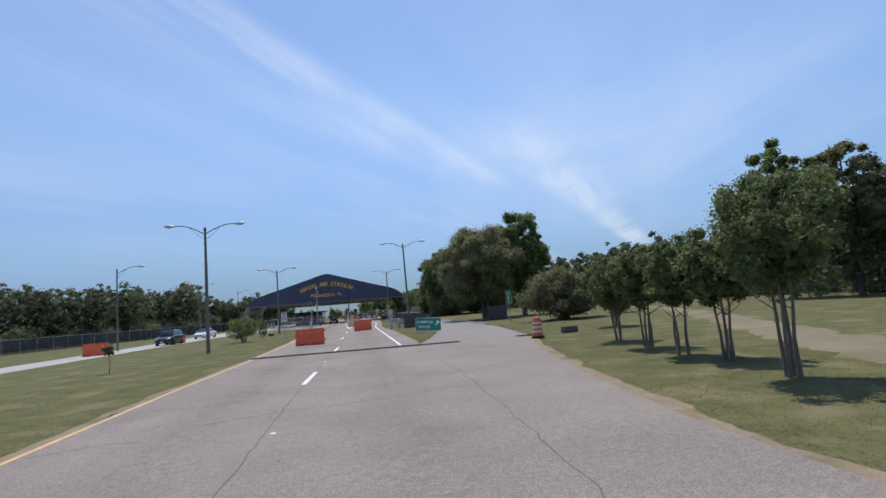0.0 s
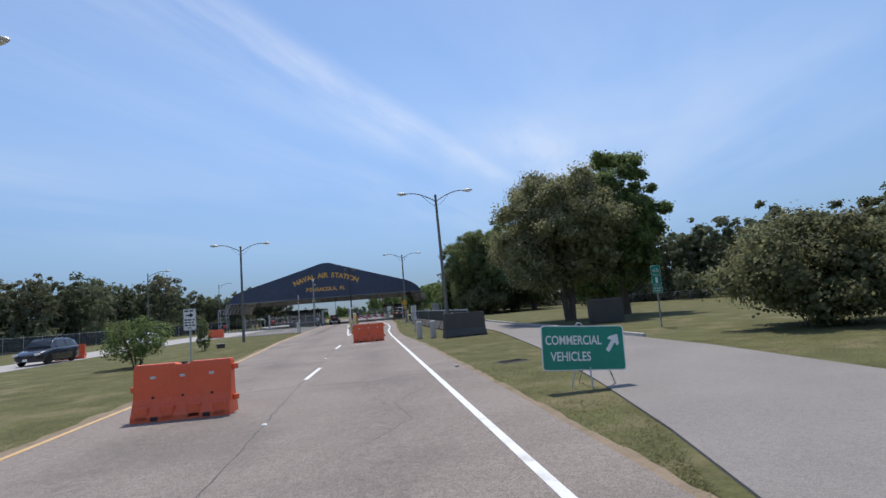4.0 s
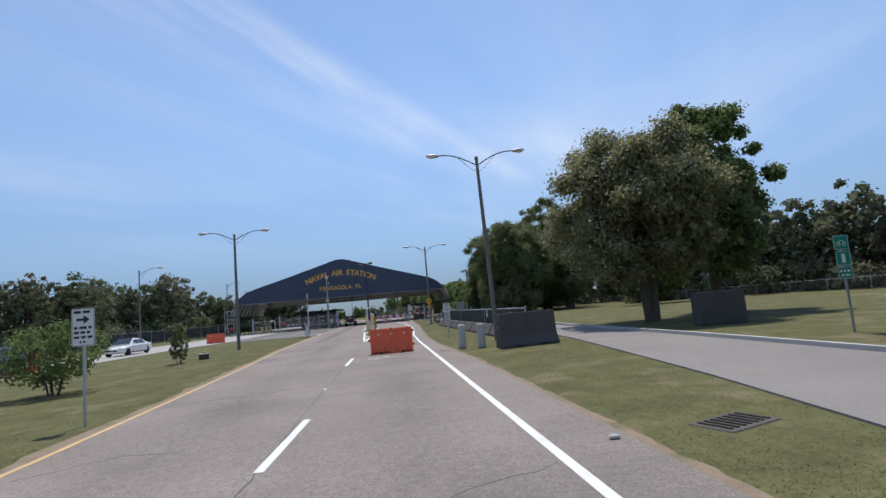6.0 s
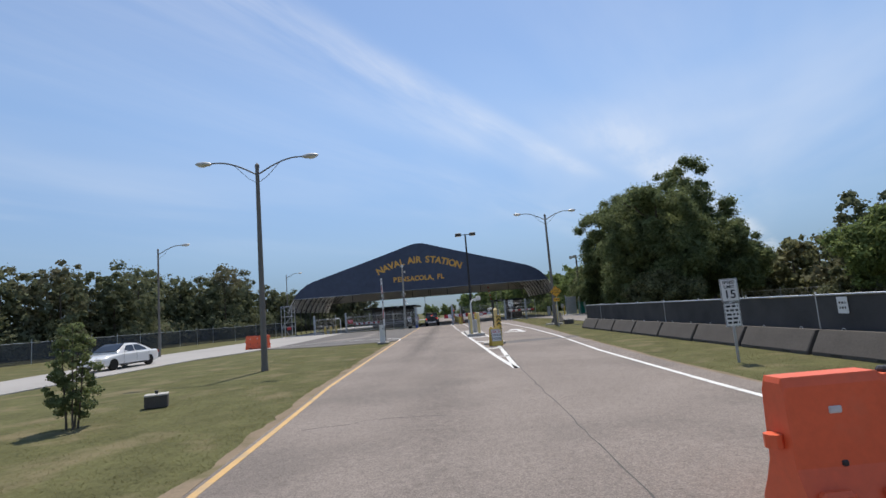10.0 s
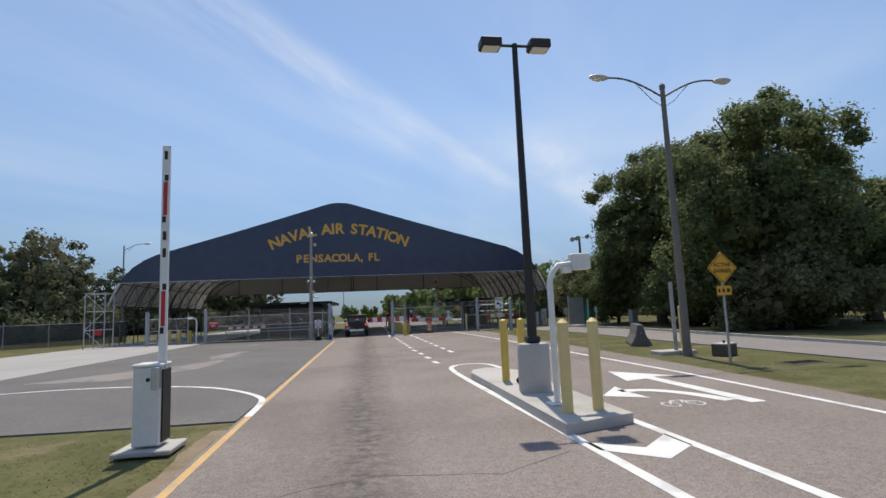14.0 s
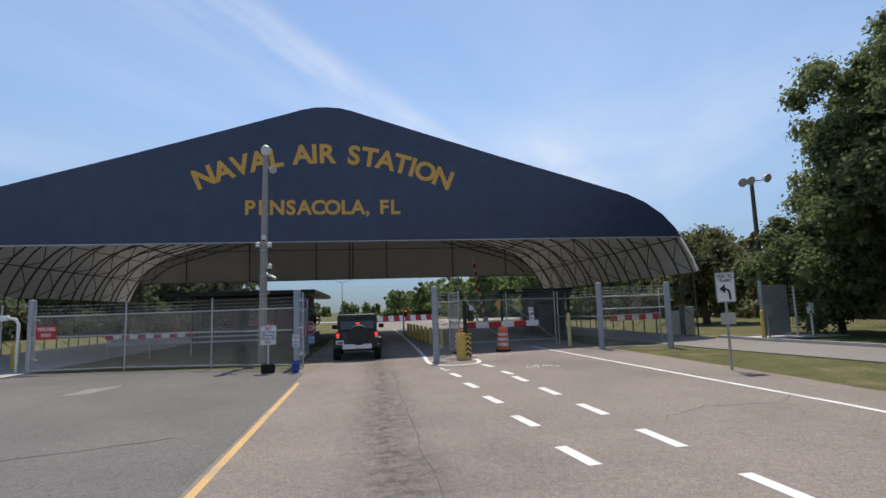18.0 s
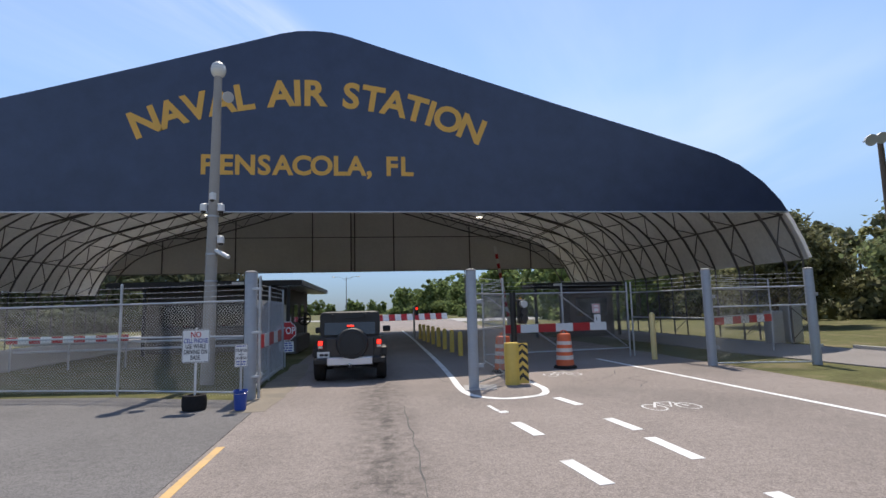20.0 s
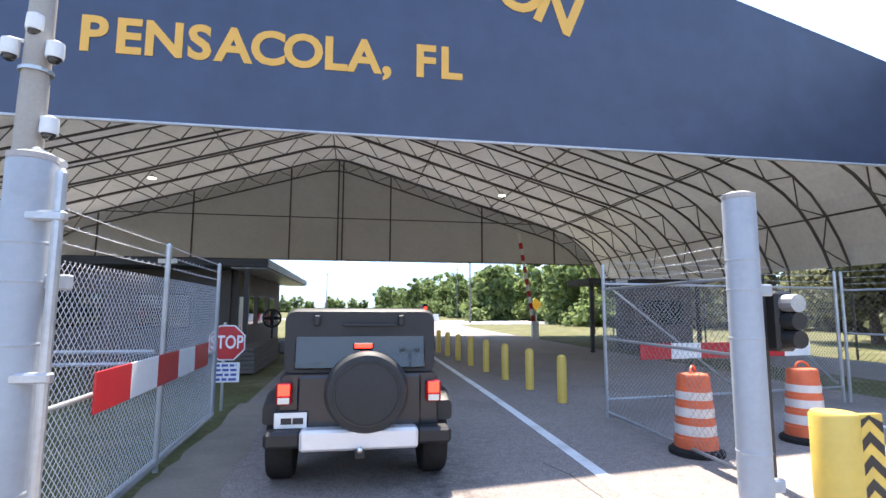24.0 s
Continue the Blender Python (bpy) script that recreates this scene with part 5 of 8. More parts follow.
def arrow_right(parent, x, z, L, material, turn=0.0, y=-0.006):
    s = L
    poly = [(-0.5 * s, -0.1 * s), (0.08 * s, -0.1 * s), (0.0, -0.3 * s), (0.16 * s, -0.3 * s), (0.5 * s, 0), (0.16 * s, 0.3 * s), (0.0, 0.3 * s), (0.08 * s, 0.1 * s), (-0.5 * s, 0.1 * s)]
    mb = MB().prism(poly, -0.001, 0.001, m=Matrix.Translation((x, y, z)) @ pose(0, 0, 0, 90, -turn, 0))
    return part("arrow", mb, material, parent, "plain arrow")

# notice on the screened fence
p = plate(sf, 0, 1.16, 0.34, 0.40, SIGNWHITE, "notice", y=8.4)
p.matrix_basis = pose(-0.09, 8.4, 0, 0, 0, -90) @ Matrix.Translation((0, -8.4, 0))
bars(p, 0, 1.22, 0.22, 0.05, SIGNBLACK, y=8.395, seed=71); bars(p, 0, 1.10, 0.20, 0.05, SIGNBLACK, y=8.395, seed=72)

# rubber speed hump in joined sections
hump = thing("speed_hump", pose(-0.35, 25.55, 0, 0, 0, -6.5), "black rubber speed hump in sections across the lanes", "speed hump")
secs = 11
for i in range(secs):
    x0 = -5.12 + 10.24 * i / secs
    w = 10.24 / secs - 0.012
    prof = [(-0.36, 0.0), (-0.36, 0.010), (-0.25, 0.032), (-0.10, 0.046), (0.10, 0.046), (0.25, 0.032), (0.36, 0.010), (0.36, 0.0)]
    mb = MB().prism(prof, 0, w, m=Matrix.Translation((x0, 0, 0.001)) @ Matrix(((0, 0, 1, 0), (1, 0, 0, 0), (0, 1, 0, 0), (0, 0, 0, 1))))
    part("section", mb, RUBBER, hump)

# commercial vehicles sign on folding legs
cs = thing("road_sign", pose(4.38, 33.5, 0, 0, 0, 0), "green commercial vehicles board leaning on folding metal legs", "road sign")
cb = plate(cs, 0, 0, 1.70, 0.86, SIGNWHITE, "board", 0.012, label="green board with a white rim"); cb.matrix_basis = pose(0, 0, 0.74, -6, 4.5, 0)
plate(cb, 0, 0, 1.66, 0.82, SIGNGREEN, "green_face", 0.004, y=-0.0085)
lettering(cb, "COMMERCIAL", 0.17, -0.20, 0.14, SIGNWHITE, -0.012, 1.0, 0.74)
lettering(cb, "VEHICLES", 0.17, -0.27, -0.17, SIGNWHITE, -0.012, 1.0, 0.78)
arrow_right(cb, 0.60, 0.10, 0.40, SIGNWHITE, 55, -0.012)
for x, dx, dy in ((-0.05, -0.28, 0.1), (0.35, 0.60, 0.05), (0.15, 0.15, 0.75)):
    part("leg", MB().tube([(x, 0.03, 0.74), (dx, dy, 0.0)], 0.016, 8), GALV, cs, "thin metal leg")
part("leg", MB().tube([(0.1, 0.02, 0.6), (0.05, -0.12, 0.0)], 0.016, 8), GALV, cs, "thin metal leg")
part("handle", MB().tube([(-0.05 + 0.07 * math.cos(a), 0.0, 1.16 + 0.07 * math.sin(a)) for a in np.linspace(0, math.pi, 9)], 0.012, 6), GALV, cs)

def drum(x, y, turn=0):
    t = thing("traffic_drum", pose(x, y, 0, 0, 0, turn) @ Matrix.Diagonal((0.88, 0.88, 1.0, 1)), "orange traffic drum with white reflective bands and a rubber base", "traffic drum", "traffic drums")
    part("base", MB().lathe([(0.36, 0), (0.36, 0.05), (0.31, 0.08), (0.29, 0.085)], 18), RUBBER, t)
    body = part("body", MB().lathe([(0.285, 0.06), (0.28, 0.2), (0.265, 0.21), (0.262, 0.4), (0.25, 0.41), (0.247, 0.6), (0.235, 0.61), (0.232, 0.78), (0.22, 0.79), (0.215, 0.92), (0.19, 0.95), (0.12, 0.96)], 20), ORANGE_D, t, smooth=True)
    for z0, z1, r in ((0.24, 0.36, 0.268), (0.45, 0.56, 0.252), (0.65, 0.75, 0.237)):
        part("band", MB().lathe([(r - 0.006, z0), (r, z0 + 0.003), (r - 0.003, z1 - 0.003), (r - 0.008, z1)], 20), REFLECT, body, "white reflective band", smooth=True)
    part("handle", MB().tube([(0.12 * math.cos(a), 0, 0.95 + 0.09 * math.sin(a)) for a in np.linspace(0, math.pi, 9)], 0.018, 6), ORANGE_D, t)
    return t
drum(8.15, 22.9)
drum(0.42, 122.0)
drum(-1.42, 121.7, 40)
ob = thing("rubber_plate", pose(8.3, 25.1, -0.004, 0, 0, 5), "dark worn rubber plate lying at the road edge", "rubber plate")
part("slab", MB().box((0, 0, 0.02), (1.0, 0.5, 0.045), 0.015), RUBBER, ob)
part("eyelet", MB().lathe([(0.035, 0.042), (0.035, 0.05), (0.012, 0.05)], 8), GALV, ob)
ob = thing("rubber_block", pose(10.6, 24.9, -0.03, 0, 0, 14), "dark worn block lying on the grass beside the drum", "block")
part("body", MB().box((0, 0, 0.14), (0.85, 0.42, 0.30), 0.05), DARKCONC, ob)
part("rim", MB().box((0, 0, 0.295), (0.80, 0.36, 0.03), 0.012), RUBBER, ob)

# trail guide signs in green
gsn = thing("guide_sign", pose(14.0, 46.7, -0.03, 0, 0, -4) @ Matrix.Scale(1.13, 4), "stack of three green trail signs on one post", "guide sign")
upost(gsn, 2.6)
for k, (z, h) in enumerate(((2.40, 0.40), (1.97, 0.40), (1.58, 0.32))):
    p = plate(gsn, 0, z, 0.42, h, SIGNGREEN, "panel")
    border(p, 0, z, 0.42, h, SIGNWHITE, 0.010)
    if k == 0:
        for sx in (-0.08, 0.08):
            part("wheel_mark", MB().tube([(sx + 0.05 * math.cos(a), -0.006, z - 0.04 + 0.05 * math.sin(a)) for a in np.linspace(0, 2 * math.pi, 13)], 0.008, 4, cap=False), SIGNWHITE, p)
        part("frame_mark", MB().tube([(-0.08, -0.006, z - 0.04), (-0.03, -0.006, z + 0.05), (0.05, -0.006, z + 0.05), (0.08, -0.006, z - 0.04)], 0.008, 4), SIGNWHITE, p)
    elif k == 1:
        part("mark", MB().box((0, -0.005, z), (0.10, 0.002, 0.24)), SIGNWHITE, p)
    else:
        bars(p, 0, z + 0.05, 0.30, 0.06, SIGNWHITE, seed=4)
        bars(p, 0, z - 0.06, 0.26, 0.05, SIGNWHITE, seed=5)

# dark box past the side road; the tree's shade is put into its colour
cbk = MB().box((0, 0, 0.74), (2.0, 0.9, 1.48), 0.04)
single("dark_box", cbk, DARKCONC, "dark box beside the side road, tree shade included in its colour", "concrete block", m=pose(14.9, 54.3, -0.03, 0, 0, -14))

# round concrete bollards
for x, y in ((3.33, 54.9), (4.08, 54.4)):
    t = thing("concrete_bollard", (x, y, -0.02), "stout round concrete bollard with a pale top", "bollard", "concrete bollards")
    part("shaft", MB().lathe([(0.17, 0), (0.17, 0.9), (0.16, 0.95), (0.135, 0.97)], 20), CONCRETE, t, smooth=True)
    part("cap", MB().lathe([(0.13, 0.972), (0.115, 0.99), (0.02, 0.995)], 16), CONC_ROAD, t)

# small road signs
def small_sign(x, y, label, h, turn=0, base=-0.03, group=""):
    t = thing("road_sign", pose(x, y, base, 0, 0, turn), label, "road sign", group)
    upost(t, h)
    return t
s1 = small_sign(-6.25, 44.4, "white regulatory sign with a black arrow on a thin post", 2.4)
p = plate(s1, 0, 2.04, 0.46, 0.80, SIGNWHITE); border(p, 0, 2.04, 0.46, 0.80, SIGNBLACK, 0.010)
bars(p, 0, 2.36, 0.36, 0.055, SIGNBLACK, seed=2); arrow_right(p, 0, 2.20, 0.26, SIGNBLACK)
for k in range(4):
    bars(p, 0, 2.03 - 0.10 * k, 0.36 if k != 3 else 0.14, 0.05, SIGNBLACK, seed=8 + k)
s2 = small_sign(3.95, 64.6, "white speed limit 15 sign above a small notice", 2.05, -6)
p = plate(s2, 0, 1.76, 0.43, 0.58, SIGNWHITE); border(p, 0, 1.76, 0.43, 0.58, SIGNBLACK, 0.012)
lettering(p, "SPEED", 0.075, 0, 1.95, SIGNBLACK); lettering(p, "LIMIT", 0.075, 0, 1.84, SIGNBLACK); lettering(p, "15", 0.20, 0, 1.65, SIGNBLACK)
p = plate(s2, 0, 1.15, 0.38, 0.58, SIGNWHITE); border(p, 0, 1.15, 0.38, 0.58, SIGNBLACK, 0.010)
for k in range(5):
    bars(p, 0, 1.36 - 0.10 * k, 0.28, 0.05, SIGNBLACK, seed=20 + k)
s3 = small_sign(5.35, 92.3, "amber diamond active barrier warning sign", 3.1)
dm = MB().prism([(0, 0.46), (0.46, 0), (0, -0.46), (-0.46, 0)], -0.003, 0.003, m=Matrix.Translation((0, 0, 2.66)) @ pose(0, 0, 0, 90, 0, 0))
p = part("panel", dm, SIGNORANGE, s3, "amber diamond panel")
bd = MB()
for a in range(4):
    c0 = Vector((0.41 * math.cos(a * math.pi / 2), 0, 0.41 * math.sin(a * math.pi / 2))); c1 = Vector((0.41 * math.cos((a + 1) * math.pi / 2), 0, 0.41 * math.sin((a + 1) * math.pi / 2)))
    bd.tube([c0 + Vector((0, -0.005, 2.66)), c1 + Vector((0, -0.005, 2.66))], 0.008, 4)
part("border", bd, SIGNBLACK, p)
lettering(p, "ACTIVE", 0.11, 0, 2.74, SIGNBLACK); lettering(p, "BARRIER", 0.11, 0, 2.57, SIGNBLACK, wide=0.9)
p = plate(s3, 0, 2.02, 0.46, 0.26, SIGNORANGE); bars(p, 0, 2.02, 0.36, 0.10, SIGNBLACK, seed=31)
s4 = small_sign(4.2, 113.3, "white rejected traffic sign with a left-turn arrow", 2.55)
p = plate(s4, 0, 2.16, 0.56, 0.78, SIGNWHITE); border(p, 0, 2.16, 0.56, 0.78, SIGNBLACK, 0.012)
lettering(p, "REJECTED", 0.08, 0, 2.45, SIGNBLACK, wide=0.9); lettering(p, "TRAFFIC", 0.08, 0, 2.33, SIGNBLACK, wide=0.95)
part("arrow", MB().tube([(0.10, -0.008, 1.84), (0.10, -0.008, 1.98), (0.07, -0.008, 2.08), (-0.02, -0.008, 2.12)], 0.028, 6), SIGNBLACK, p)
part("arrow_head", MB().prism([(-0.19, 0.0), (-0.02, 0.12), (-0.02, -0.12)], -0.002, 0.002, m=Matrix.Translation((0.0, -0.008, 2.12)) @ pose(0, 0, 0, 90, 0, 0)), SIGNBLACK, p)
p = plate(s4, 0, 1.35, 0.42, 0.30, ALU, "lower_panel"); 
s5 = small_sign(12.0, 121.2, "grey back of a small sign by the side road", 1.6)
plate(s5, 0, 1.3, 0.4, 0.5, ALU)

# pull box and slabs in the grass
for x, y, w, h in ((-10.55, 64.9, 0.52, 0.30), (6.55, 94.2, 0.62, 0.36)):
    t = thing("pull_box", pose(x, y, -0.03, 0, 0, 24), "low dark electrical box with a pale lid in the grass", "electrical box")
    part("body", MB().box((0, 0, h / 2), (w, w * 0.8, h), 0.02), DARKCONC, t)
    part("lid", MB().box((0, 0, h + 0.015), (w * 1.02, w * 0.82, 0.045), 0.012), CONCRETE, t, "pale lid")
    part("lifting_knob", MB().lathe([(0.03, h + 0.03), (0.03, h + 0.08), (0.045, h + 0.085), (0.045, h + 0.11), (0.01, h + 0.12)], 8), BLACK, t)
for k, (x, y, w, d, a) in enumerate(((4.45, 39.0, 0.75, 0.6, 20), (6.9, 91.6, 0.9, 0.6, 5))):
    t = thing("drain_slab", pose(x, y, -0.076, 0, 0, a), "weathered concrete drain slab flush in the grass", "drain")
    part("slab", MB().box((0, 0, 0.025), (w * 1.3, d * 1.1, 0.07), 0.015), DARKCONC, t)
    for q in range(7):
        part("grate_bar", MB().box((w * (-0.5 + q / 6), 0, 0.066), (w * 0.07, d * 0.8, 0.014), 0.003), RUBBER, t, "dark iron bar")

# ---------------------------------------------------------------- lane islands with their fittings
def marking_path(name, pts, w, label="white painted line"):
    mb = MB()
    smooth_pts = []
    for i in range(len(pts) - 1):
        p0, p1, p2, p3 = (Vector(pts[max(0, min(len(pts) - 1, i + k))]) for k in (-1, 0, 1, 2))
        for q in (0, 0.25, 0.5, 0.75):
            smooth_pts.append(0.5 * ((2 * p1) + (p2 - p0) * q + (2 * p0 - 5 * p1 + 4 * p2 - p3) * q * q + (3 * p1 - p0 - 3 * p2 + p3) * q ** 3))
    pts = [tuple(p) for p in smooth_pts] + [pts[-1]]
    n = len(pts)
    L, R = [], []
    for i, p in enumerate(pts):
        a, b = Vector(pts[max(0, i - 1)]), Vector(pts[min(n - 1, i + 1)])
        d = (b - a).normalized()
        nr = Vector((-d.y, d.x)) * w / 2
        L.append((p[0] + nr.x, p[1] + nr.y)); R.append((p[0] - nr.x, p[1] - nr.y))
    for i in range(n - 1):
        mb.prism([R[i], R[i + 1], L[i + 1], L[i]], 0.0005, 0.0045)
    return single(name, mb, WHITE, label, "road marking", kind="structure")
marking_path("trim_island_line_left", [(-1.25, 66.8), (-1.45, 71), (-1.62, 76.5), (-1.75, 80.5), (-1.9, 85), (-2.05, 89), (-2.18, 93), (-2.13, 94.9), (-1.85, 95.6), (-1.44, 95.85), (-1.0, 95.65), (-0.78, 95.0), (-0.76, 92.8), (-0.74, 88), (-0.70, 85.5), (-0.68, 82), (-0.78, 79), (-0.95, 74), (-1.15, 69), (-1.22, 66.8)], 0.15, "white painted outline round the lane island")
for k, (y, s) in enumerate(((85.5, 1.0), (80.6, 1.0), (75.3, 0.85), (71.0, 0.5))):
    xl, xr = -1.9 + (85.5 - y) * 0.035, -0.74 - max(0, 82 - y) * 0.02
    xm = (xl + xr) / 2
    marking(f"trim_island_chevron_{k}", [(xl, y), (xm, y - 0.45 * s), (xr, y + 0.1), (xr, y - 0.5 * s), (xm + 0.02, y - 0.95 * s), (xl + 0.02, y - 0.4 * s)][:6], "white painted chevron between the lines")
# curved lane line on the plaza, and dotted lane lines
marking_path("trim_plaza_curve", [(-17.0, 93.6), (-15.8, 94.4), (-14.2, 95.0), (-12.5, 95.1), (-11.0, 94.8), (-9.6, 94.2), (-8.5, 93.4), (-7.6, 92.3), (-7.0, 91.2), (-6.85, 90.3), (-6.8, 89.0)], 0.14, "curved white line across the plaza")
for k in range(7):
    y = 102.65 + 2.03 * k
    marking(f"trim_dot_left_{k}", quad(-2.48 - 0.03 * k, y, -2.58 - 0.03 * k, y + 0.85, 0.17), "short white lane dash")
    y = 100.9 + 2.08 * k
    marking(f"trim_dot_right_{k}", quad(-1.10 - 0.03 * k, y, -1.13 - 0.03 * k, y + 1.0, 0.17), "short white lane dash")
for k in range(3):
    marking(f"trim_dot_near_{k}", quad(-2.3 - 0.05 * k, 96.6 + 2.0 * k, -2.36 - 0.05 * k, 97.4 + 2.0 * k, 0.17), "short white lane dash")
marking("trim_dot_stub_a", quad(-1.31, 116.75, -1.44, 117.55, 0.17), "short white lane dash")
marking("trim_dot_stub_b", quad(-1.24, 114.8, -1.32, 115.6, 0.17), "short white lane dash")
marking("trim_dot_stub_c", quad(-2.82, 116.6, -2.87, 117.1, 0.07), "worn remains of a white lane dash")
marking("trim_dot_stub_d", quad(-2.74, 116.42, -2.76, 116.56, 0.16), "worn remains of a white lane dash")
marking_path("trim_gate_loop", [(-2.62, 150.0), (-2.62, 140.0), (-2.72, 132.0), (-2.80, 126.0), (-2.93, 121.4), (-3.02, 119.4), (-2.95, 118.3), (-2.5, 117.75), (-2.0, 117.75), (-1.55, 118.0), (-1.32, 118.6), (-1.30, 119.4), (-1.36, 120.1)], 0.15, "white line curling round the gate island")
# arrows and bike symbols
marking("trim_arrow_tip", [(1.55, 92.0), (2.55, 90.6), (2.0, 90.6), (2.05, 87.1), (1.75, 87.1), (1.72, 90.4), (1.15, 90.2)], "large white lane arrow")
marking_path("trim_arrow_curve", [(1.6, 87.4), (1.35, 88.3), (0.9, 88.9), (0.35, 89.0)], 0.28, "curved shaft of a lane arrow")
marking("trim_arrow_left", [(-0.2, 88.6), (0.55, 89.6), (0.45, 88.9), (0.5, 88.1)], "head of a left-turn arrow")
def bike_symbol(k, x, y, s):
    mb = MB()
    for sx in (-0.38, 0.38):
        pts = [(x + s * (sx + 0.22 * math.cos(a)), y + s * 1.1 * (0.3 * math.sin(a)), 0.004) for a in np.linspace(0, 2 * math.pi, 17)]
        mb.tube(pts, 0.02, 4, cap=False)
    mb.tube([(x - 0.38 * s, y, 0.004), (x - 0.1 * s, y + 0.5 * s, 0.004), (x + 0.25 * s, y + 0.5 * s, 0.004), (x + 0.38 * s, y, 0.004)], 0.022, 4)
    mb.tube([(x - 0.1 * s, y + 0.5 * s, 0.004), (x, y, 0.004), (x + 0.25 * s, y + 0.5 * s, 0.004)], 0.022, 4)
    mb.v = [(a, b, max(0.0005, min(c, 0.005))) for a, b, c in mb.v]
    single(f"trim_bike_mark_{k}", mb, WORN, "worn white bicycle symbol on the lane", "road marking", kind="structure")
bike_symbol(0, -0.15, 53.55, 0.9); bike_symbol(1, 0.1, 116.2, 0.8); bike_symbol(2, -0.15, 120.7, 0.8); bike_symbol(3, 0.7, 87.4, 0.6)

def bollard(x, y, z, h, r, material, label, group, pointed=True, name="bollard"):
    t = thing(name, (x, y, z), label, "bollard", group)
    part("shaft", MB().lathe([(r, 0), (r, h - r * 1.1), (r * 0.96, h - r)], 18), material, t, smooth=True)
    top = [(r * 1.04, h - r), (r * 1.04, h - r * 0.7), (r * 0.25, h)] if pointed else [(r * 0.98, h - r), (r * 0.85, h - r * 0.35), (r * 0.45, h - r * 0.05), (r * 0.1, h)]
    part("cap", MB().lathe(top, 18), material, t, smooth=True)
    return t

single("island_curb", MB().prism([(-1.98, 85.9), (-0.80, 86.3), (-0.80, 92.2), (-1.0, 92.9), (-1.42, 93.2), (-1.85, 92.9), (-2.02, 92.3)], -0.02, 0.15), CONCRETE, "raised concrete lane island with rounded end", "island", kind="structure")
for x, y in ((-1.62, 90.35), (-1.12, 90.7)):
    bollard(x, y, 0.15, 1.36, 0.085, YPAINT, "bright yellow steel bollard on the lane island", "island bollards", False)
for x, y in ((-1.66, 86.65), (-1.15, 86.7)):
    bollard(x, y, 0.15, 1.40, 0.085, CREAM, "faded yellow bollard with a pointed white cap", "island bollards", True)
lp = thing("floodlight_pole", (-1.46, 88.8, 0.15), "dark bronze pole with two shoebox lights on a round concrete base", "street lamp")
part("base", MB().lathe([(0.31, 0), (0.31, 0.86), (0.29, 0.90), (0.2, 0.91)], 24), CONCRETE, lp, "round concrete base", smooth=True)
part("base_cover", MB().box((0, 0, 0.98), (0.26, 0.26, 0.14), 0.03), BRONZE, lp)
part("pole", MB().tube([(0, 0, 0.9), (0, 0, 7.05)], [0.095, 0.055], 10), BRONZE, lp, smooth=True)
for s in (-1, 1):
    part("arm", MB().tube([(0, 0, 7.01), (s * 0.32, 0, 7.01)], 0.03, 6), BRONZE, lp)
    hd = part("lamp_head", MB().box((s * 0.52, 0, 7.03), (0.44, 0.36, 0.2), 0.03), BRONZE, lp, "square shoebox lamp head")
    part("lens", MB().box((s * 0.52, 0, 6.922), (0.34, 0.28, 0.012), 0.003), LENS, hd)
rd = thing("card_reader", (-1.56, 87.35, 0.15), "white goose-neck card reader post", "card reader")
part("base_plate", MB().box((0, 0, 0.012), (0.3, 0.3, 0.024), 0.006), WPAINT, rd)
part("post", MB().tube([(0, 0, 0.02), (0, 0, 2.02), (0.05, 0, 2.16), (0.16, 0, 2.28), (0.42, 0, 2.30)], 0.055, 8), WPAINT, rd, smooth=True)
part("reader_box", MB().box((0.55, 0, 2.34), (0.32, 0.22, 0.28), 0.02), WPAINT, rd)
part("housing", MB().box((0.3, -0.02, 2.2), (0.16, 0.12, 0.1), 0.01), WPAINT, rd)
single("bundle", MB().add(*ellipsoid(0.07, 0.07, 0.065, 12, 8), Matrix.Translation((0, 0, 0.065))), BLACK, "small dark bundle lying on the island", "bundle", smooth=True, m=Matrix.Translation((-1.45, 89.9, 0.15)))

# nearer pad: black post, striped bollard, folding board
single("island_pad", MB().prism([(-1.50, 77.0), (-0.45, 77.1), (-0.5, 78.4), (-1.40, 78.4)], -0.02, 0.11), CONCRETE, "small raised concrete pad between the lanes", "island", kind="structure")
bp = thing("control_post", (-0.84, 77.85, 0.11), "black square steel post with a small lamp on top", "post")
part("foot", MB().box((0, 0, 0.06), (0.30, 0.30, 0.12), 0.02), BLACK, bp)
part("post", MB().box((0, 0, 1.05), (0.13, 0.13, 1.9), 0.01), BLACK, bp)
part("camera", MB().tube([(-0.08, -0.05, 1.62), (-0.22, -0.1, 1.6)], 0.06, 10), WPAINT, bp, "small white camera")
def chevron_stripes(parent, x, y, z0, z1, w, depth_y, n):
    plate(parent, x, (z0 + z1) / 2, w, z1 - z0, YPAINT, "striped_panel", 0.01, y=y, r=0.01, label="yellow panel with black chevrons")
    step = (z1 - z0) / n
    mb = MB()
    for k in range(n):
        z = z0 + step * k + step * 0.15
        h = step * 0.48
        top = min(z1 - 0.005, z + w * 0.45 + h)
        mb.prism([(-w / 2 + 0.004, z), (0, z + w * 0.45), (w / 2 - 0.004, z), (w / 2 - 0.004, z + h), (0, top), (-w / 2 + 0.004, z + h)], -0.001, 0.001, m=Matrix.Translation((x, y - 0.008, 0)) @ pose(0, 0, 0, 90, 0, 0))
    part("chevron_paint", mb, SIGNBLACK, parent, kind="stuff")
cvb = thing("chevron_bollard", (-0.80, 77.25, 0.11), "cream bollard with a yellow and black chevron panel", "bollard")
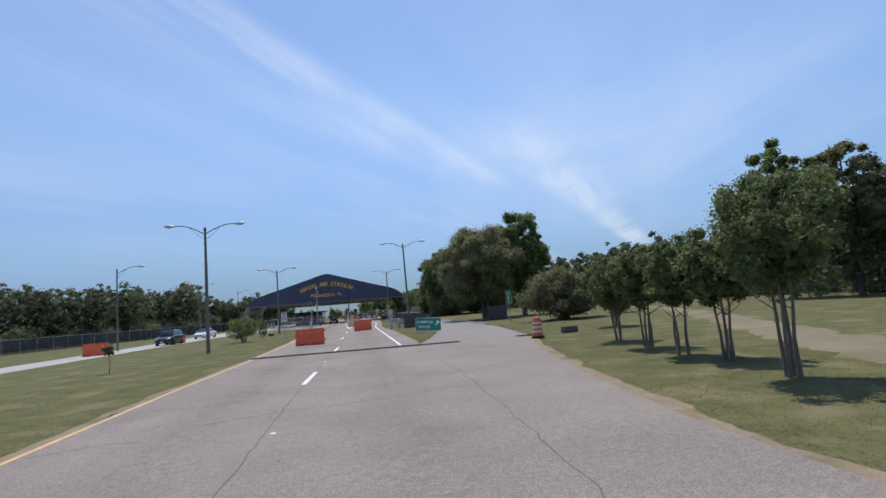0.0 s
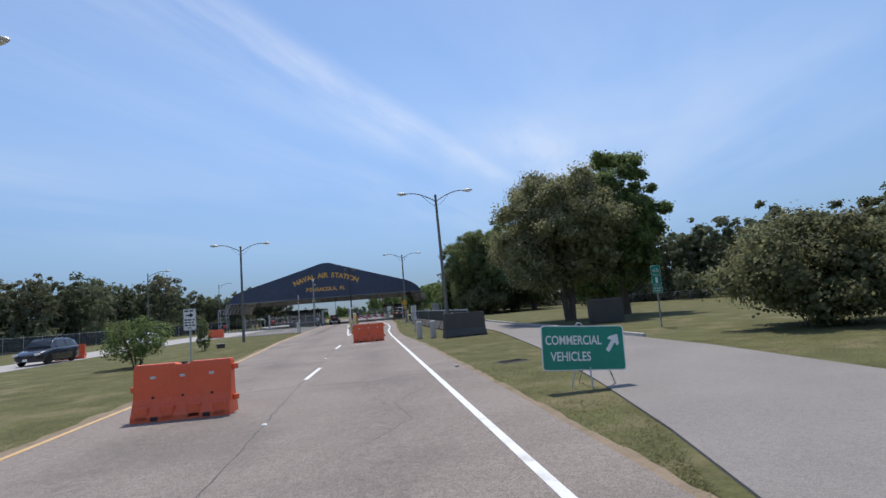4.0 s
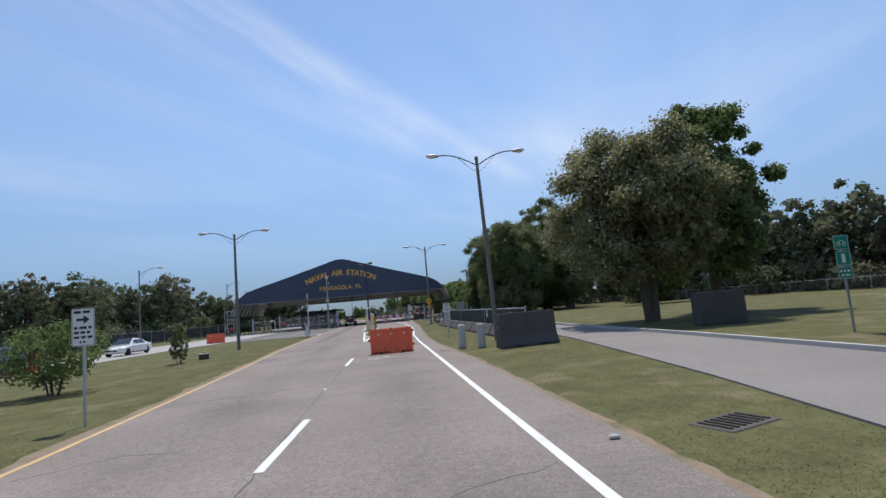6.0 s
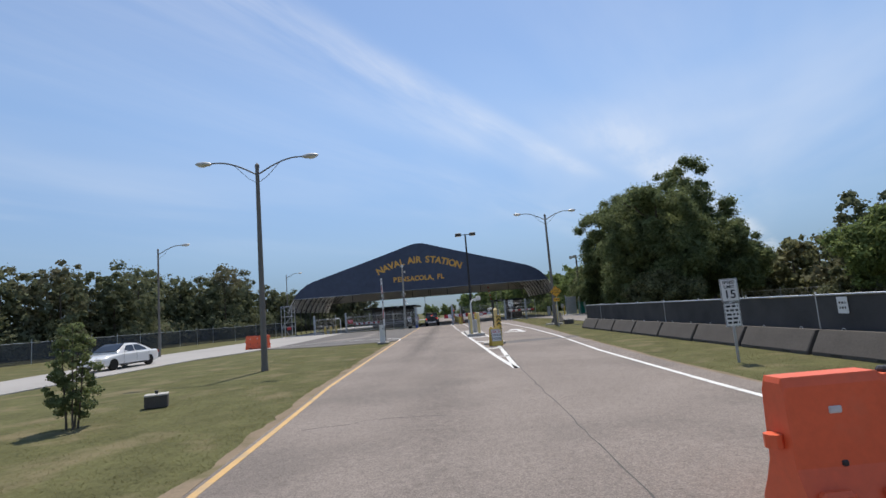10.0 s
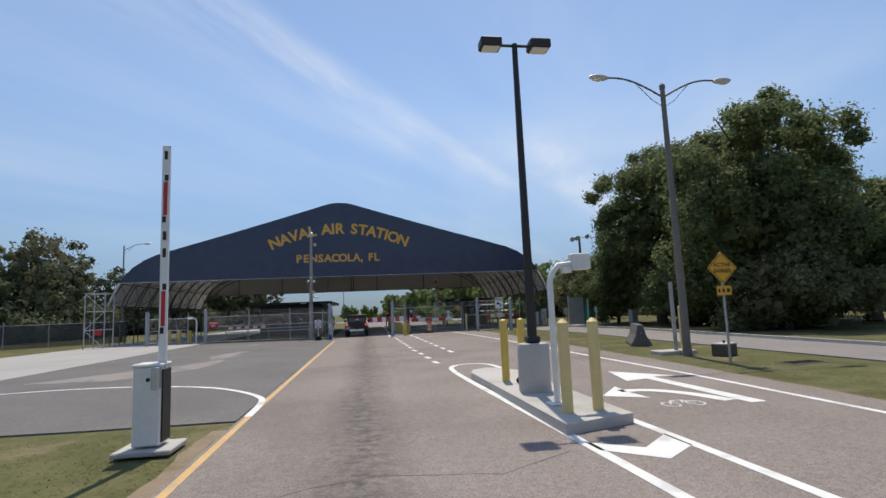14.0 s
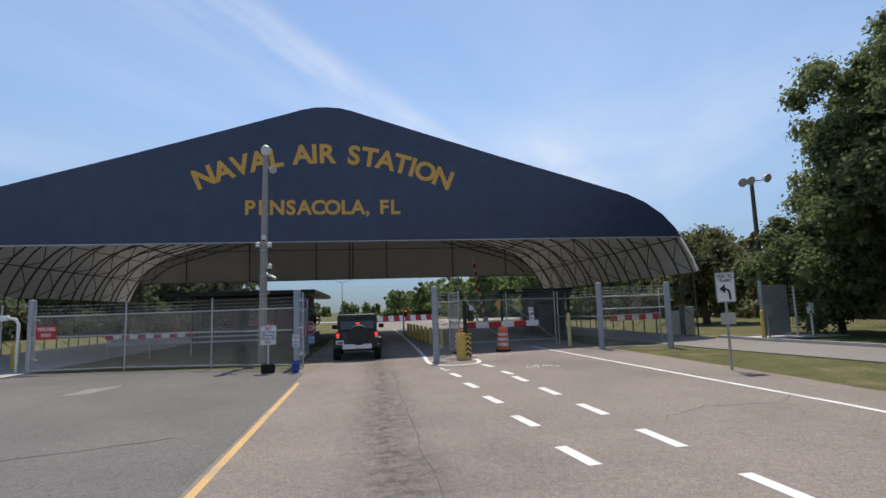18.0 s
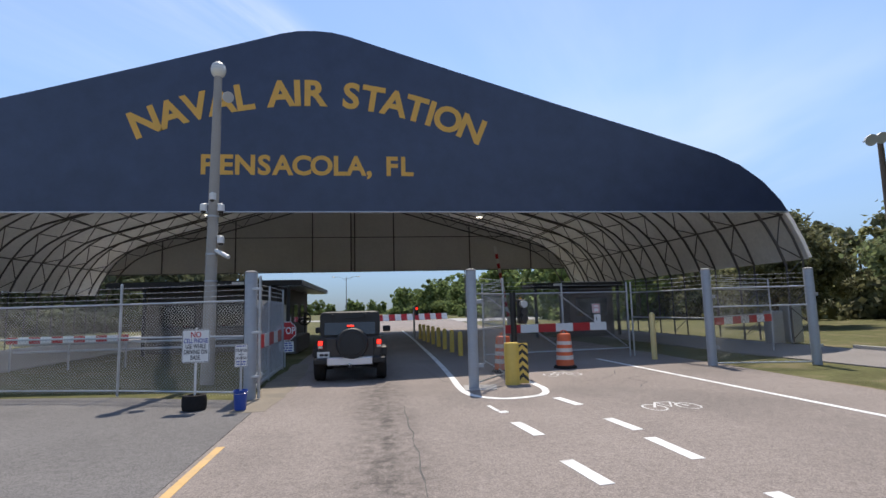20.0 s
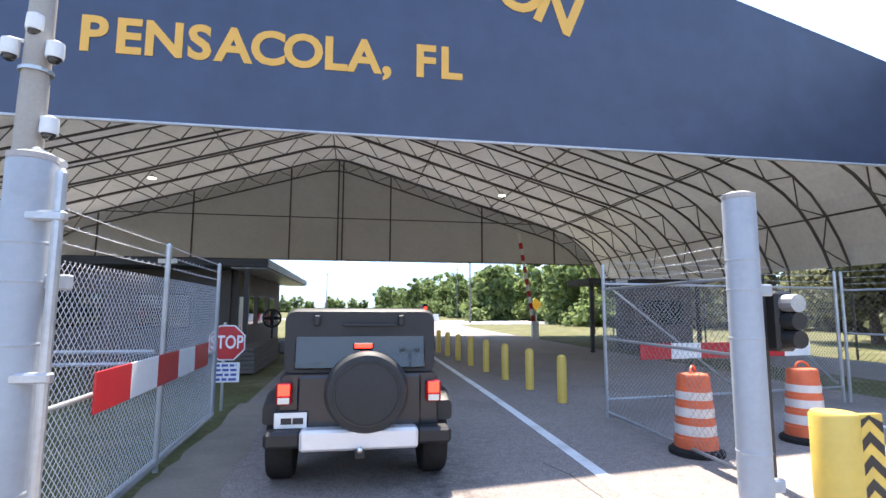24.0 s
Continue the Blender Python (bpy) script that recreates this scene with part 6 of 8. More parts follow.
part("shaft", MB().box((0, 0, 0.78), (0.17, 0.17, 1.56), 0.015), CREAM, cvb)
part("cap", MB().add([(-0.1, -0.1, 1.56), (0.1, -0.1, 1.56), (0.1, 0.1, 1.56), (-0.1, 0.1, 1.56), (0, 0, 1.66)], [(0, 1, 4), (1, 2, 4), (2, 3, 4), (3, 0, 4), (3, 2, 1, 0)]), CREAM, cvb)
chevron_stripes(cvb, 0.12, -0.11, 0.2, 1.28, 0.22, 0.0, 6)
sb = thing("sandwich_board", pose(-0.98, 76.2, 0, 0, 0, 16), "yellow folding board reading 100% ID check in progress", "sandwich board")
for s in (-1, 1):
    pn = part("panel", MB().box((0, 0, 0.42), (0.56, 0.035, 0.84), 0.012), YPAINT, sb, "yellow plastic panel"); pn.matrix_basis = Matrix.Translation((0, s * 0.20, 0)) @ pose(0, 0, 0, s * 12, 0, 0)
    for sx in (-0.19, 0.19):
        part("lug", MB().box((sx, 0, 0.87), (0.10, 0.04, 0.08), 0.01), YPAINT, pn)
    if s == -1:
        plate(pn, 0, 0.50, 0.48, 0.56, SIGNWHITE, "notice", 0.004, y=-0.0205, label="white notice")
        border(pn, 0, 0.50, 0.47, 0.55, SIGNBLACK, 0.010, y=-0.0245)
        lettering(pn, "100% ID", 0.105, 0, 0.65, SIGNRED, -0.024, wide=0.78)
        lettering(pn, "CHECK IN", 0.105, 0, 0.49, SIGNBLACK, -0.024, wide=0.72)
        lettering(pn, "PROGRESS", 0.105, 0, 0.33, SIGNBLACK, -0.024, wide=0.64)
part("handle", MB().box((0, 0, 0.86), (0.16, 0.05, 0.05), 0.012), YPAINT, sb)

# pad by the right kerb: grey post and cream bollard
single("kerb_pad", MB().box((0, 0, 0.04), (1.3, 0.7, 0.16), 0.02), CONCRETE, "small concrete pad at the road edge", "pad", m=Matrix.Translation((5.65, 95.55, -0.02)))
single("steel_post", MB().prism([(-0.06, -0.02), (0.06, -0.02), (0.06, 0.04), (-0.06, 0.04)], 0, 2.3), GALV, "thin grey steel channel post", "post", m=Matrix.Translation((5.72, 95.5, 0.1)))
bollard(5.97, 95.45, 0.1, 1.5, 0.085, CREAM, "faded yellow bollard beside the steel post", "kerb bollards", True)

# lifting arm barrier on the median tip
ga = thing("barrier_gate", (-7.64, 86.9, 0.0), "white barrier gate cabinet with its striped arm raised", "barrier gate")
part("pad", MB().box((0, 0, 0.03), (0.75, 0.7, 0.07), 0.015), CONCRETE, ga, "concrete pad")
cab = part("cabinet", MB().box((0, 0, 0.62), (0.36, 0.38, 1.06), 0.02), WPAINT, ga, "white steel cabinet")
part("lid", MB().box((0, 0, 1.17), (0.39, 0.41, 0.05), 0.015), WPAINT, cab)
part("side_cover", MB().box((0.192, 0, 0.62), (0.02, 0.30, 0.98), 0.006), BLACK, cab, "dark side cover")
part("lock", MB().lathe([(0.028, 0), (0.028, 0.01)], 10, m=Matrix.Translation((0.02, -0.192, 0.98)) @ pose(0, 0, 0, 90, 0, 0)), BLACK, cab)
am = part("arm", MB().box((0.14, -0.02, 2.7), (0.11, 0.05, 3.3), 0.008), SIGNWHITE, ga, "white arm pointing straight up")
for z in (1.95, 3.55):
    part("stripe", MB().box((0.14, -0.046, z), (0.055, 0.004, 0.50)), SIGNRED, am, "plain red mark")
    part("mark", MB().box((0.152, -0.046, z + 0.31), (0.05, 0.004, 0.09)), BLACK, am, "dark mark")
    part("mark", MB().box((0.128, -0.046, z - 0.31), (0.05, 0.004, 0.09)), BLACK, am, "dark mark")
for z in (2.75, 3.0, 4.2):
    part("mark", MB().box((0.14, -0.046, z), (0.045, 0.004, 0.13)), BLACK, am, "dark mark")
part("arm_clamp", MB().box((0.14, -0.23, 1.0), (0.08, 0.16, 0.3), 0.01), GALV, ga)

# ---------------------------------------------------------------- chain-link fences and gates
def link_wires(L, H, z0, pitch=0.055, r=0.0022, droop=0.0):
    """Crossing diagonal wires within a panel of that length along x, bottom at z0."""
    mb = MB()
    n = int((L + H) / (pitch * 1.41)) + 1
    for s in (1, -1):
        for k in range(n):
            c = -H + k * pitch * 1.41
            a0, a1 = max(0.0, c), min(L, c + H)
            if a1 - a0 < 0.03:
                continue
            za, zb = a0 - c, a1 - c
            xa, xb = (a0, a1) if s == 1 else (L - a0, L - a1)
            y = 0.003 * s
            mb.add([(xa, y - r, z0 + za), (xa, y + r, z0 + za), (xa + 1.4 * r * s, y, z0 + za - 1.4 * r), (xb, y - r, z0 + zb), (xb, y + r, z0 + zb), (xb + 1.4 * r * s, y, z0 + zb - 1.4 * r)],
                   [(0, 1, 4, 3), (1, 2, 5, 4), (2, 0, 3, 5)])
    return mb

def fence_panel(parent, p0, p1, H=2.0, z0=0.05, posts=(True, True), rails=(0.05, 1.0), post_h=2.45, pitch=0.055, r=0.0022, barbed=True, post_r=0.03, wire=None):
    a, b = Vector((*p0, 0)), Vector((*p1, 0))
    L = (b - a).length
    ang = math.atan2(b.y - a.y, b.x - a.x)
    m = Matrix.Translation(a) @ Matrix.Rotation(ang, 4, 'Z')
    w = part("link_mesh", link_wires(L, H, z0, pitch, r), wire or WIRE, parent, "galvanised chain-link mesh", kind="stuff"); w.matrix_basis = m
    for rz in rails:
        o = part("rail", MB().tube([(0, 0.0, z0 + rz * H), (L, 0, z0 + rz * H)], 0.021, 8), GALV, parent); o.matrix_basis = m
    for on, x in zip(posts, (0, L)):
        if on:
            o = part("post", MB().tube([(x, 0, 0), (x, 0, post_h), (x, 0, post_h + 0.03)], [post_r, post_r, post_r * 0.4], 10), GALV, parent); o.matrix_basis = m
    if barbed:
        for k in range(3):
            o = part("barbed_strand", MB().tube([(L * q / 4, 0.0, z0 + H + 0.12 + 0.12 * k - 0.012 * math.sin(math.pi * q / 4)) for q in range(5)], 0.0035, 4), WIRE, parent); o.matrix_basis = m
            mb = MB()
            for q in range(int(L / 0.16)):
                x = 0.08 + q * 0.16
                z = z0 + H + 0.12 + 0.12 * k
                mb.box((x, 0, z), (0.006, 0.03, 0.006)); mb.box((x + 0.012, 0, z), (0.006, 0.006, 0.03))
            o = part("barbs", mb, WIRE, parent, kind="stuff"); o.matrix_basis = m

def red_white_board(parent, p0, p1, z, h, n, y=-0.03):
    a, b = Vector((*p0, 0)), Vector((*p1, 0))
    L = (b - a).length
    m = Matrix.Translation(a) @ Matrix.Rotation(math.atan2(b.y - a.y, b.x - a.x), 4, 'Z')
    for k in range(n):
        o = part("board", MB().box((L * (k + 0.5) / n, y, z), (L / n - 0.002, 0.018, h), 0.003), SIGNRED if k % 2 == 0 else SIGNWHITE, parent, "red board" if k % 2 == 0 else "white board")
        o.matrix_basis = m

def big_post(x, y, h=2.46, r=0.145):
    t = thing("gate_post", (x, y, -0.02), "thick blue-grey steel gate post with welded bands", "gate post", "gate posts")
    part("shaft", MB().tube([(0, 0, 0), (0, 0, h - 0.03), (0, 0, h)], [r, r, r * 0.93], 24), GREYPAINT, t, smooth=True)
    part("cap", MB().lathe([(r * 1.01, h - 0.02), (r * 1.01, h + 0.015), (r * 0.6, h + 0.035), (r * 0.1, h + 0.04)], 24), CONC_ROAD, t, "pale cap")
    for z in (0.75, 1.55, 1.9, 2.12):
        part("band", MB().lathe([(r * 1.0, z - 0.012), (r * 1.035, z), (r * 1.0, z + 0.012)], 24), GREYPAINT, t)
    for z in (0.5, 1.9):
        part("hinge", MB().box((r + 0.05, 0.02, z), (0.14, 0.07, 0.09), 0.01), GREYPAINT, t)
    return t
big_post(-7.43, 119.1, 2.62, 0.125)
big_post(-2.72, 119.2, 2.60, 0.115)
big_post(4.35, 121.2, 2.66, 0.12)
big_post(7.0, 120.6, 2.6, 0.12)
big_post(-17.0, 121.6, 2.6, 0.12)
big_post(-21.3, 121.8, 2.55, 0.12)

fl = thing("chain_link_fence", (0, 0, 0), "galvanised chain-link fence with barbed wire before the guardhouse", "fence", "gate fences")
for p0, p1 in (((-16.9, 121.4), (-13.7, 121.2)), ((-13.7, 121.2), (-10.5, 120.3)), ((-10.5, 120.3), (-7.6, 119.22))):
    fence_panel(fl, p0, p1, 1.95, 0.06, rails=(0.03, 0.62, 1.0), posts=(True, False))
p = plate(fl, -16.35, 1.44, 0.66, 0.50, SIGNRED, "notice", y=121.31, label="red wrong way notice")
lettering(p, "WRONG", 0.13, -16.35, 1.55, SIGNWHITE, y=121.304, wide=0.8); lettering(p, "WAY", 0.13, -16.35, 1.34, SIGNWHITE, y=121.304, wide=0.8)
orail = thing("striped_rail", (0, 0, 0), "red and white striped rail on short posts inside the fence", "rail")
red_white_board(orail, (-17.0, 127.0), (-13.2, 127.0), 1.02, 0.22, 11, -0.03)
for x in (-16.9, -15.1, -13.3):
    part("post", MB().tube([(x, 127.03, 0), (x, 127.03, 1.15)], 0.03, 8), GALV, orail)
for z in (0.62, 0.86):
    part("guard_rail", MB().tube([(-16.9, 127.2, z), (-9.5, 127.2, z)], 0.04, 8), GALV, orail)
gl = thing("chain_link_gate", (0, 0, 0), "open chain-link gate leaf with a red and white board", "gate", "gate leaves")
fence_panel(gl, (-7.54, 119.35), (-7.60, 121.95), 2.0, 0.06, rails=(0.02, 0.5), post_h=2.42, pitch=0.052, r=0.0025)
fence_panel(gl, (-7.60, 121.95), (-7.70, 124.6), 2.0, 0.06, rails=(0.02, 0.5), posts=(False, True), post_h=2.42, pitch=0.052, r=0.0025)
red_white_board(gl, (-7.53, 120.25), (-7.64, 123.85), 1.08, 0.32, 5, -0.02)
part("hinge_pipe", MB().tube([(-7.23, 119.02, 0.02), (-7.23, 119.02, 2.5), (-7.23, 119.02, 2.53)], [0.03, 0.03, 0.012], 10), GALV, gl, "hinge pipe beside the post")
for z in (0.45, 1.35, 2.25):
    part("hinge_clamp", MB().box((-7.30, 119.02, z), (0.22, 0.07, 0.06), 0.012), GALV, gl)
part("bottom_rail", MB().tube([(-7.54, 119.4, 0.09), (-7.70, 124.55, 0.09)], 0.045, 8), GALV, gl)

gr = thing("chain_link_gate", (0, 0, 0), "closed chain-link gate across the lane with a red and white board", "gate", "gate leaves")
fence_panel(gr, (-1.50, 123.8), (1.2, 124.1), 1.9, 0.25, rails=(0.02, 1.0), post_h=2.45)
fence_panel(gr, (1.2, 124.1), (3.6, 124.4), 1.9, 0.25, rails=(0.02, 1.0), posts=(True, True), post_h=2.45)
part("diagonal", MB().tube([(-1.4, 123.8, 2.1), (1.1, 124.1, 0.35)], 0.02, 8), GALV, gr)
part("diagonal", MB().tube([(1.1, 124.1, 2.1), (3.5, 124.4, 0.35)], 0.02, 8), GALV, gr)
red_white_board(gr, (-0.9, 123.82), (2.7, 124.2), 1.04, 0.26, 6, -0.04)
p = plate(gr, 2.35, 1.62, 0.26, 0.30, SIGNWHITE, "notice", y=124.1); border(p, 2.35, 1.62, 0.26, 0.30, SIGNRED, 0.02, y=124.09); bars(p, 2.35, 1.64, 0.16, 0.04, SIGNRED, y=124.09, seed=41)
p = plate(gr, 2.38, 1.28, 0.22, 0.28, SIGNWHITE, "notice", y=124.1); bars(p, 2.38, 1.28, 0.10, 0.10, SIGNBLACK, y=124.09, seed=42)
gs = thing("chain_link_fence", (0, 0, 0), "short chain-link fence return beside the lane post", "fence", "gate fences")
fence_panel(gs, (-1.62, 120.7), (-1.50, 123.75), 2.0, 0.06, pitch=0.075, r=0.0019, wire=WIRE_D, rails=(0.02, 0.6, 1.0), posts=(True, False))
fence_panel(gs, (-2.55, 119.4), (-1.62, 120.7), 2.0, 0.06, pitch=0.075, r=0.0019, wire=WIRE_D, rails=(0.02, 0.6, 1.0), posts=(False, False))
gf2 = thing("chain_link_fence", (0, 0, 0), "chain-link fence with barbed wire on the grass by the side road", "fence", "gate fences")
fence_panel(gf2, (3.75, 124.4), (4.32, 121.3), 2.05, 0.06, pitch=0.08, r=0.0016, wire=WIRE_D, rails=(0.6, 1.0), posts=(True, False))
fence_panel(gf2, (4.35, 121.2), (6.95, 120.6), 2.05, 0.06, pitch=0.075, r=0.0018, wire=WIRE_D, rails=(0.0, 0.75, 1.0), posts=(False, False))
fence_panel(gf2, (4.35, 121.4), (8.9, 124.4), 2.05, 0.06, pitch=0.08, r=0.0016, wire=WIRE_D, rails=(0.6, 1.0), posts=(False, True))
red_white_board(gf2, (5.3, 122.4), (8.6, 124.1), 1.15, 0.24, 7, -0.05)
glo = thing("chain_link_gate", (0, 0, 0), "open steel gate leaf beside the outbound lane", "gate", "gate leaves")
fence_panel(glo, (-21.2, 121.9), (-18.6, 122.6), 1.8, 0.2, rails=(0.0, 0.5, 1.0), barbed=False)
for x, y in ((-20.2, 123.2), (-19.5, 123.4), (-18.9, 124.0)):
    bollard(x, y, 0.0, 1.05, 0.16, YPAINT, "fat yellow bollard by the outbound lane", "outbound bollards", False)
orl = thing("card_reader", (-17.9, 122.4, 0.0), "white goose-neck reader post by the outbound lane", "card reader")
part("post", MB().tube([(0, 0, 0), (0, 0, 1.75), (-0.1, 0, 1.95), (-0.4, 0, 2.0)], 0.055, 8), WPAINT, orl, smooth=True)
part("reader_box", MB().box((-0.5, 0, 2.0), (0.28, 0.2, 0.2), 0.02), WPAINT, orl)

# lattice gantry by the outbound lane
lt = thing("lattice_gantry", (-25.0, 122.5, 0), "square steel lattice gantry beside the outbound lane", "gantry")
for x in (-0.7, 0.7):
    for y in (-0.7, 0.7):
        part("leg", MB().tube([(x, y, 0), (x, y, 4.2)], 0.05, 8), GALV, lt)
for z in (1.4, 2.8, 4.15):
    for y in (-0.7, 0.7):
        part("crossbar", MB().tube([(-0.7, y, z), (0.7, y, z)], 0.035, 6), GALV, lt)
    for x in (-0.7, 0.7):
        part("crossbar", MB().tube([(x, -0.7, z), (x, 0.7, z)], 0.035, 6), GALV, lt)
for z0, z1, s in ((1.4, 2.8, 1), (2.8, 4.15, -1), (0, 1.4, -1)):
    part("brace", MB().tube([(-0.7 * s, -0.7, z0), (0.7 * s, -0.7, z1)], 0.025, 6), GALV, lt)
part("notice", MB().box((0.3, -0.74, 1.2), (0.5, 0.02, 0.4), 0.004), SIGNRED, lt, "red notice board")

# ---------------------------------------------------------------- gate island and loose signs
yb = thing("chevron_post", (-1.78, 119.45, 0), "squat yellow post with a black chevron panel on the gate island", "bollard")
part("shaft", MB().lathe([(0.17, 0), (0.17, 0.9), (0.15, 0.93)], 20), YPAINT, yb, smooth=True)
part("backing", MB().box((0.22, -0.06, 0.47), (0.26, 0.05, 0.90), 0.012), YPAINT, yb)
chevron_stripes(yb, 0.22, -0.09, 0.03, 0.92, 0.26, 0, 5)
single("island_gate", MB().prism([(-2.98, 118.85), (-2.3, 118.8), (-2.15, 119.5), (-2.9, 119.6)], -0.02, 0.012), CONC_ROAD, "small concrete patch round the gate post", "island", kind="structure")
tl = thing("traffic_signal", (-1.40, 120.6, 0), "black traffic signal on a dark post", "traffic signal")
part("post", MB().tube([(0, 0, 0), (0, 0, 2.1)], 0.075, 10), BLACK, tl)
part("housing", MB().box((0.22, -0.02, 1.62), (0.22, 0.2, 0.62), 0.03), BLACK, tl)
for z, mm in ((1.80, GALV), (1.62, SIGNBLACK), (1.44, SIGNBLACK)):
    part("visor", MB().lathe([(0.09, 0), (0.09, 0.16)], 12, m=Matrix.Translation((0.22, -0.12, z)) @ pose(0, 0, 0, 90, 0, 0)), mm, tl)
bollard(3.78, 123.2, -0.02, 1.48, 0.085, CREAM, "tall faded yellow bollard before the fence", "fence bollards", True)
for k in range(9):
    y = 125.2 + 1.62 * k
    bollard(-1.68 - 0.07 * k, y, 0.0, 0.88, 0.09, YPAINT, "yellow steel bollard in the row beside the lane", "lane bollards", False)

nc = thing("notice_sign", pose(-8.2, 118.15, 0, 0, 0, -3) @ Matrix.Diagonal((0.85, 0.85, 1.03, 1)), "white no cell phone notice on a post set in a tyre", "notice sign")
part("tyre_base", MB().lathe([(0.13, 0.0), (0.235, 0.0), (0.255, 0.08), (0.255, 0.19), (0.235, 0.26), (0.13, 0.27), (0.11, 0.15)], 20), RUBBER, nc, "old black tyre", smooth=True)
part("post", MB().tube([(0, 0.02, 0.02), (0, 0.02, 1.46)], 0.026, 8), WPAINT, nc)
p = plate(nc, 0, 1.13, 0.59, 0.60, SIGNWHITE); border(p, 0, 1.13, 0.59, 0.60, SIGNBLACK, 0.009)
lettering(p, "NO", 0.10, 0, 1.33, SIGNRED)
lettering(p, "CELL PHONE", 0.078, 0, 1.22, SIGNBLUE, wide=0.78); lettering(p, "USE WHILE", 0.075, 0, 1.12, SIGNBLACK, wide=0.82)
lettering(p, "DRIVING ON", 0.075, 0, 1.02, SIGNBLACK, wide=0.80); lettering(p, "BASE.", 0.075, 0, 0.92, SIGNBLACK, wide=0.85)
wp = thing("notice_sign", pose(-7.32, 117.9, 0, 0, 0, 4) @ Matrix.Diagonal((0.84, 0.84, 1.0, 1)), "small white weapon notice on a pipe set in a blue bucket", "notice sign")
part("bucket", MB().lathe([(0.11, 0.0), (0.12, 0.01), (0.145, 0.32), (0.155, 0.33), (0.155, 0.36), (0.135, 0.36), (0.12, 0.25)], 20), BUCKET, wp, "blue plastic bucket", smooth=True)
part("bail", MB().tube([(0.15 * math.cos(a), -0.04 - 0.13 * math.sin(a), 0.33 - 0.03 * math.sin(a)) for a in np.linspace(0, math.pi, 9)], 0.004, 5), GALV, wp)
part("post", MB().tube([(0, 0.02, 0.05), (0, 0.02, 1.1)], 0.028, 8), GALV, wp)
p = plate(wp, 0, 0.98, 0.27, 0.42, SIGNWHITE); border(p, 0, 0.98, 0.27, 0.42, SIGNBLACK, 0.006)
lettering(p, "WEAPON", 0.055, 0, 1.07, SIGNBLACK, wide=0.75); lettering(p, "PROHIBITED", 0.04, 0, 0.93, SIGNBLACK, wide=0.68)
bars(p, 0, 1.15, 0.2, 0.02, SIGNBLUE, seed=51); bars(p, 0, 0.865, 0.2, 0.02, SIGNBLUE, seed=52); bars(p, 0, 0.82, 0.18, 0.02, SIGNBLUE, seed=53); bars(p, 0, 1.0, 0.1, 0.015, SIGNBLACK, seed=54)

ss = thing("stop_sign", (-7.78, 125.5, -0.12), "red octagonal stop sign with a small white plate below", "stop sign")
oc = [(0.33 * math.cos(radians(22.5 + 45 * k)), 0.33 * math.sin(radians(22.5 + 45 * k))) for k in range(8)]
part("post", MB().tube([(0, 0.02, 0.08), (0, 0.02, 1.6)], 0.025, 8), GALV, ss)
part("rim", MB().prism(oc, -0.003, 0.003, m=Matrix.Translation((0.05, 0, 1.25)) @ pose(0, 0, 0, 90, 0, 0)), SIGNWHITE, ss, "white rim")
part("face", MB().prism([(a * 0.93, b * 0.93) for a, b in oc], -0.002, 0.002, m=Matrix.Translation((0.05, -0.006, 1.25)) @ pose(0, 0, 0, 90, 0, 0)), SIGNRED, ss, "red face")
lettering(ss, "STOP", 0.22, 0.05, 1.25, SIGNWHITE, y=-0.012, wide=0.72)
p = plate(ss, 0.05, 0.74, 0.46, 0.34, SIGNWHITE)
for k in range(4):
    bars(p, 0.05, 0.86 - 0.08 * k, 0.36, 0.04, SIGNBLUE, seed=60 + k)

# camera pole by the fence
cp = thing("camera_pole", pose(-9.1, 121.9, -0.02, 0, 0.6, 0), "tall grey concrete pole carrying security cameras", "camera pole")
part("pole", MB().tube([(0, 0, 0), (0, 0, 8.3)], [0.17, 0.10], 16), CONCPOLE, cp, smooth=True)
for z in (2.6, 3.3, 4.3):
    part("strap", MB().lathe([(0.165, z), (0.165, z + 0.04)], 16), GALV, cp)
def dome(parent, x, z):
    part("bracket", MB().tube([(0, 0, z + 0.19), (x, -0.1, z + 0.19)], 0.02, 6), WPAINT, parent)
    part("dome_housing", MB().lathe([(0.03, 0.20), (0.085, 0.17), (0.09, 0.04), (0.085, 0.0)], 14, m=Matrix.Translation((x, -0.1, z))), WPAINT, parent, "white dome camera housing", smooth=True)
    part("dome_glass", MB().add(*ellipsoid(0.07, 0.07, 0.07, 12, 8), Matrix.Translation((x, -0.1, z))), GLASS, parent, "dark dome", smooth=True)
dome(cp, 0.24, 3.6); dome(cp, -0.22, 4.45); dome(cp, 0.22, 4.45); dome(cp, 0.0, 4.75)
part("bullet_camera", MB().tube([(0.1, -0.05, 3.42), (0.5, -0.28, 3.22)], 0.055, 8), WPAINT, cp, "white bullet camera")
part("lamp_globe", MB().add(*ellipsoid(0.2, 0.2, 0.22, 14, 10), Matrix.Translation((0, 0, 8.35))), LENS, cp, "round lamp globe", smooth=True)
part("globe_cap", MB().lathe([(0.2, 8.36), (0.17, 8.5), (0.08, 8.58)], 14), LAMPHEAD, cp)
part("floodlight", MB().lathe([(0.05, 0), (0.14, 0.18), (0.15, 0.24)], 14, m=Matrix.Translation((0.2, -0.05, 7.6)) @ pose(0, 0, 0, 110, 0, 40)), LAMPHEAD, cp, "round floodlight", smooth=True)
fp = thing("floodlight_pole", (15.6, 125.7, -0.03), "tall wooden pole with three floodlights on a crossbar", "floodlight pole")
part("pole", MB().tube([(0, 0, 0), (0, 0, 8.3)], [0.15, 0.10], 10), BARK, fp)
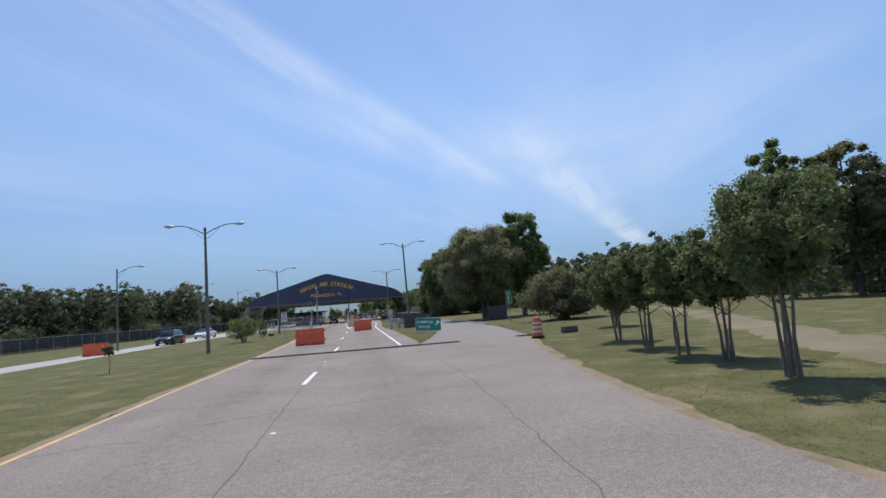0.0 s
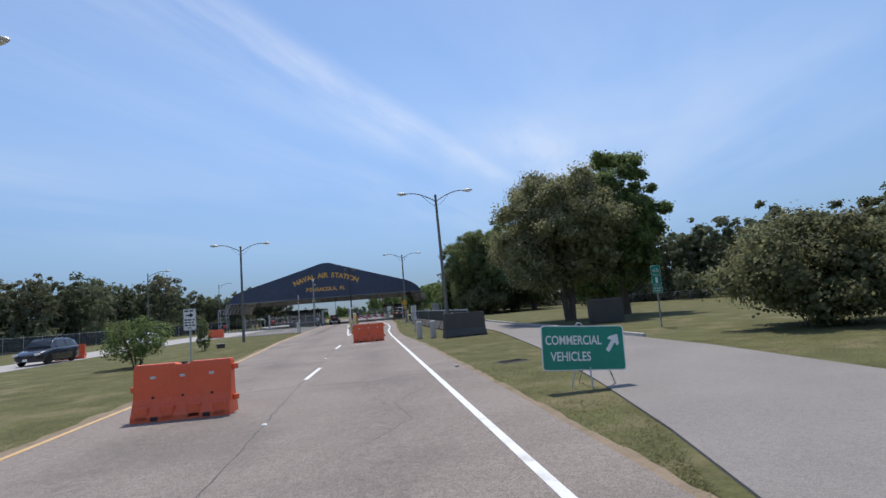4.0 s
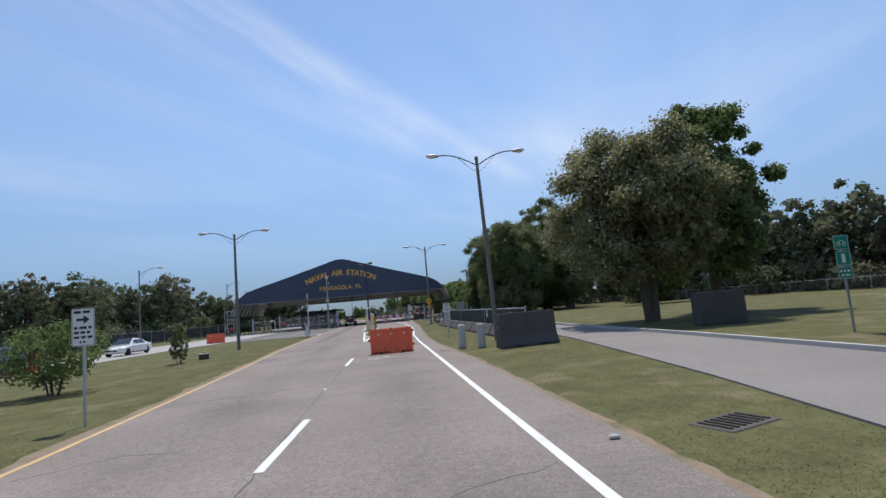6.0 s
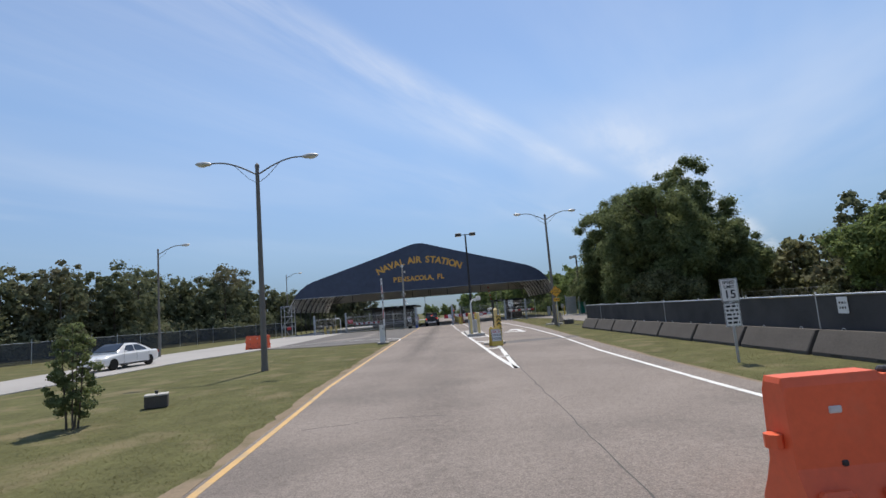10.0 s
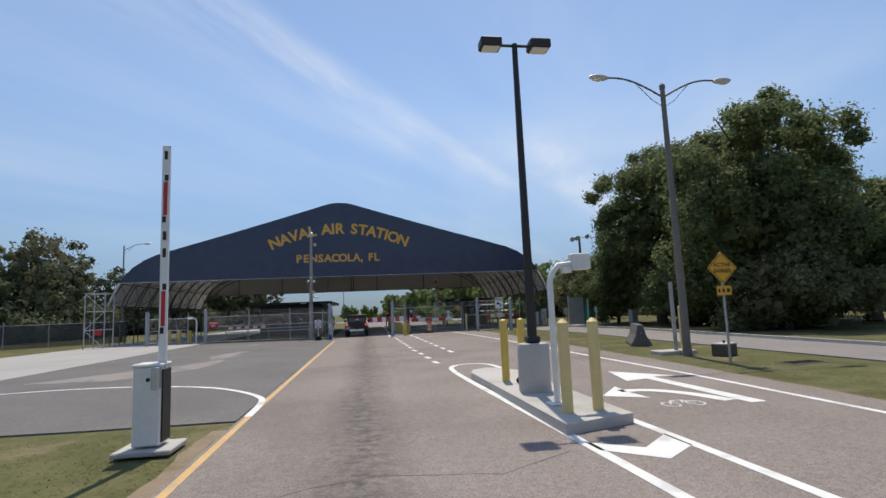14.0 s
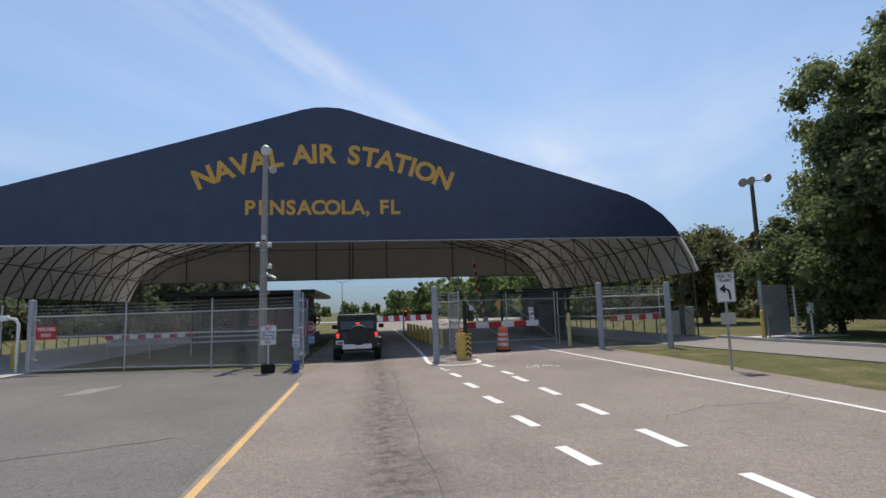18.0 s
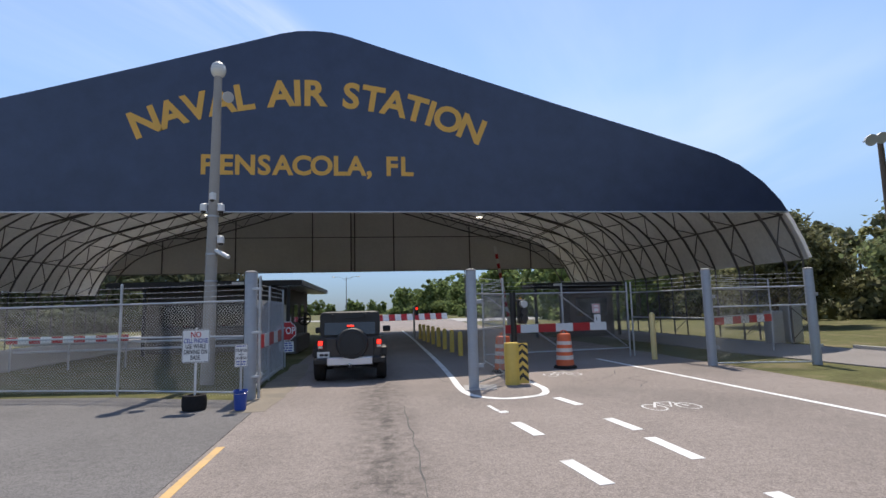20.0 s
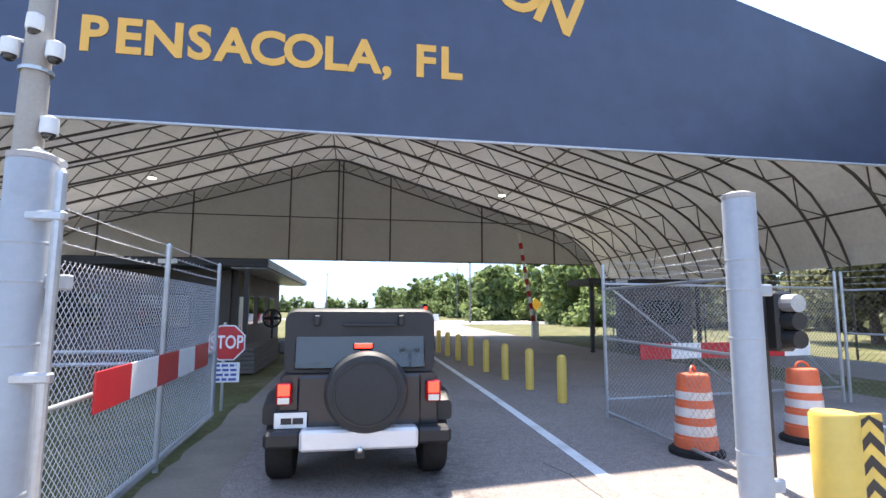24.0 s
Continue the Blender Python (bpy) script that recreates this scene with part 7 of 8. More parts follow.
part("crossbar", MB().tube([(-0.9, -0.1, 8.0), (0.9, -0.1, 8.25)], 0.03, 6), GALV, fp)
for x, z in ((-0.8, 8.1), (-0.35, 8.2), (0.6, 8.35)):
    part("floodlight", MB().lathe([(0.08, 0), (0.22, 0.25), (0.24, 0.32)], 14, m=Matrix.Translation((x, -0.15, z)) @ pose(0, 0, 0, 115, 0, 15 * x)), LAMPHEAD, fp, "round floodlight", smooth=True)

# ---------------------------------------------------------------- guardhouse under the canopy
gh = thing("guardhouse", (-12.2, 133.0, 0), "low dark guardhouse with a deep flat roof", "guardhouse")
part("roof", MB().box((0, 5.2, 3.06), (8.2, 12.8, 0.26), 0.03), ROOFDARK, gh, "dark flat roof slab")
part("fascia_trim", MB().box((0, -1.215, 3.06), (8.25, 0.03, 0.12)), BRONZE, gh)
# lane-side edge coloured paler than the roof for the light falling on it
part("fascia_trim", MB().box((4.118, 5.2, 3.06), (0.03, 12.8, 0.24), 0.004), GREYPAINT, gh, "grey metal roof edge, with the light on it put into the colour")
part("soffit", MB().box((3.55, 5.2, 2.915), (1.0, 12.6, 0.02)), GALV, gh, "pale soffit under the eave")
part("wall", MB().box((0.0, 0.2, 1.46), (5.6, 0.2, 2.92)), WALLDARK, gh, "dark brown wall")
part("wall", MB().box((2.9, 5.0, 1.46), (0.2, 9.4, 2.92)), WALLDARK, gh, "dark brown wall")
part("wall", MB().box((-2.9, 5.0, 1.46), (0.2, 9.4, 2.92)), WALLDARK, gh, "dark brown wall")
part("wall", MB().box((0.0, 9.8, 1.46), (5.6, 0.2, 2.92)), WALLDARK, gh, "dark brown wall")
for y in (2.2, 4.6, 7.2):
    w = part("window", MB().box((3.005, y, 1.65), (0.03, 1.5, 1.1), 0.008), BRONZE, gh, "dark framed window")
    part("pane", MB().box((3.022, y, 1.65), (0.012, 1.36, 0.96)), GLASS, w)
for x in (-1.6, 0.9):
    w = part("window", MB().box((x, 0.09, 1.65), (1.6, 0.03, 1.1), 0.008), BRONZE, gh, "dark framed window")
    part("pane", MB().box((x, 0.072, 1.65), (1.46, 0.012, 0.96)), GLASS, w)
d = part("door", MB().box((3.01, 0.9, 1.05), (0.04, 0.9, 2.1), 0.008), GALV, gh, "grey steel door")
part("door_handle", MB().tube([(3.06, 0.6, 1.0), (3.06, 0.6, 1.14)], 0.012, 6), CHROME, d)
part("number_bars", MB().box((1.35, -1.235, 3.07), (0.52, 0.008, 0.13)), SIGNWHITE, gh, "pale bars where a number stands")
for x in (-2.6, 3.5):
    part("column", MB().box((x, -0.95, 1.46), (0.14, 0.14, 2.92), 0.01), BRONZE, gh)
stp = thing("block_wall", (-8.35, 131.0, 0), "low stacked timber wall beside the guardhouse", "retaining wall")
for k in range(6):
    part("timber", MB().box((0.0, 1.6, 0.06 + 0.115 * k), (0.5, 4.4, 0.11), 0.015), WALLDARK, stp)
fan = thing("pedestal_fan", (-8.38, 135.0, 0.0), "round black drum fan on a pole beside the guardhouse", "fan")
part("pole", MB().tube([(0, 0.12, 0), (0, 0.12, 1.1)], 0.03, 8), BLACK, fan)
part("foot", MB().lathe([(0.26, 0.0), (0.26, 0.03), (0.06, 0.05)], 16), BLACK, fan)
hoop = Matrix.Translation((0, 0, 1.38)) @ pose(0, 0, 0, 90, 0, 0)
part("drum", MB().tube([(0.30 * math.cos(q), 0.30 * math.sin(q), 0) for q in np.linspace(0, 2 * math.pi, 29)], 0.035, 8, cap=False, m=hoop), BLACK, fan, smooth=True)
grille = MB()
for r in (0.09, 0.16, 0.23):
    grille.tube([(r * math.cos(q), r * math.sin(q), 0.04) for q in np.linspace(0, 2 * math.pi, 21)], 0.005, 4, cap=False, m=hoop)
for k in range(12):
    q = 2 * math.pi * k / 12
    grille.tube([(0.04 * math.cos(q), 0.04 * math.sin(q), 0.05), (0.29 * math.cos(q), 0.29 * math.sin(q), 0.03)], 0.004, 4, m=hoop)
part("grille", grille, BLACK, fan, kind="stuff")
part("hub", MB().lathe([(0.07, -0.05), (0.07, 0.04), (0.03, 0.06)], 14, m=hoop), BLACK, fan)
for k in range(4):
    part("blade", MB().box((0.15, 0, 0), (0.22, 0.12, 0.008), 0.003, m=hoop @ pose(0, 0, 0, 0, 0, 90 * k) @ pose(0, 0, 0, 22, 0, 0)), BRONZE, fan)
# booth in the other lanes
rb = thing("lane_booth", (6.4, 139.0, 0), "dark booth with a flat roof between the lanes", "booth")
part("roof", MB().box((0, -2.5, 2.85), (5.2, 2.2, 0.26), 0.03), ROOFDARK, rb)
part("wall", MB().box((0.9, -2.3, 1.36), (2.6, 1.6, 2.72), 0.02), WALLDARK, rb)
part("window", MB().box((0.9, -3.12, 1.6), (1.8, 0.04, 1.0), 0.008), GLASS, rb, "dark window")
part("number_bars", MB().box((-1.2, -3.61, 2.87), (0.5, 0.01, 0.13)), SIGNWHITE, rb, "pale bars where a number stands")
for x in (-2.4, 2.4):
    part("column", MB().box((x, -3.3, 1.36), (0.14, 0.14, 2.72), 0.01), BRONZE, rb)

# striped arm raised inside, signal, amber sign, far barriers
ar = thing("barrier_gate", pose(4.9, 145.4, 0, 0, 0, 0), "striped red and white barrier arm raised inside the gate", "barrier gate")
part("cabinet", MB().box((0.15, 0, 0.5), (0.36, 0.36, 1.0), 0.02), WPAINT, ar)
am = part("arm", MB().box((0, 0, 3.05), (0.20, 0.06, 5.5), 0.006), SIGNWHITE, ar); am.matrix_basis = Matrix.Translation((0.1, -0.1, 0.5)) @ pose(0, 0, 0, 0, -9, 0)
for k in range(7):
    part("stripe", MB().box((0, 0, 0.7 + 0.72 * k), (0.206, 0.066, 0.36)), SIGNRED, am)
asg = small_sign(8.8, 155.5, "amber diamond warning sign beyond the gate", 2.5, base=0.0)
part("panel", MB().prism([(0, 0.5), (0.5, 0), (0, -0.5), (-0.5, 0)], -0.003, 0.003, m=Matrix.Translation((0, 0, 2.1)) @ pose(0, 0, 0, 90, 0, 0)), SIGNORANGE, asg, "amber diamond panel")
rl = thing("traffic_signal", (-2.35, 139.6, 0), "black signal showing a red light on a grey post", "traffic signal")
part("post", MB().tube([(-0.12, 0, 0), (-0.12, 0, 1.9)], 0.06, 10), GALV, rl)
part("housing", MB().box((0.05, 0, 1.65), (0.2, 0.18, 0.6), 0.02), BLACK, rl)
part("red_lens", MB().lathe([(0.075, 0), (0.07, 0.02), (0.02, 0.03)], 12, m=Matrix.Translation((0.05, -0.09, 1.75)) @ pose(0, 0, 0, 90, 0, 0)), BRAKE, rl, "lit red lens")
fb = jersey_mesh(0.92, 0.95, "far_block")
for k in range(12):
    o = new("plastic_barrier", fb if k % 2 else fb.copy())
    if k % 2 == 0:
        o.data.materials[0] = SIGNRED
    else:
        o.data.materials[0] = SIGNWHITE
    o.matrix_basis = pose(-4.1 + 0.93 * k, 187 + 0.3 * k, 0.0, 0, 0, 18)
    tagged(o, "red plastic barrier block in a far row" if k % 2 == 0 else "white plastic barrier block in a far row", "barrier", "far barrier row")
street_lamp(-11.2, 230, 9.2, sides=(-1, 1), r=0.11, reach=2.6)
for x, y, h in ((8.5, 178, 8.5), (12.5, 206, 9.0)):
    t = thing("utility_pole", (x, y, -0.03), "plain grey utility pole beyond the gate", "utility pole")
    part("pole", MB().tube([(0, 0, 0), (0, 0, h)], [0.12, 0.08], 8), POLE, t)
    part("bracket", MB().tube([(0, 0, h - 0.3), (-1.4, 0, h + 0.1)], 0.03, 6), POLE, t)
strip("road_cross", [(170, -60), (215, -60)], [(170, -7.7), (215, -6)], 196, 206, CONC_ROAD, "pale cross road beyond the gate", "road", z=0.004)

strip("road_branch", [(172, 5.9), (196, 7.0)], [(172, 34), (196, 42)], 173, 192, CONC_ROAD, "pale concrete branch road beyond the gate", "road", z=0.006)

# turnstile enclosure by the side road
ts = thing("turnstile", (13.6, 122.6, 0), "full-height pedestrian turnstile with a steel screen", "turnstile")
part("pad", MB().box((0.8, 0, 0.02), (4.2, 1.6, 0.06), 0.01), CONCRETE, ts)
part("screen", MB().box((-0.1, -0.1, 1.25), (1.3, 0.05, 2.3), 0.01), GALV, ts, "grey sheet screen")
part("post", MB().tube([(-0.8, -0.1, 0), (-0.8, -0.1, 2.6)], 0.09, 12), GREYPAINT, ts)
for k in range(12):
    part("bar", MB().tube([(0.75, 0, 0.25 + 0.17 * k), (1.25, 0.0, 0.25 + 0.17 * k)], 0.018, 6), ALU, ts)
part("rotor", MB().tube([(1.0, 0, 0.05), (1.0, 0, 2.35)], 0.05, 8), ALU, ts)
part("reader", MB().box((1.7, -0.1, 1.3), (0.24, 0.2, 0.5), 0.02), WPAINT, ts, "white card reader")
part("reader_post", MB().tube([(1.7, -0.1, 0), (1.7, -0.1, 1.1)], 0.05, 8), WPAINT, ts)
bollard(12.35, 122.0, 0.0, 1.3, 0.08, YPAINT, "yellow bollard beside the turnstile", "turnstile bollards", False)
for x, y, w, h, mm in ((11.3, 127.2, 0.5, 1.3, GALV), (12.1, 127.2, 0.6, 1.5, GALV), (16.6, 118.5, 0.5, 1.2, GALV), (15.4, 124.6, 0.9, 1.7, SIGNGREEN)):
    t = thing("utility_cabinet", (x, y, 0), "metal utility cabinet beside the side road", "utility cabinet", "utility cabinets")
    part("body", MB().box((0, 0, h / 2), (w, 0.5, h), 0.02), mm, t)
    part("door", MB().box((0, -0.255, h / 2), (w * 0.86, 0.015, h * 0.88), 0.004), mm, t)

# ---------------------------------------------------------------- perimeter fences
def long_fence(name, path, H, label, dark=True, step=3.0):
    t = thing(name, (0, 0, 0), label, "fence")
    for a, b in zip(path, path[1:]):
        A, B = Vector((*a, 0)), Vector((*b, 0))
        L = (B - A).length
        m = Matrix.Translation(A) @ Matrix.Rotation(math.atan2(B.y - A.y, B.x - A.x), 4, 'Z')
        if dark:
            o = part("windscreen", MB().box((L / 2, 0, H / 2), (L, 0.02, H - 0.1)), SCREEN, t, "dark mesh windscreen"); o.matrix_basis = m
        else:
            o = part("link_mesh", link_wires(L, H - 0.1, 0.02, 0.16, 0.004), WIRE, t, kind="stuff"); o.matrix_basis = m
        o = part("rail", MB().tube([(0, 0, H), (L, 0, H)], 0.022, 6), GALV, t); o.matrix_basis = m
        n = max(1, int(L / step))
        for k in range(n):
            o = part("post", MB().tube([(L * k / n, 0, 0), (L * k / n, 0, H + 0.3)], 0.03, 6), GALV, t); o.matrix_basis = m
    return t
long_fence("perimeter_fence", [(-56, -20), (-52, 30), (-47, 70), (-42, 100), (-36, 124), (-27, 132)], 2.0, "dark screened perimeter fence before the woods")
long_fence("field_fence", [(34, -10), (44, 30), (52, 62), (46, 92), (33, 116), (20, 128)], 1.2, "low wire fence at the edge of the field", False, 4.0)

# ---------------------------------------------------------------- vehicles
def wheel(parent, x, y, r, w, rimmat=ALU, name="wheel"):
    m = Matrix.Translation((x, y, r)) @ pose(0, 0, 0, 0, 90, 0)
    wn_ = part(name, MB().lathe([(r * 0.62, -w / 2), (r * 0.93, -w / 2), (r, -w * 0.36), (r, w * 0.36), (r * 0.93, w / 2), (r * 0.62, w / 2)], 24, m=m), RUBBER, parent, "black tyre", smooth=True)
    part("rim", MB().lathe([(r * 0.15, -w * 0.46), (r * 0.58, -w * 0.42), (r * 0.64, -w * 0.47), (r * 0.64, w * 0.47), (r * 0.58, w * 0.42), (r * 0.15, w * 0.46)], 20, m=m), rimmat, wn_, smooth=True)
    return wn_

def loft(mb, sections):
    """Skin across closed outlines with equal point counts."""
    n = len(sections[0])
    vs = [p for s in sections for p in s]
    fs = []
    for i in range(len(sections) - 1):
        for j in range(n):
            a, b = i * n + j, i * n + (j + 1) % n
            fs.append((a, b, b + n, a + n))
    fs.append(tuple(range(n))[::-1]); fs.append(tuple(range((len(sections) - 1) * n, len(sections) * n)))
    return mb.add(vs, fs)

def rbox(x0, x1, z0, z1, y, r):
    pts = []
    for cx, cz, a0 in ((x1 - r, z1 - r, 0), (x0 + r, z1 - r, 90), (x0 + r, z0 + r, 180), (x1 - r, z0 + r, 270)):
        for k in range(4):
            a = radians(a0 + 30 * k)
            pts.append((cx + r * math.cos(a), y, cz + r * math.sin(a)))
    return pts

jp = thing("off_road_car", Matrix.Translation((-5.48, 121.05, 0)) @ Matrix.Diagonal((0.98, 1, 0.945, 1)), "black boxy off-road car seen from behind, brake lamps lit", "car")
tub = part("body", loft(MB(), [rbox(-0.77, 0.77, 0.55, 1.16, 0.0, 0.06), rbox(-0.79, 0.79, 0.52, 1.18, 0.04, 0.07), rbox(-0.79, 0.79, 0.50, 1.18, 2.6, 0.07), rbox(-0.72, 0.72, 0.55, 1.12, 3.6, 0.08), rbox(-0.66, 0.66, 0.6, 1.06, 3.95, 0.08)]), JEEPPAINT, jp, "black painted body", smooth=True)
part("hard_top", loft(MB(), [rbox(-0.75, 0.75, 1.16, 1.80, 0.03, 0.10), rbox(-0.755, 0.755, 1.16, 1.83, 0.08, 0.11), rbox(-0.74, 0.74, 1.16, 1.84, 1.2, 0.12), rbox(-0.71, 0.71, 1.16, 1.80, 2.15, 0.12), rbox(-0.70, 0.70, 1.12, 1.20, 2.55, 0.03)]), JEEPTOP, jp, "black hard top", smooth=True)
part("tailgate", MB().box((0, -0.005, 0.86), (1.22, 0.05, 0.58), 0.03), JEEPPAINT, tub)
rw = part("rear_window", MB().box((0.0, 0.0, 0.0), (1.30, 0.03, 0.50), 0.03, m=Matrix.Translation((0.0, 0.035, 1.46)) @ pose(0, 0, 0, -7, 0, 0)), GLASS, jp, "dark rear window")
part("wiper", MB().box((0.08, -0.005, 1.66), (0.52, 0.02, 0.025), 0.006), BLACK, rw)
for x in (-0.44, 0.40):
    part("glass_hinge", MB().box((x, 0.0, 1.71), (0.06, 0.04, 0.11), 0.01), BLACK, rw)
for s in (-1, 1):
    part("side_window", MB().box((s * 0.757, 0.62, 1.48), (0.012, 0.85, 0.40), 0.004), GLASS, jp, "dark side window")
    part("side_window", MB().box((s * 0.742, 1.65, 1.46), (0.012, 0.75, 0.40), 0.004), GLASS, jp, "dark side window")
    la = part("tail_lamp", MB().box((s * 0.73, -0.035, 0.98), (0.15, 0.07, 0.22), 0.02), REDLENS, jp, "tail lamp in a black bezel")
    part("lit_lens", MB().box((s * 0.73, -0.073, 1.02), (0.11, 0.012, 0.11), 0.004), BRAKE, la, "lit brake lens")
    part("clear_lens", MB().box((s * 0.73, -0.073, 0.915), (0.11, 0.012, 0.06), 0.004), LENS, la)
    part("flare", loft(MB(), [rbox(min(s * 0.74, s * 0.94), max(s * 0.74, s * 0.94), 0.66, 0.86, 0.06, 0.04), rbox(min(s * 0.74, s * 0.94), max(s * 0.74, s * 0.94), 0.80, 0.95, 0.3, 0.04), rbox(min(s * 0.74, s * 0.94), max(s * 0.74, s * 0.94), 0.80, 0.95, 0.75, 0.04), rbox(min(s * 0.74, s * 0.94), max(s * 0.74, s * 0.94), 0.58, 0.74, 1.05, 0.04)]), BLACK, jp, "black wheel flare", smooth=True)
    wheel(jp, s * 0.79, 0.55, 0.40, 0.26); wheel(jp, s * 0.79, 3.1, 0.40, 0.26)
    mr = part("mirror", MB().box((s * 0.98, 2.1, 1.28), (0.22, 0.10, 0.18), 0.03), BLACK, jp, "door mirror")
    part("bumper_end", MB().box((s * 0.72, -0.10, 0.56), (0.34, 0.2, 0.16), 0.03), BLACK, jp, "black bumper end")
part("bumper", MB().box((0, -0.12, 0.55), (1.12, 0.20, 0.20), 0.025), SILVER, jp, "silver centre bumper")
part("hitch", MB().box((0, -0.18, 0.42), (0.10, 0.16, 0.08), 0.01), BLACK, jp)
part("hitch_ball", MB().add(*ellipsoid(0.03, 0.03, 0.035, 10, 6), Matrix.Translation((0, -0.27, 0.47))), CHROME, jp, smooth=True)
part("underbody", MB().box((0, 1.9, 0.45), (1.2, 3.2, 0.2), 0.05), BLACK, jp)
part("axle", MB().tube([(-0.7, 0.55, 0.40), (0.7, 0.55, 0.40)], 0.06, 8), BLACK, jp)
ms = Matrix.Translation((0.06, -0.13, 1.00)) @ pose(0, 0, 0, 90, 0, 0)
sp = part("spare_wheel", MB().lathe([(0.1, -0.10), (0.36, -0.12), (0.40, -0.08), (0.41, 0.0), (0.40, 0.08), (0.37, 0.115), (0.30, 0.125), (0.15, 0.13), (0.02, 0.132)], 32, m=ms), JEEPTOP, jp, "black covered spare wheel", smooth=True)
part("cover_ring", MB().tube([(0.31 * math.cos(a), 0.31 * math.sin(a), 0.124) for a in np.linspace(0, 2 * math.pi, 33)], 0.012, 6, cap=False, m=ms), JEEPPAINT, sp, smooth=True)
part("spare_mount", MB().box((0.06, -0.04, 1.0), (0.3, 0.10, 0.3), 0.02), BLACK, jp)
bl = part("brake_lamp", MB().box((0.02, -0.09, 1.455), (0.20, 0.05, 0.065), 0.01), BLACK, jp, "third brake lamp on a stalk")
part("lit_lens", MB().box((0.02, -0.118, 1.455), (0.17, 0.01, 0.045), 0.003), BRAKE, bl, "lit brake lens")
part("lamp_stalk", MB().box((0.02, -0.06, 1.3), (0.06, 0.04, 0.3), 0.01), BLACK, jp)
np_ = part("number_plate", MB().box((-0.66, -0.05, 0.72), (0.305, 0.012, 0.152), 0.004), SIGNWHITE, jp, "white number plate")
part("plate_bars", MB().box((-0.70, -0.058, 0.715), (0.10, 0.004, 0.06)).box((-0.59, -0.058, 0.715), (0.10, 0.004, 0.06)), SIGNBLACK, np_, "plain bars")
part("plate_holder", MB().box((-0.66, -0.03, 0.72), (0.33, 0.03, 0.18), 0.008), BLACK, jp)

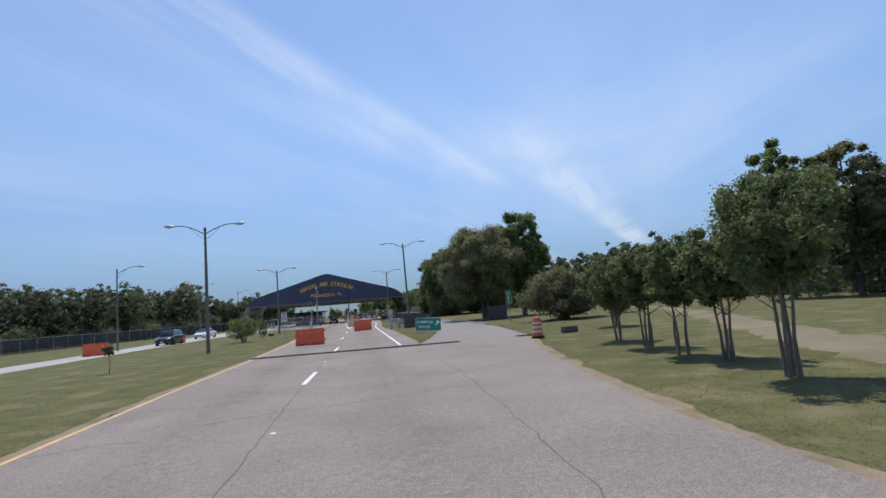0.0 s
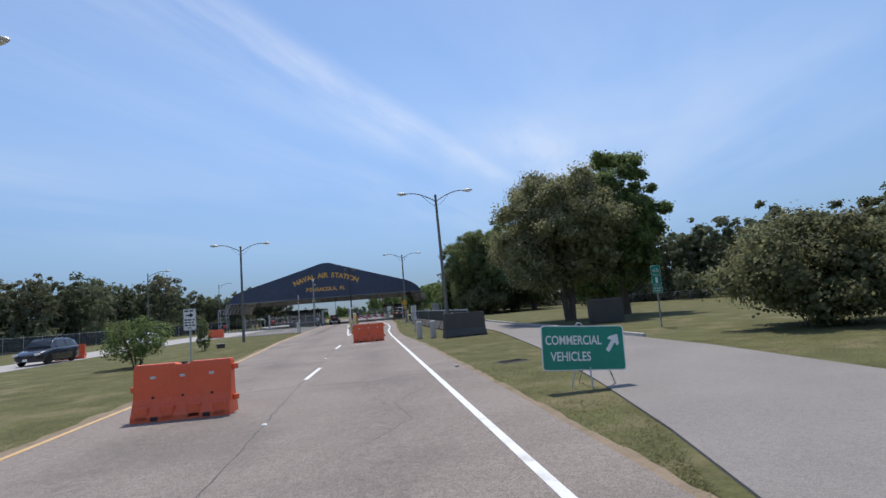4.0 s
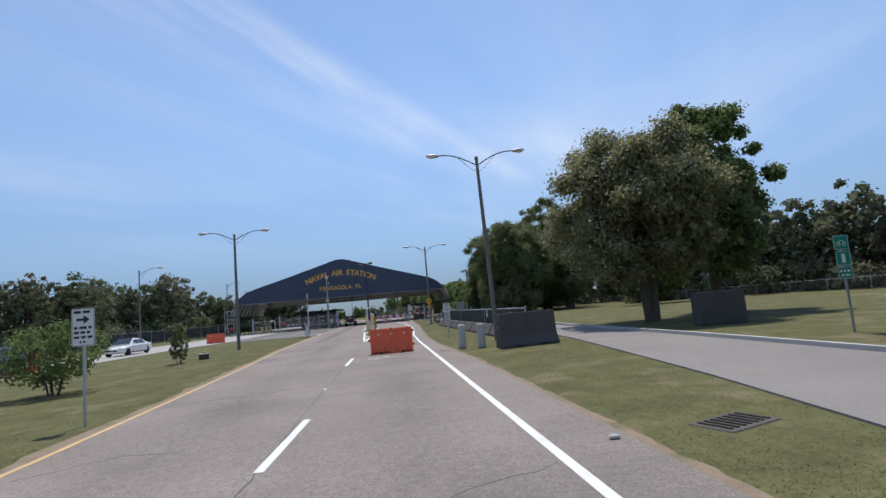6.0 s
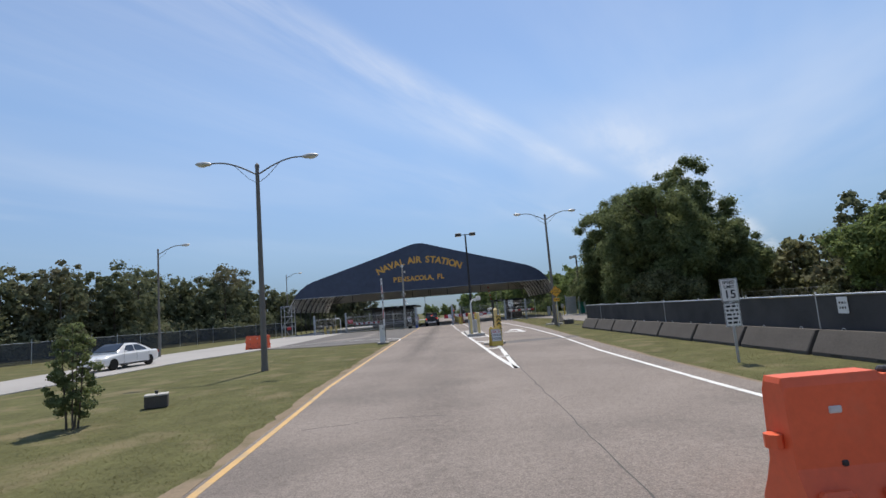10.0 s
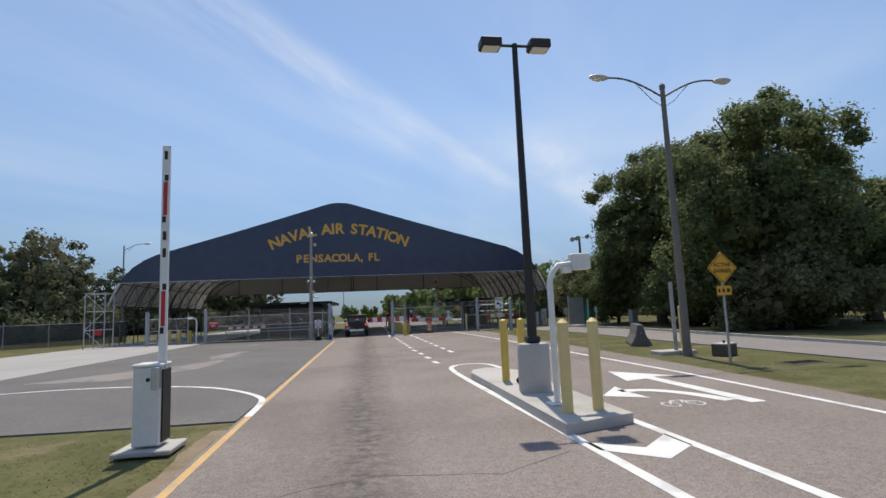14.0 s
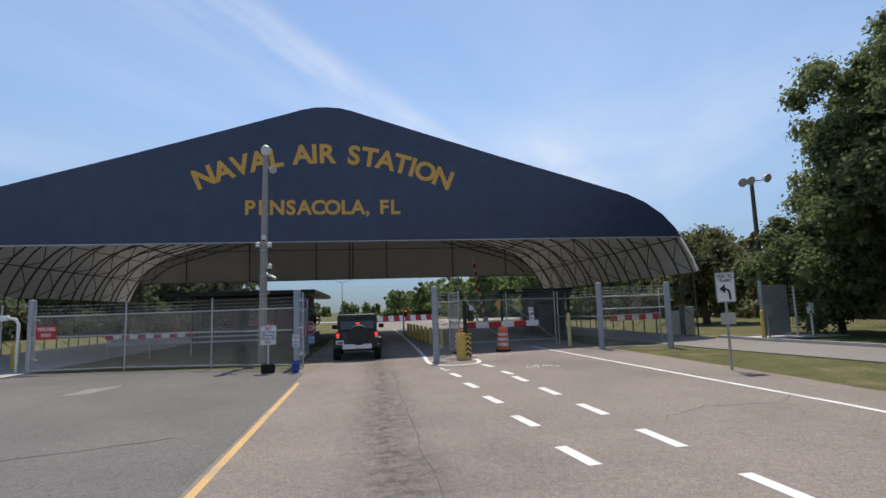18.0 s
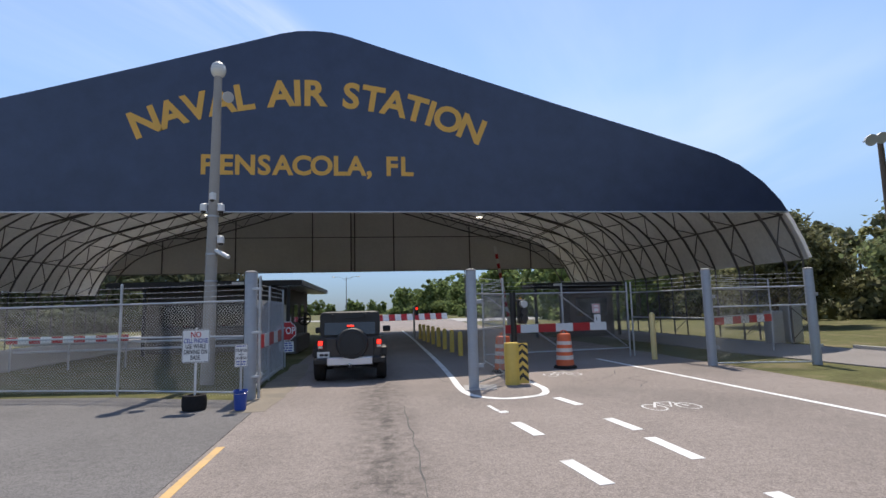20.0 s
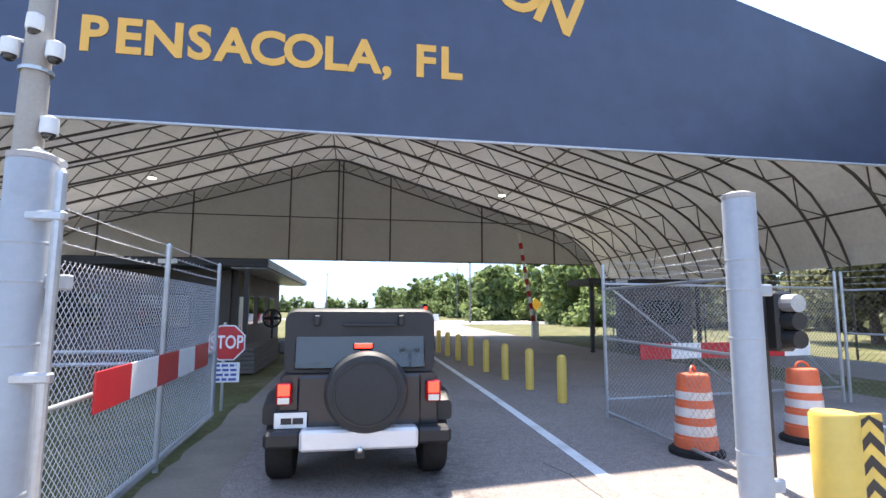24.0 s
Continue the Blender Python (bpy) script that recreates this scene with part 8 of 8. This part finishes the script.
def saloon(x, y, turn, paint, label, tall=0.0, length=4.9, name="car"):
    """A car heading along -y in its own frame: sections along its length."""
    t = thing(name, pose(x, y, 0, 0, 0, turn), label, "car", "passing cars")
    h = length / 2
    belt, roof = 0.92 + tall * 0.6, 1.44 + tall
    body = part("body", loft(MB(), [rbox(-0.58, 0.58, 0.35, 0.60 + tall * 0.4, -h, 0.11), rbox(-0.82, 0.82, 0.26, 0.72 + tall * 0.45, -h + 0.22, 0.16), rbox(-0.88, 0.88, 0.22, 0.82 + tall * 0.5, -h + 0.7, 0.16), rbox(-0.90, 0.90, 0.22, belt - 0.02, -h + 1.25, 0.14), rbox(-0.91, 0.91, 0.20, belt, -0.6, 0.11), rbox(-0.91, 0.91, 0.20, belt + 0.02, h - 1.2, 0.11), rbox(-0.88, 0.88, 0.24, belt + 0.02, h - 0.3, 0.12), rbox(-0.76, 0.76, 0.36, belt - 0.12, h, 0.12)]), paint, t, smooth=True)
    back = h - 0.35 if tall else h - 0.85
    front, top0, top1 = -h + 1.30, -0.32, back - (0.45 if tall else 0.85)
    def ring(y, zt, wt):
        return [(-0.81, y, belt - 0.12), (-0.81, y, belt - 0.01), (-wt, y, zt - 0.07), (-wt + 0.05, y, zt - 0.02), (-wt + 0.18, y, zt), (wt - 0.18, y, zt), (wt - 0.05, y, zt - 0.02), (wt, y, zt - 0.07), (0.81, y, belt - 0.01), (0.81, y, belt - 0.12)]
    part("cabin", loft(MB(), [ring(front, belt + 0.075, 0.795), ring(top0 - 0.35, roof - 0.19, 0.685), ring(top0, roof - 0.03, 0.62), ring((top0 + top1) / 2, roof + 0.01, 0.60), ring(top1, roof - 0.03, 0.61), ring(top1 + 0.35, roof - 0.15, 0.665), ring(back + 0.12, belt + 0.08, 0.79)]), paint, t, "painted roof and pillars", smooth=True)
    def pane(name, pts, d):
        vs = [tuple(p) for p in pts] + [tuple(p[q] + d[q] for q in range(3)) for p in pts]
        n = len(pts)
        part(name, MB().add(vs, [tuple(range(n))[::-1], tuple(range(n, 2 * n))] + [(q, (q + 1) % n, n + (q + 1) % n, n + q) for q in range(n)]), GLASS, t, "dark glass")
    pane("windscreen", [(-0.74, front + 0.03, belt + 0.10), (0.74, front + 0.03, belt + 0.10), (0.67, top0 - 0.37, roof - 0.17), (0.58, top0 - 0.02, roof - 0.02), (-0.58, top0 - 0.02, roof - 0.02), (-0.67, top0 - 0.37, roof - 0.17)], (0, -0.03, 0.03))
    pane("rear_window", [(0.72, back + 0.09, belt + 0.11), (-0.72, back + 0.09, belt + 0.11), (-0.62, top1 + 0.36, roof - 0.14), (-0.55, top1 + 0.03, roof - 0.02), (0.55, top1 + 0.03, roof - 0.02), (0.62, top1 + 0.36, roof - 0.14)], (0, 0.03, 0.03))
    def flank(s, y, z):
        return (s * (0.80 - 0.18 * (z - belt) / (roof - 0.10 - belt)), y, z)
    for s in (-1, 1):
        mid = (top0 + top1) / 2 + 0.08
        for outline in ([(front + 0.50, belt + 0.05), (mid - 0.05, belt + 0.05), (mid - 0.07, roof - 0.115), (top0 + 0.06, roof - 0.125)], [(mid + 0.05, belt + 0.05), (back - 0.32, belt + 0.05), (back - 0.36, belt + 0.14), (top1 + 0.02, roof - 0.13), (mid + 0.03, roof - 0.115)]):
            pane("side_window", [flank(s, y, z) for y, z in outline], (s * 0.022, 0, 0.008))
        for y in (front + 0.40, mid, back - 0.25):
            part("door_seam", MB().box((s * 0.908, y, 0.60 + tall * 0.3), (0.012, 0.012, 0.52 + tall * 0.5)), BLACK, t)
        for y in (mid - 0.20, back - 0.45):
            part("door_handle", MB().box((s * 0.918, y, belt - 0.13), (0.03, 0.18, 0.03), 0.01), paint, t)
        part("sill_trim", MB().box((s * 0.905, 0.0, 0.27), (0.03, length - 2.7, 0.09), 0.01), BLACK, t)
        part("headlamp", MB().box((s * 0.66, -h + 0.10, 0.64 + tall * 0.4), (0.30, 0.2, 0.13), 0.03), LENS, t, "clear headlamp")
        part("tail_lamp", MB().box((s * 0.70, h - 0.06, 0.78 + tall * 0.4), (0.22, 0.12, 0.14), 0.02), REDLENS, t, "red tail lamp")
        part("mirror", MB().box((s * 0.98, -0.75, belt + 0.06), (0.18, 0.10, 0.12), 0.03), paint, t)
        for yy in (-h + 0.95, h - 1.0):
            wheel(t, s * 0.80, yy, 0.33 + tall * 0.1, 0.21)
    part("grille", MB().box((0, -h - 0.005, 0.52 + tall * 0.3), (0.9, 0.05, 0.16), 0.01), BLACK, t)
    part("plate", MB().box((0, -h - 0.03, 0.40), (0.30, 0.01, 0.15)), SIGNWHITE, t, "plain pale plate")
    return t
saloon(-22.75, 82.6, -6, CARWHITE, "white saloon car on the outbound road")
saloon(-21.5, 63.6, -2, CARNAVY, "dark blue sport utility car on the outbound road", 0.24, 4.6)

# ---------------------------------------------------------------- mown grass blades beside the lanes
def blades(name, seed, n, where, label):
    rng = np.random.default_rng(seed)
    pts = []
    while sum(len(p) for p in pts) < n:
        pts.append(where(rng, n))
    p = np.concatenate(pts)[:n]
    h = 0.012 + 0.022 * rng.random(n) ** 2
    a = rng.random(n) * 6.283
    w = 0.006 + 0.008 * rng.random(n)
    lean = rng.normal(size=(n, 2)) * 0.06
    v = np.empty((n, 3, 3))
    v[:, 0, 0], v[:, 0, 1], v[:, 0, 2] = p[:, 0] - np.cos(a) * w, p[:, 1] - np.sin(a) * w, -0.05
    v[:, 1, 0], v[:, 1, 1], v[:, 1, 2] = p[:, 0] + np.cos(a) * w, p[:, 1] + np.sin(a) * w, -0.05
    v[:, 2, 0], v[:, 2, 1], v[:, 2, 2] = p[:, 0] + lean[:, 0], p[:, 1] + lean[:, 1], -0.035 + h
    f = np.arange(n * 3).reshape(n, 3)
    t = thing(name, (0, 0, 0), label, "grass", kind="stuff")
    part("blades", cloud_mesh("blades", v.reshape(-1, 3), f, BLADE), BLADE, t, kind="stuff")
def clumpy(rng, x, y):
    k = np.sin(x * 2.1 + np.sin(y * 0.9) * 2) * np.sin(y * 1.7 + np.sin(x * 1.3) * 2) + rng.normal(size=len(x)) * 0.6
    return k > -1.1
def lawn_median(rng, n):
    y = rng.random(n) * 92 - 2
    d = rng.random(n) ** 1.5 * 6.5
    e = np.interp(y, [q[0] for q in YEL], [q[1] for q in YEL]) - 0.3
    x = e - d
    k = clumpy(rng, x, y) & (y < 88.4)
    return np.stack([x[k], y[k]], 1)
def lawn_gore(rng, n):
    y = 26 + rng.random(n) * 92
    a = np.interp(y, [q[0] for q in EDGE_R], [q[1] for q in EDGE_R]) + 0.12
    b = np.interp(y, [q[0] for q in COM_L], [q[1] for q in COM_L]) - 0.05
    x = a + (b - a) * rng.random(n)
    k = clumpy(rng, x, y) & (b > a)
    return np.stack([x[k], y[k]], 1)
def lawn_turn(rng, n):
    y = rng.random(n) * 40
    e = np.interp(y, [q[0] for q in TURN_R] + [38.3], [q[1] for q in TURN_R] + [10.4]) + 0.2
    x = e + rng.random(n) ** 1.3 * 6
    k = clumpy(rng, x, y)
    return np.stack([x[k], y[k]], 1)
blades("grass", 11, 90000, lawn_median, "short mown grass blades on the median")
blades("grass", 12, 70000, lawn_gore, "short mown grass blades between the two roads")
blades("grass", 13, 50000, lawn_turn, "short mown grass blades beside the turn lane")

# pale stone lying by the edge line
single("stone", MB().add(*ellipsoid(0.075, 0.05, 0.03, 9, 6), Matrix.Translation((0, 0, 0.028))), CONCRETE, "pale stone lying on the road by the edge line", "stone", m=Matrix.Translation((2.73, 38.8, 0.0)))
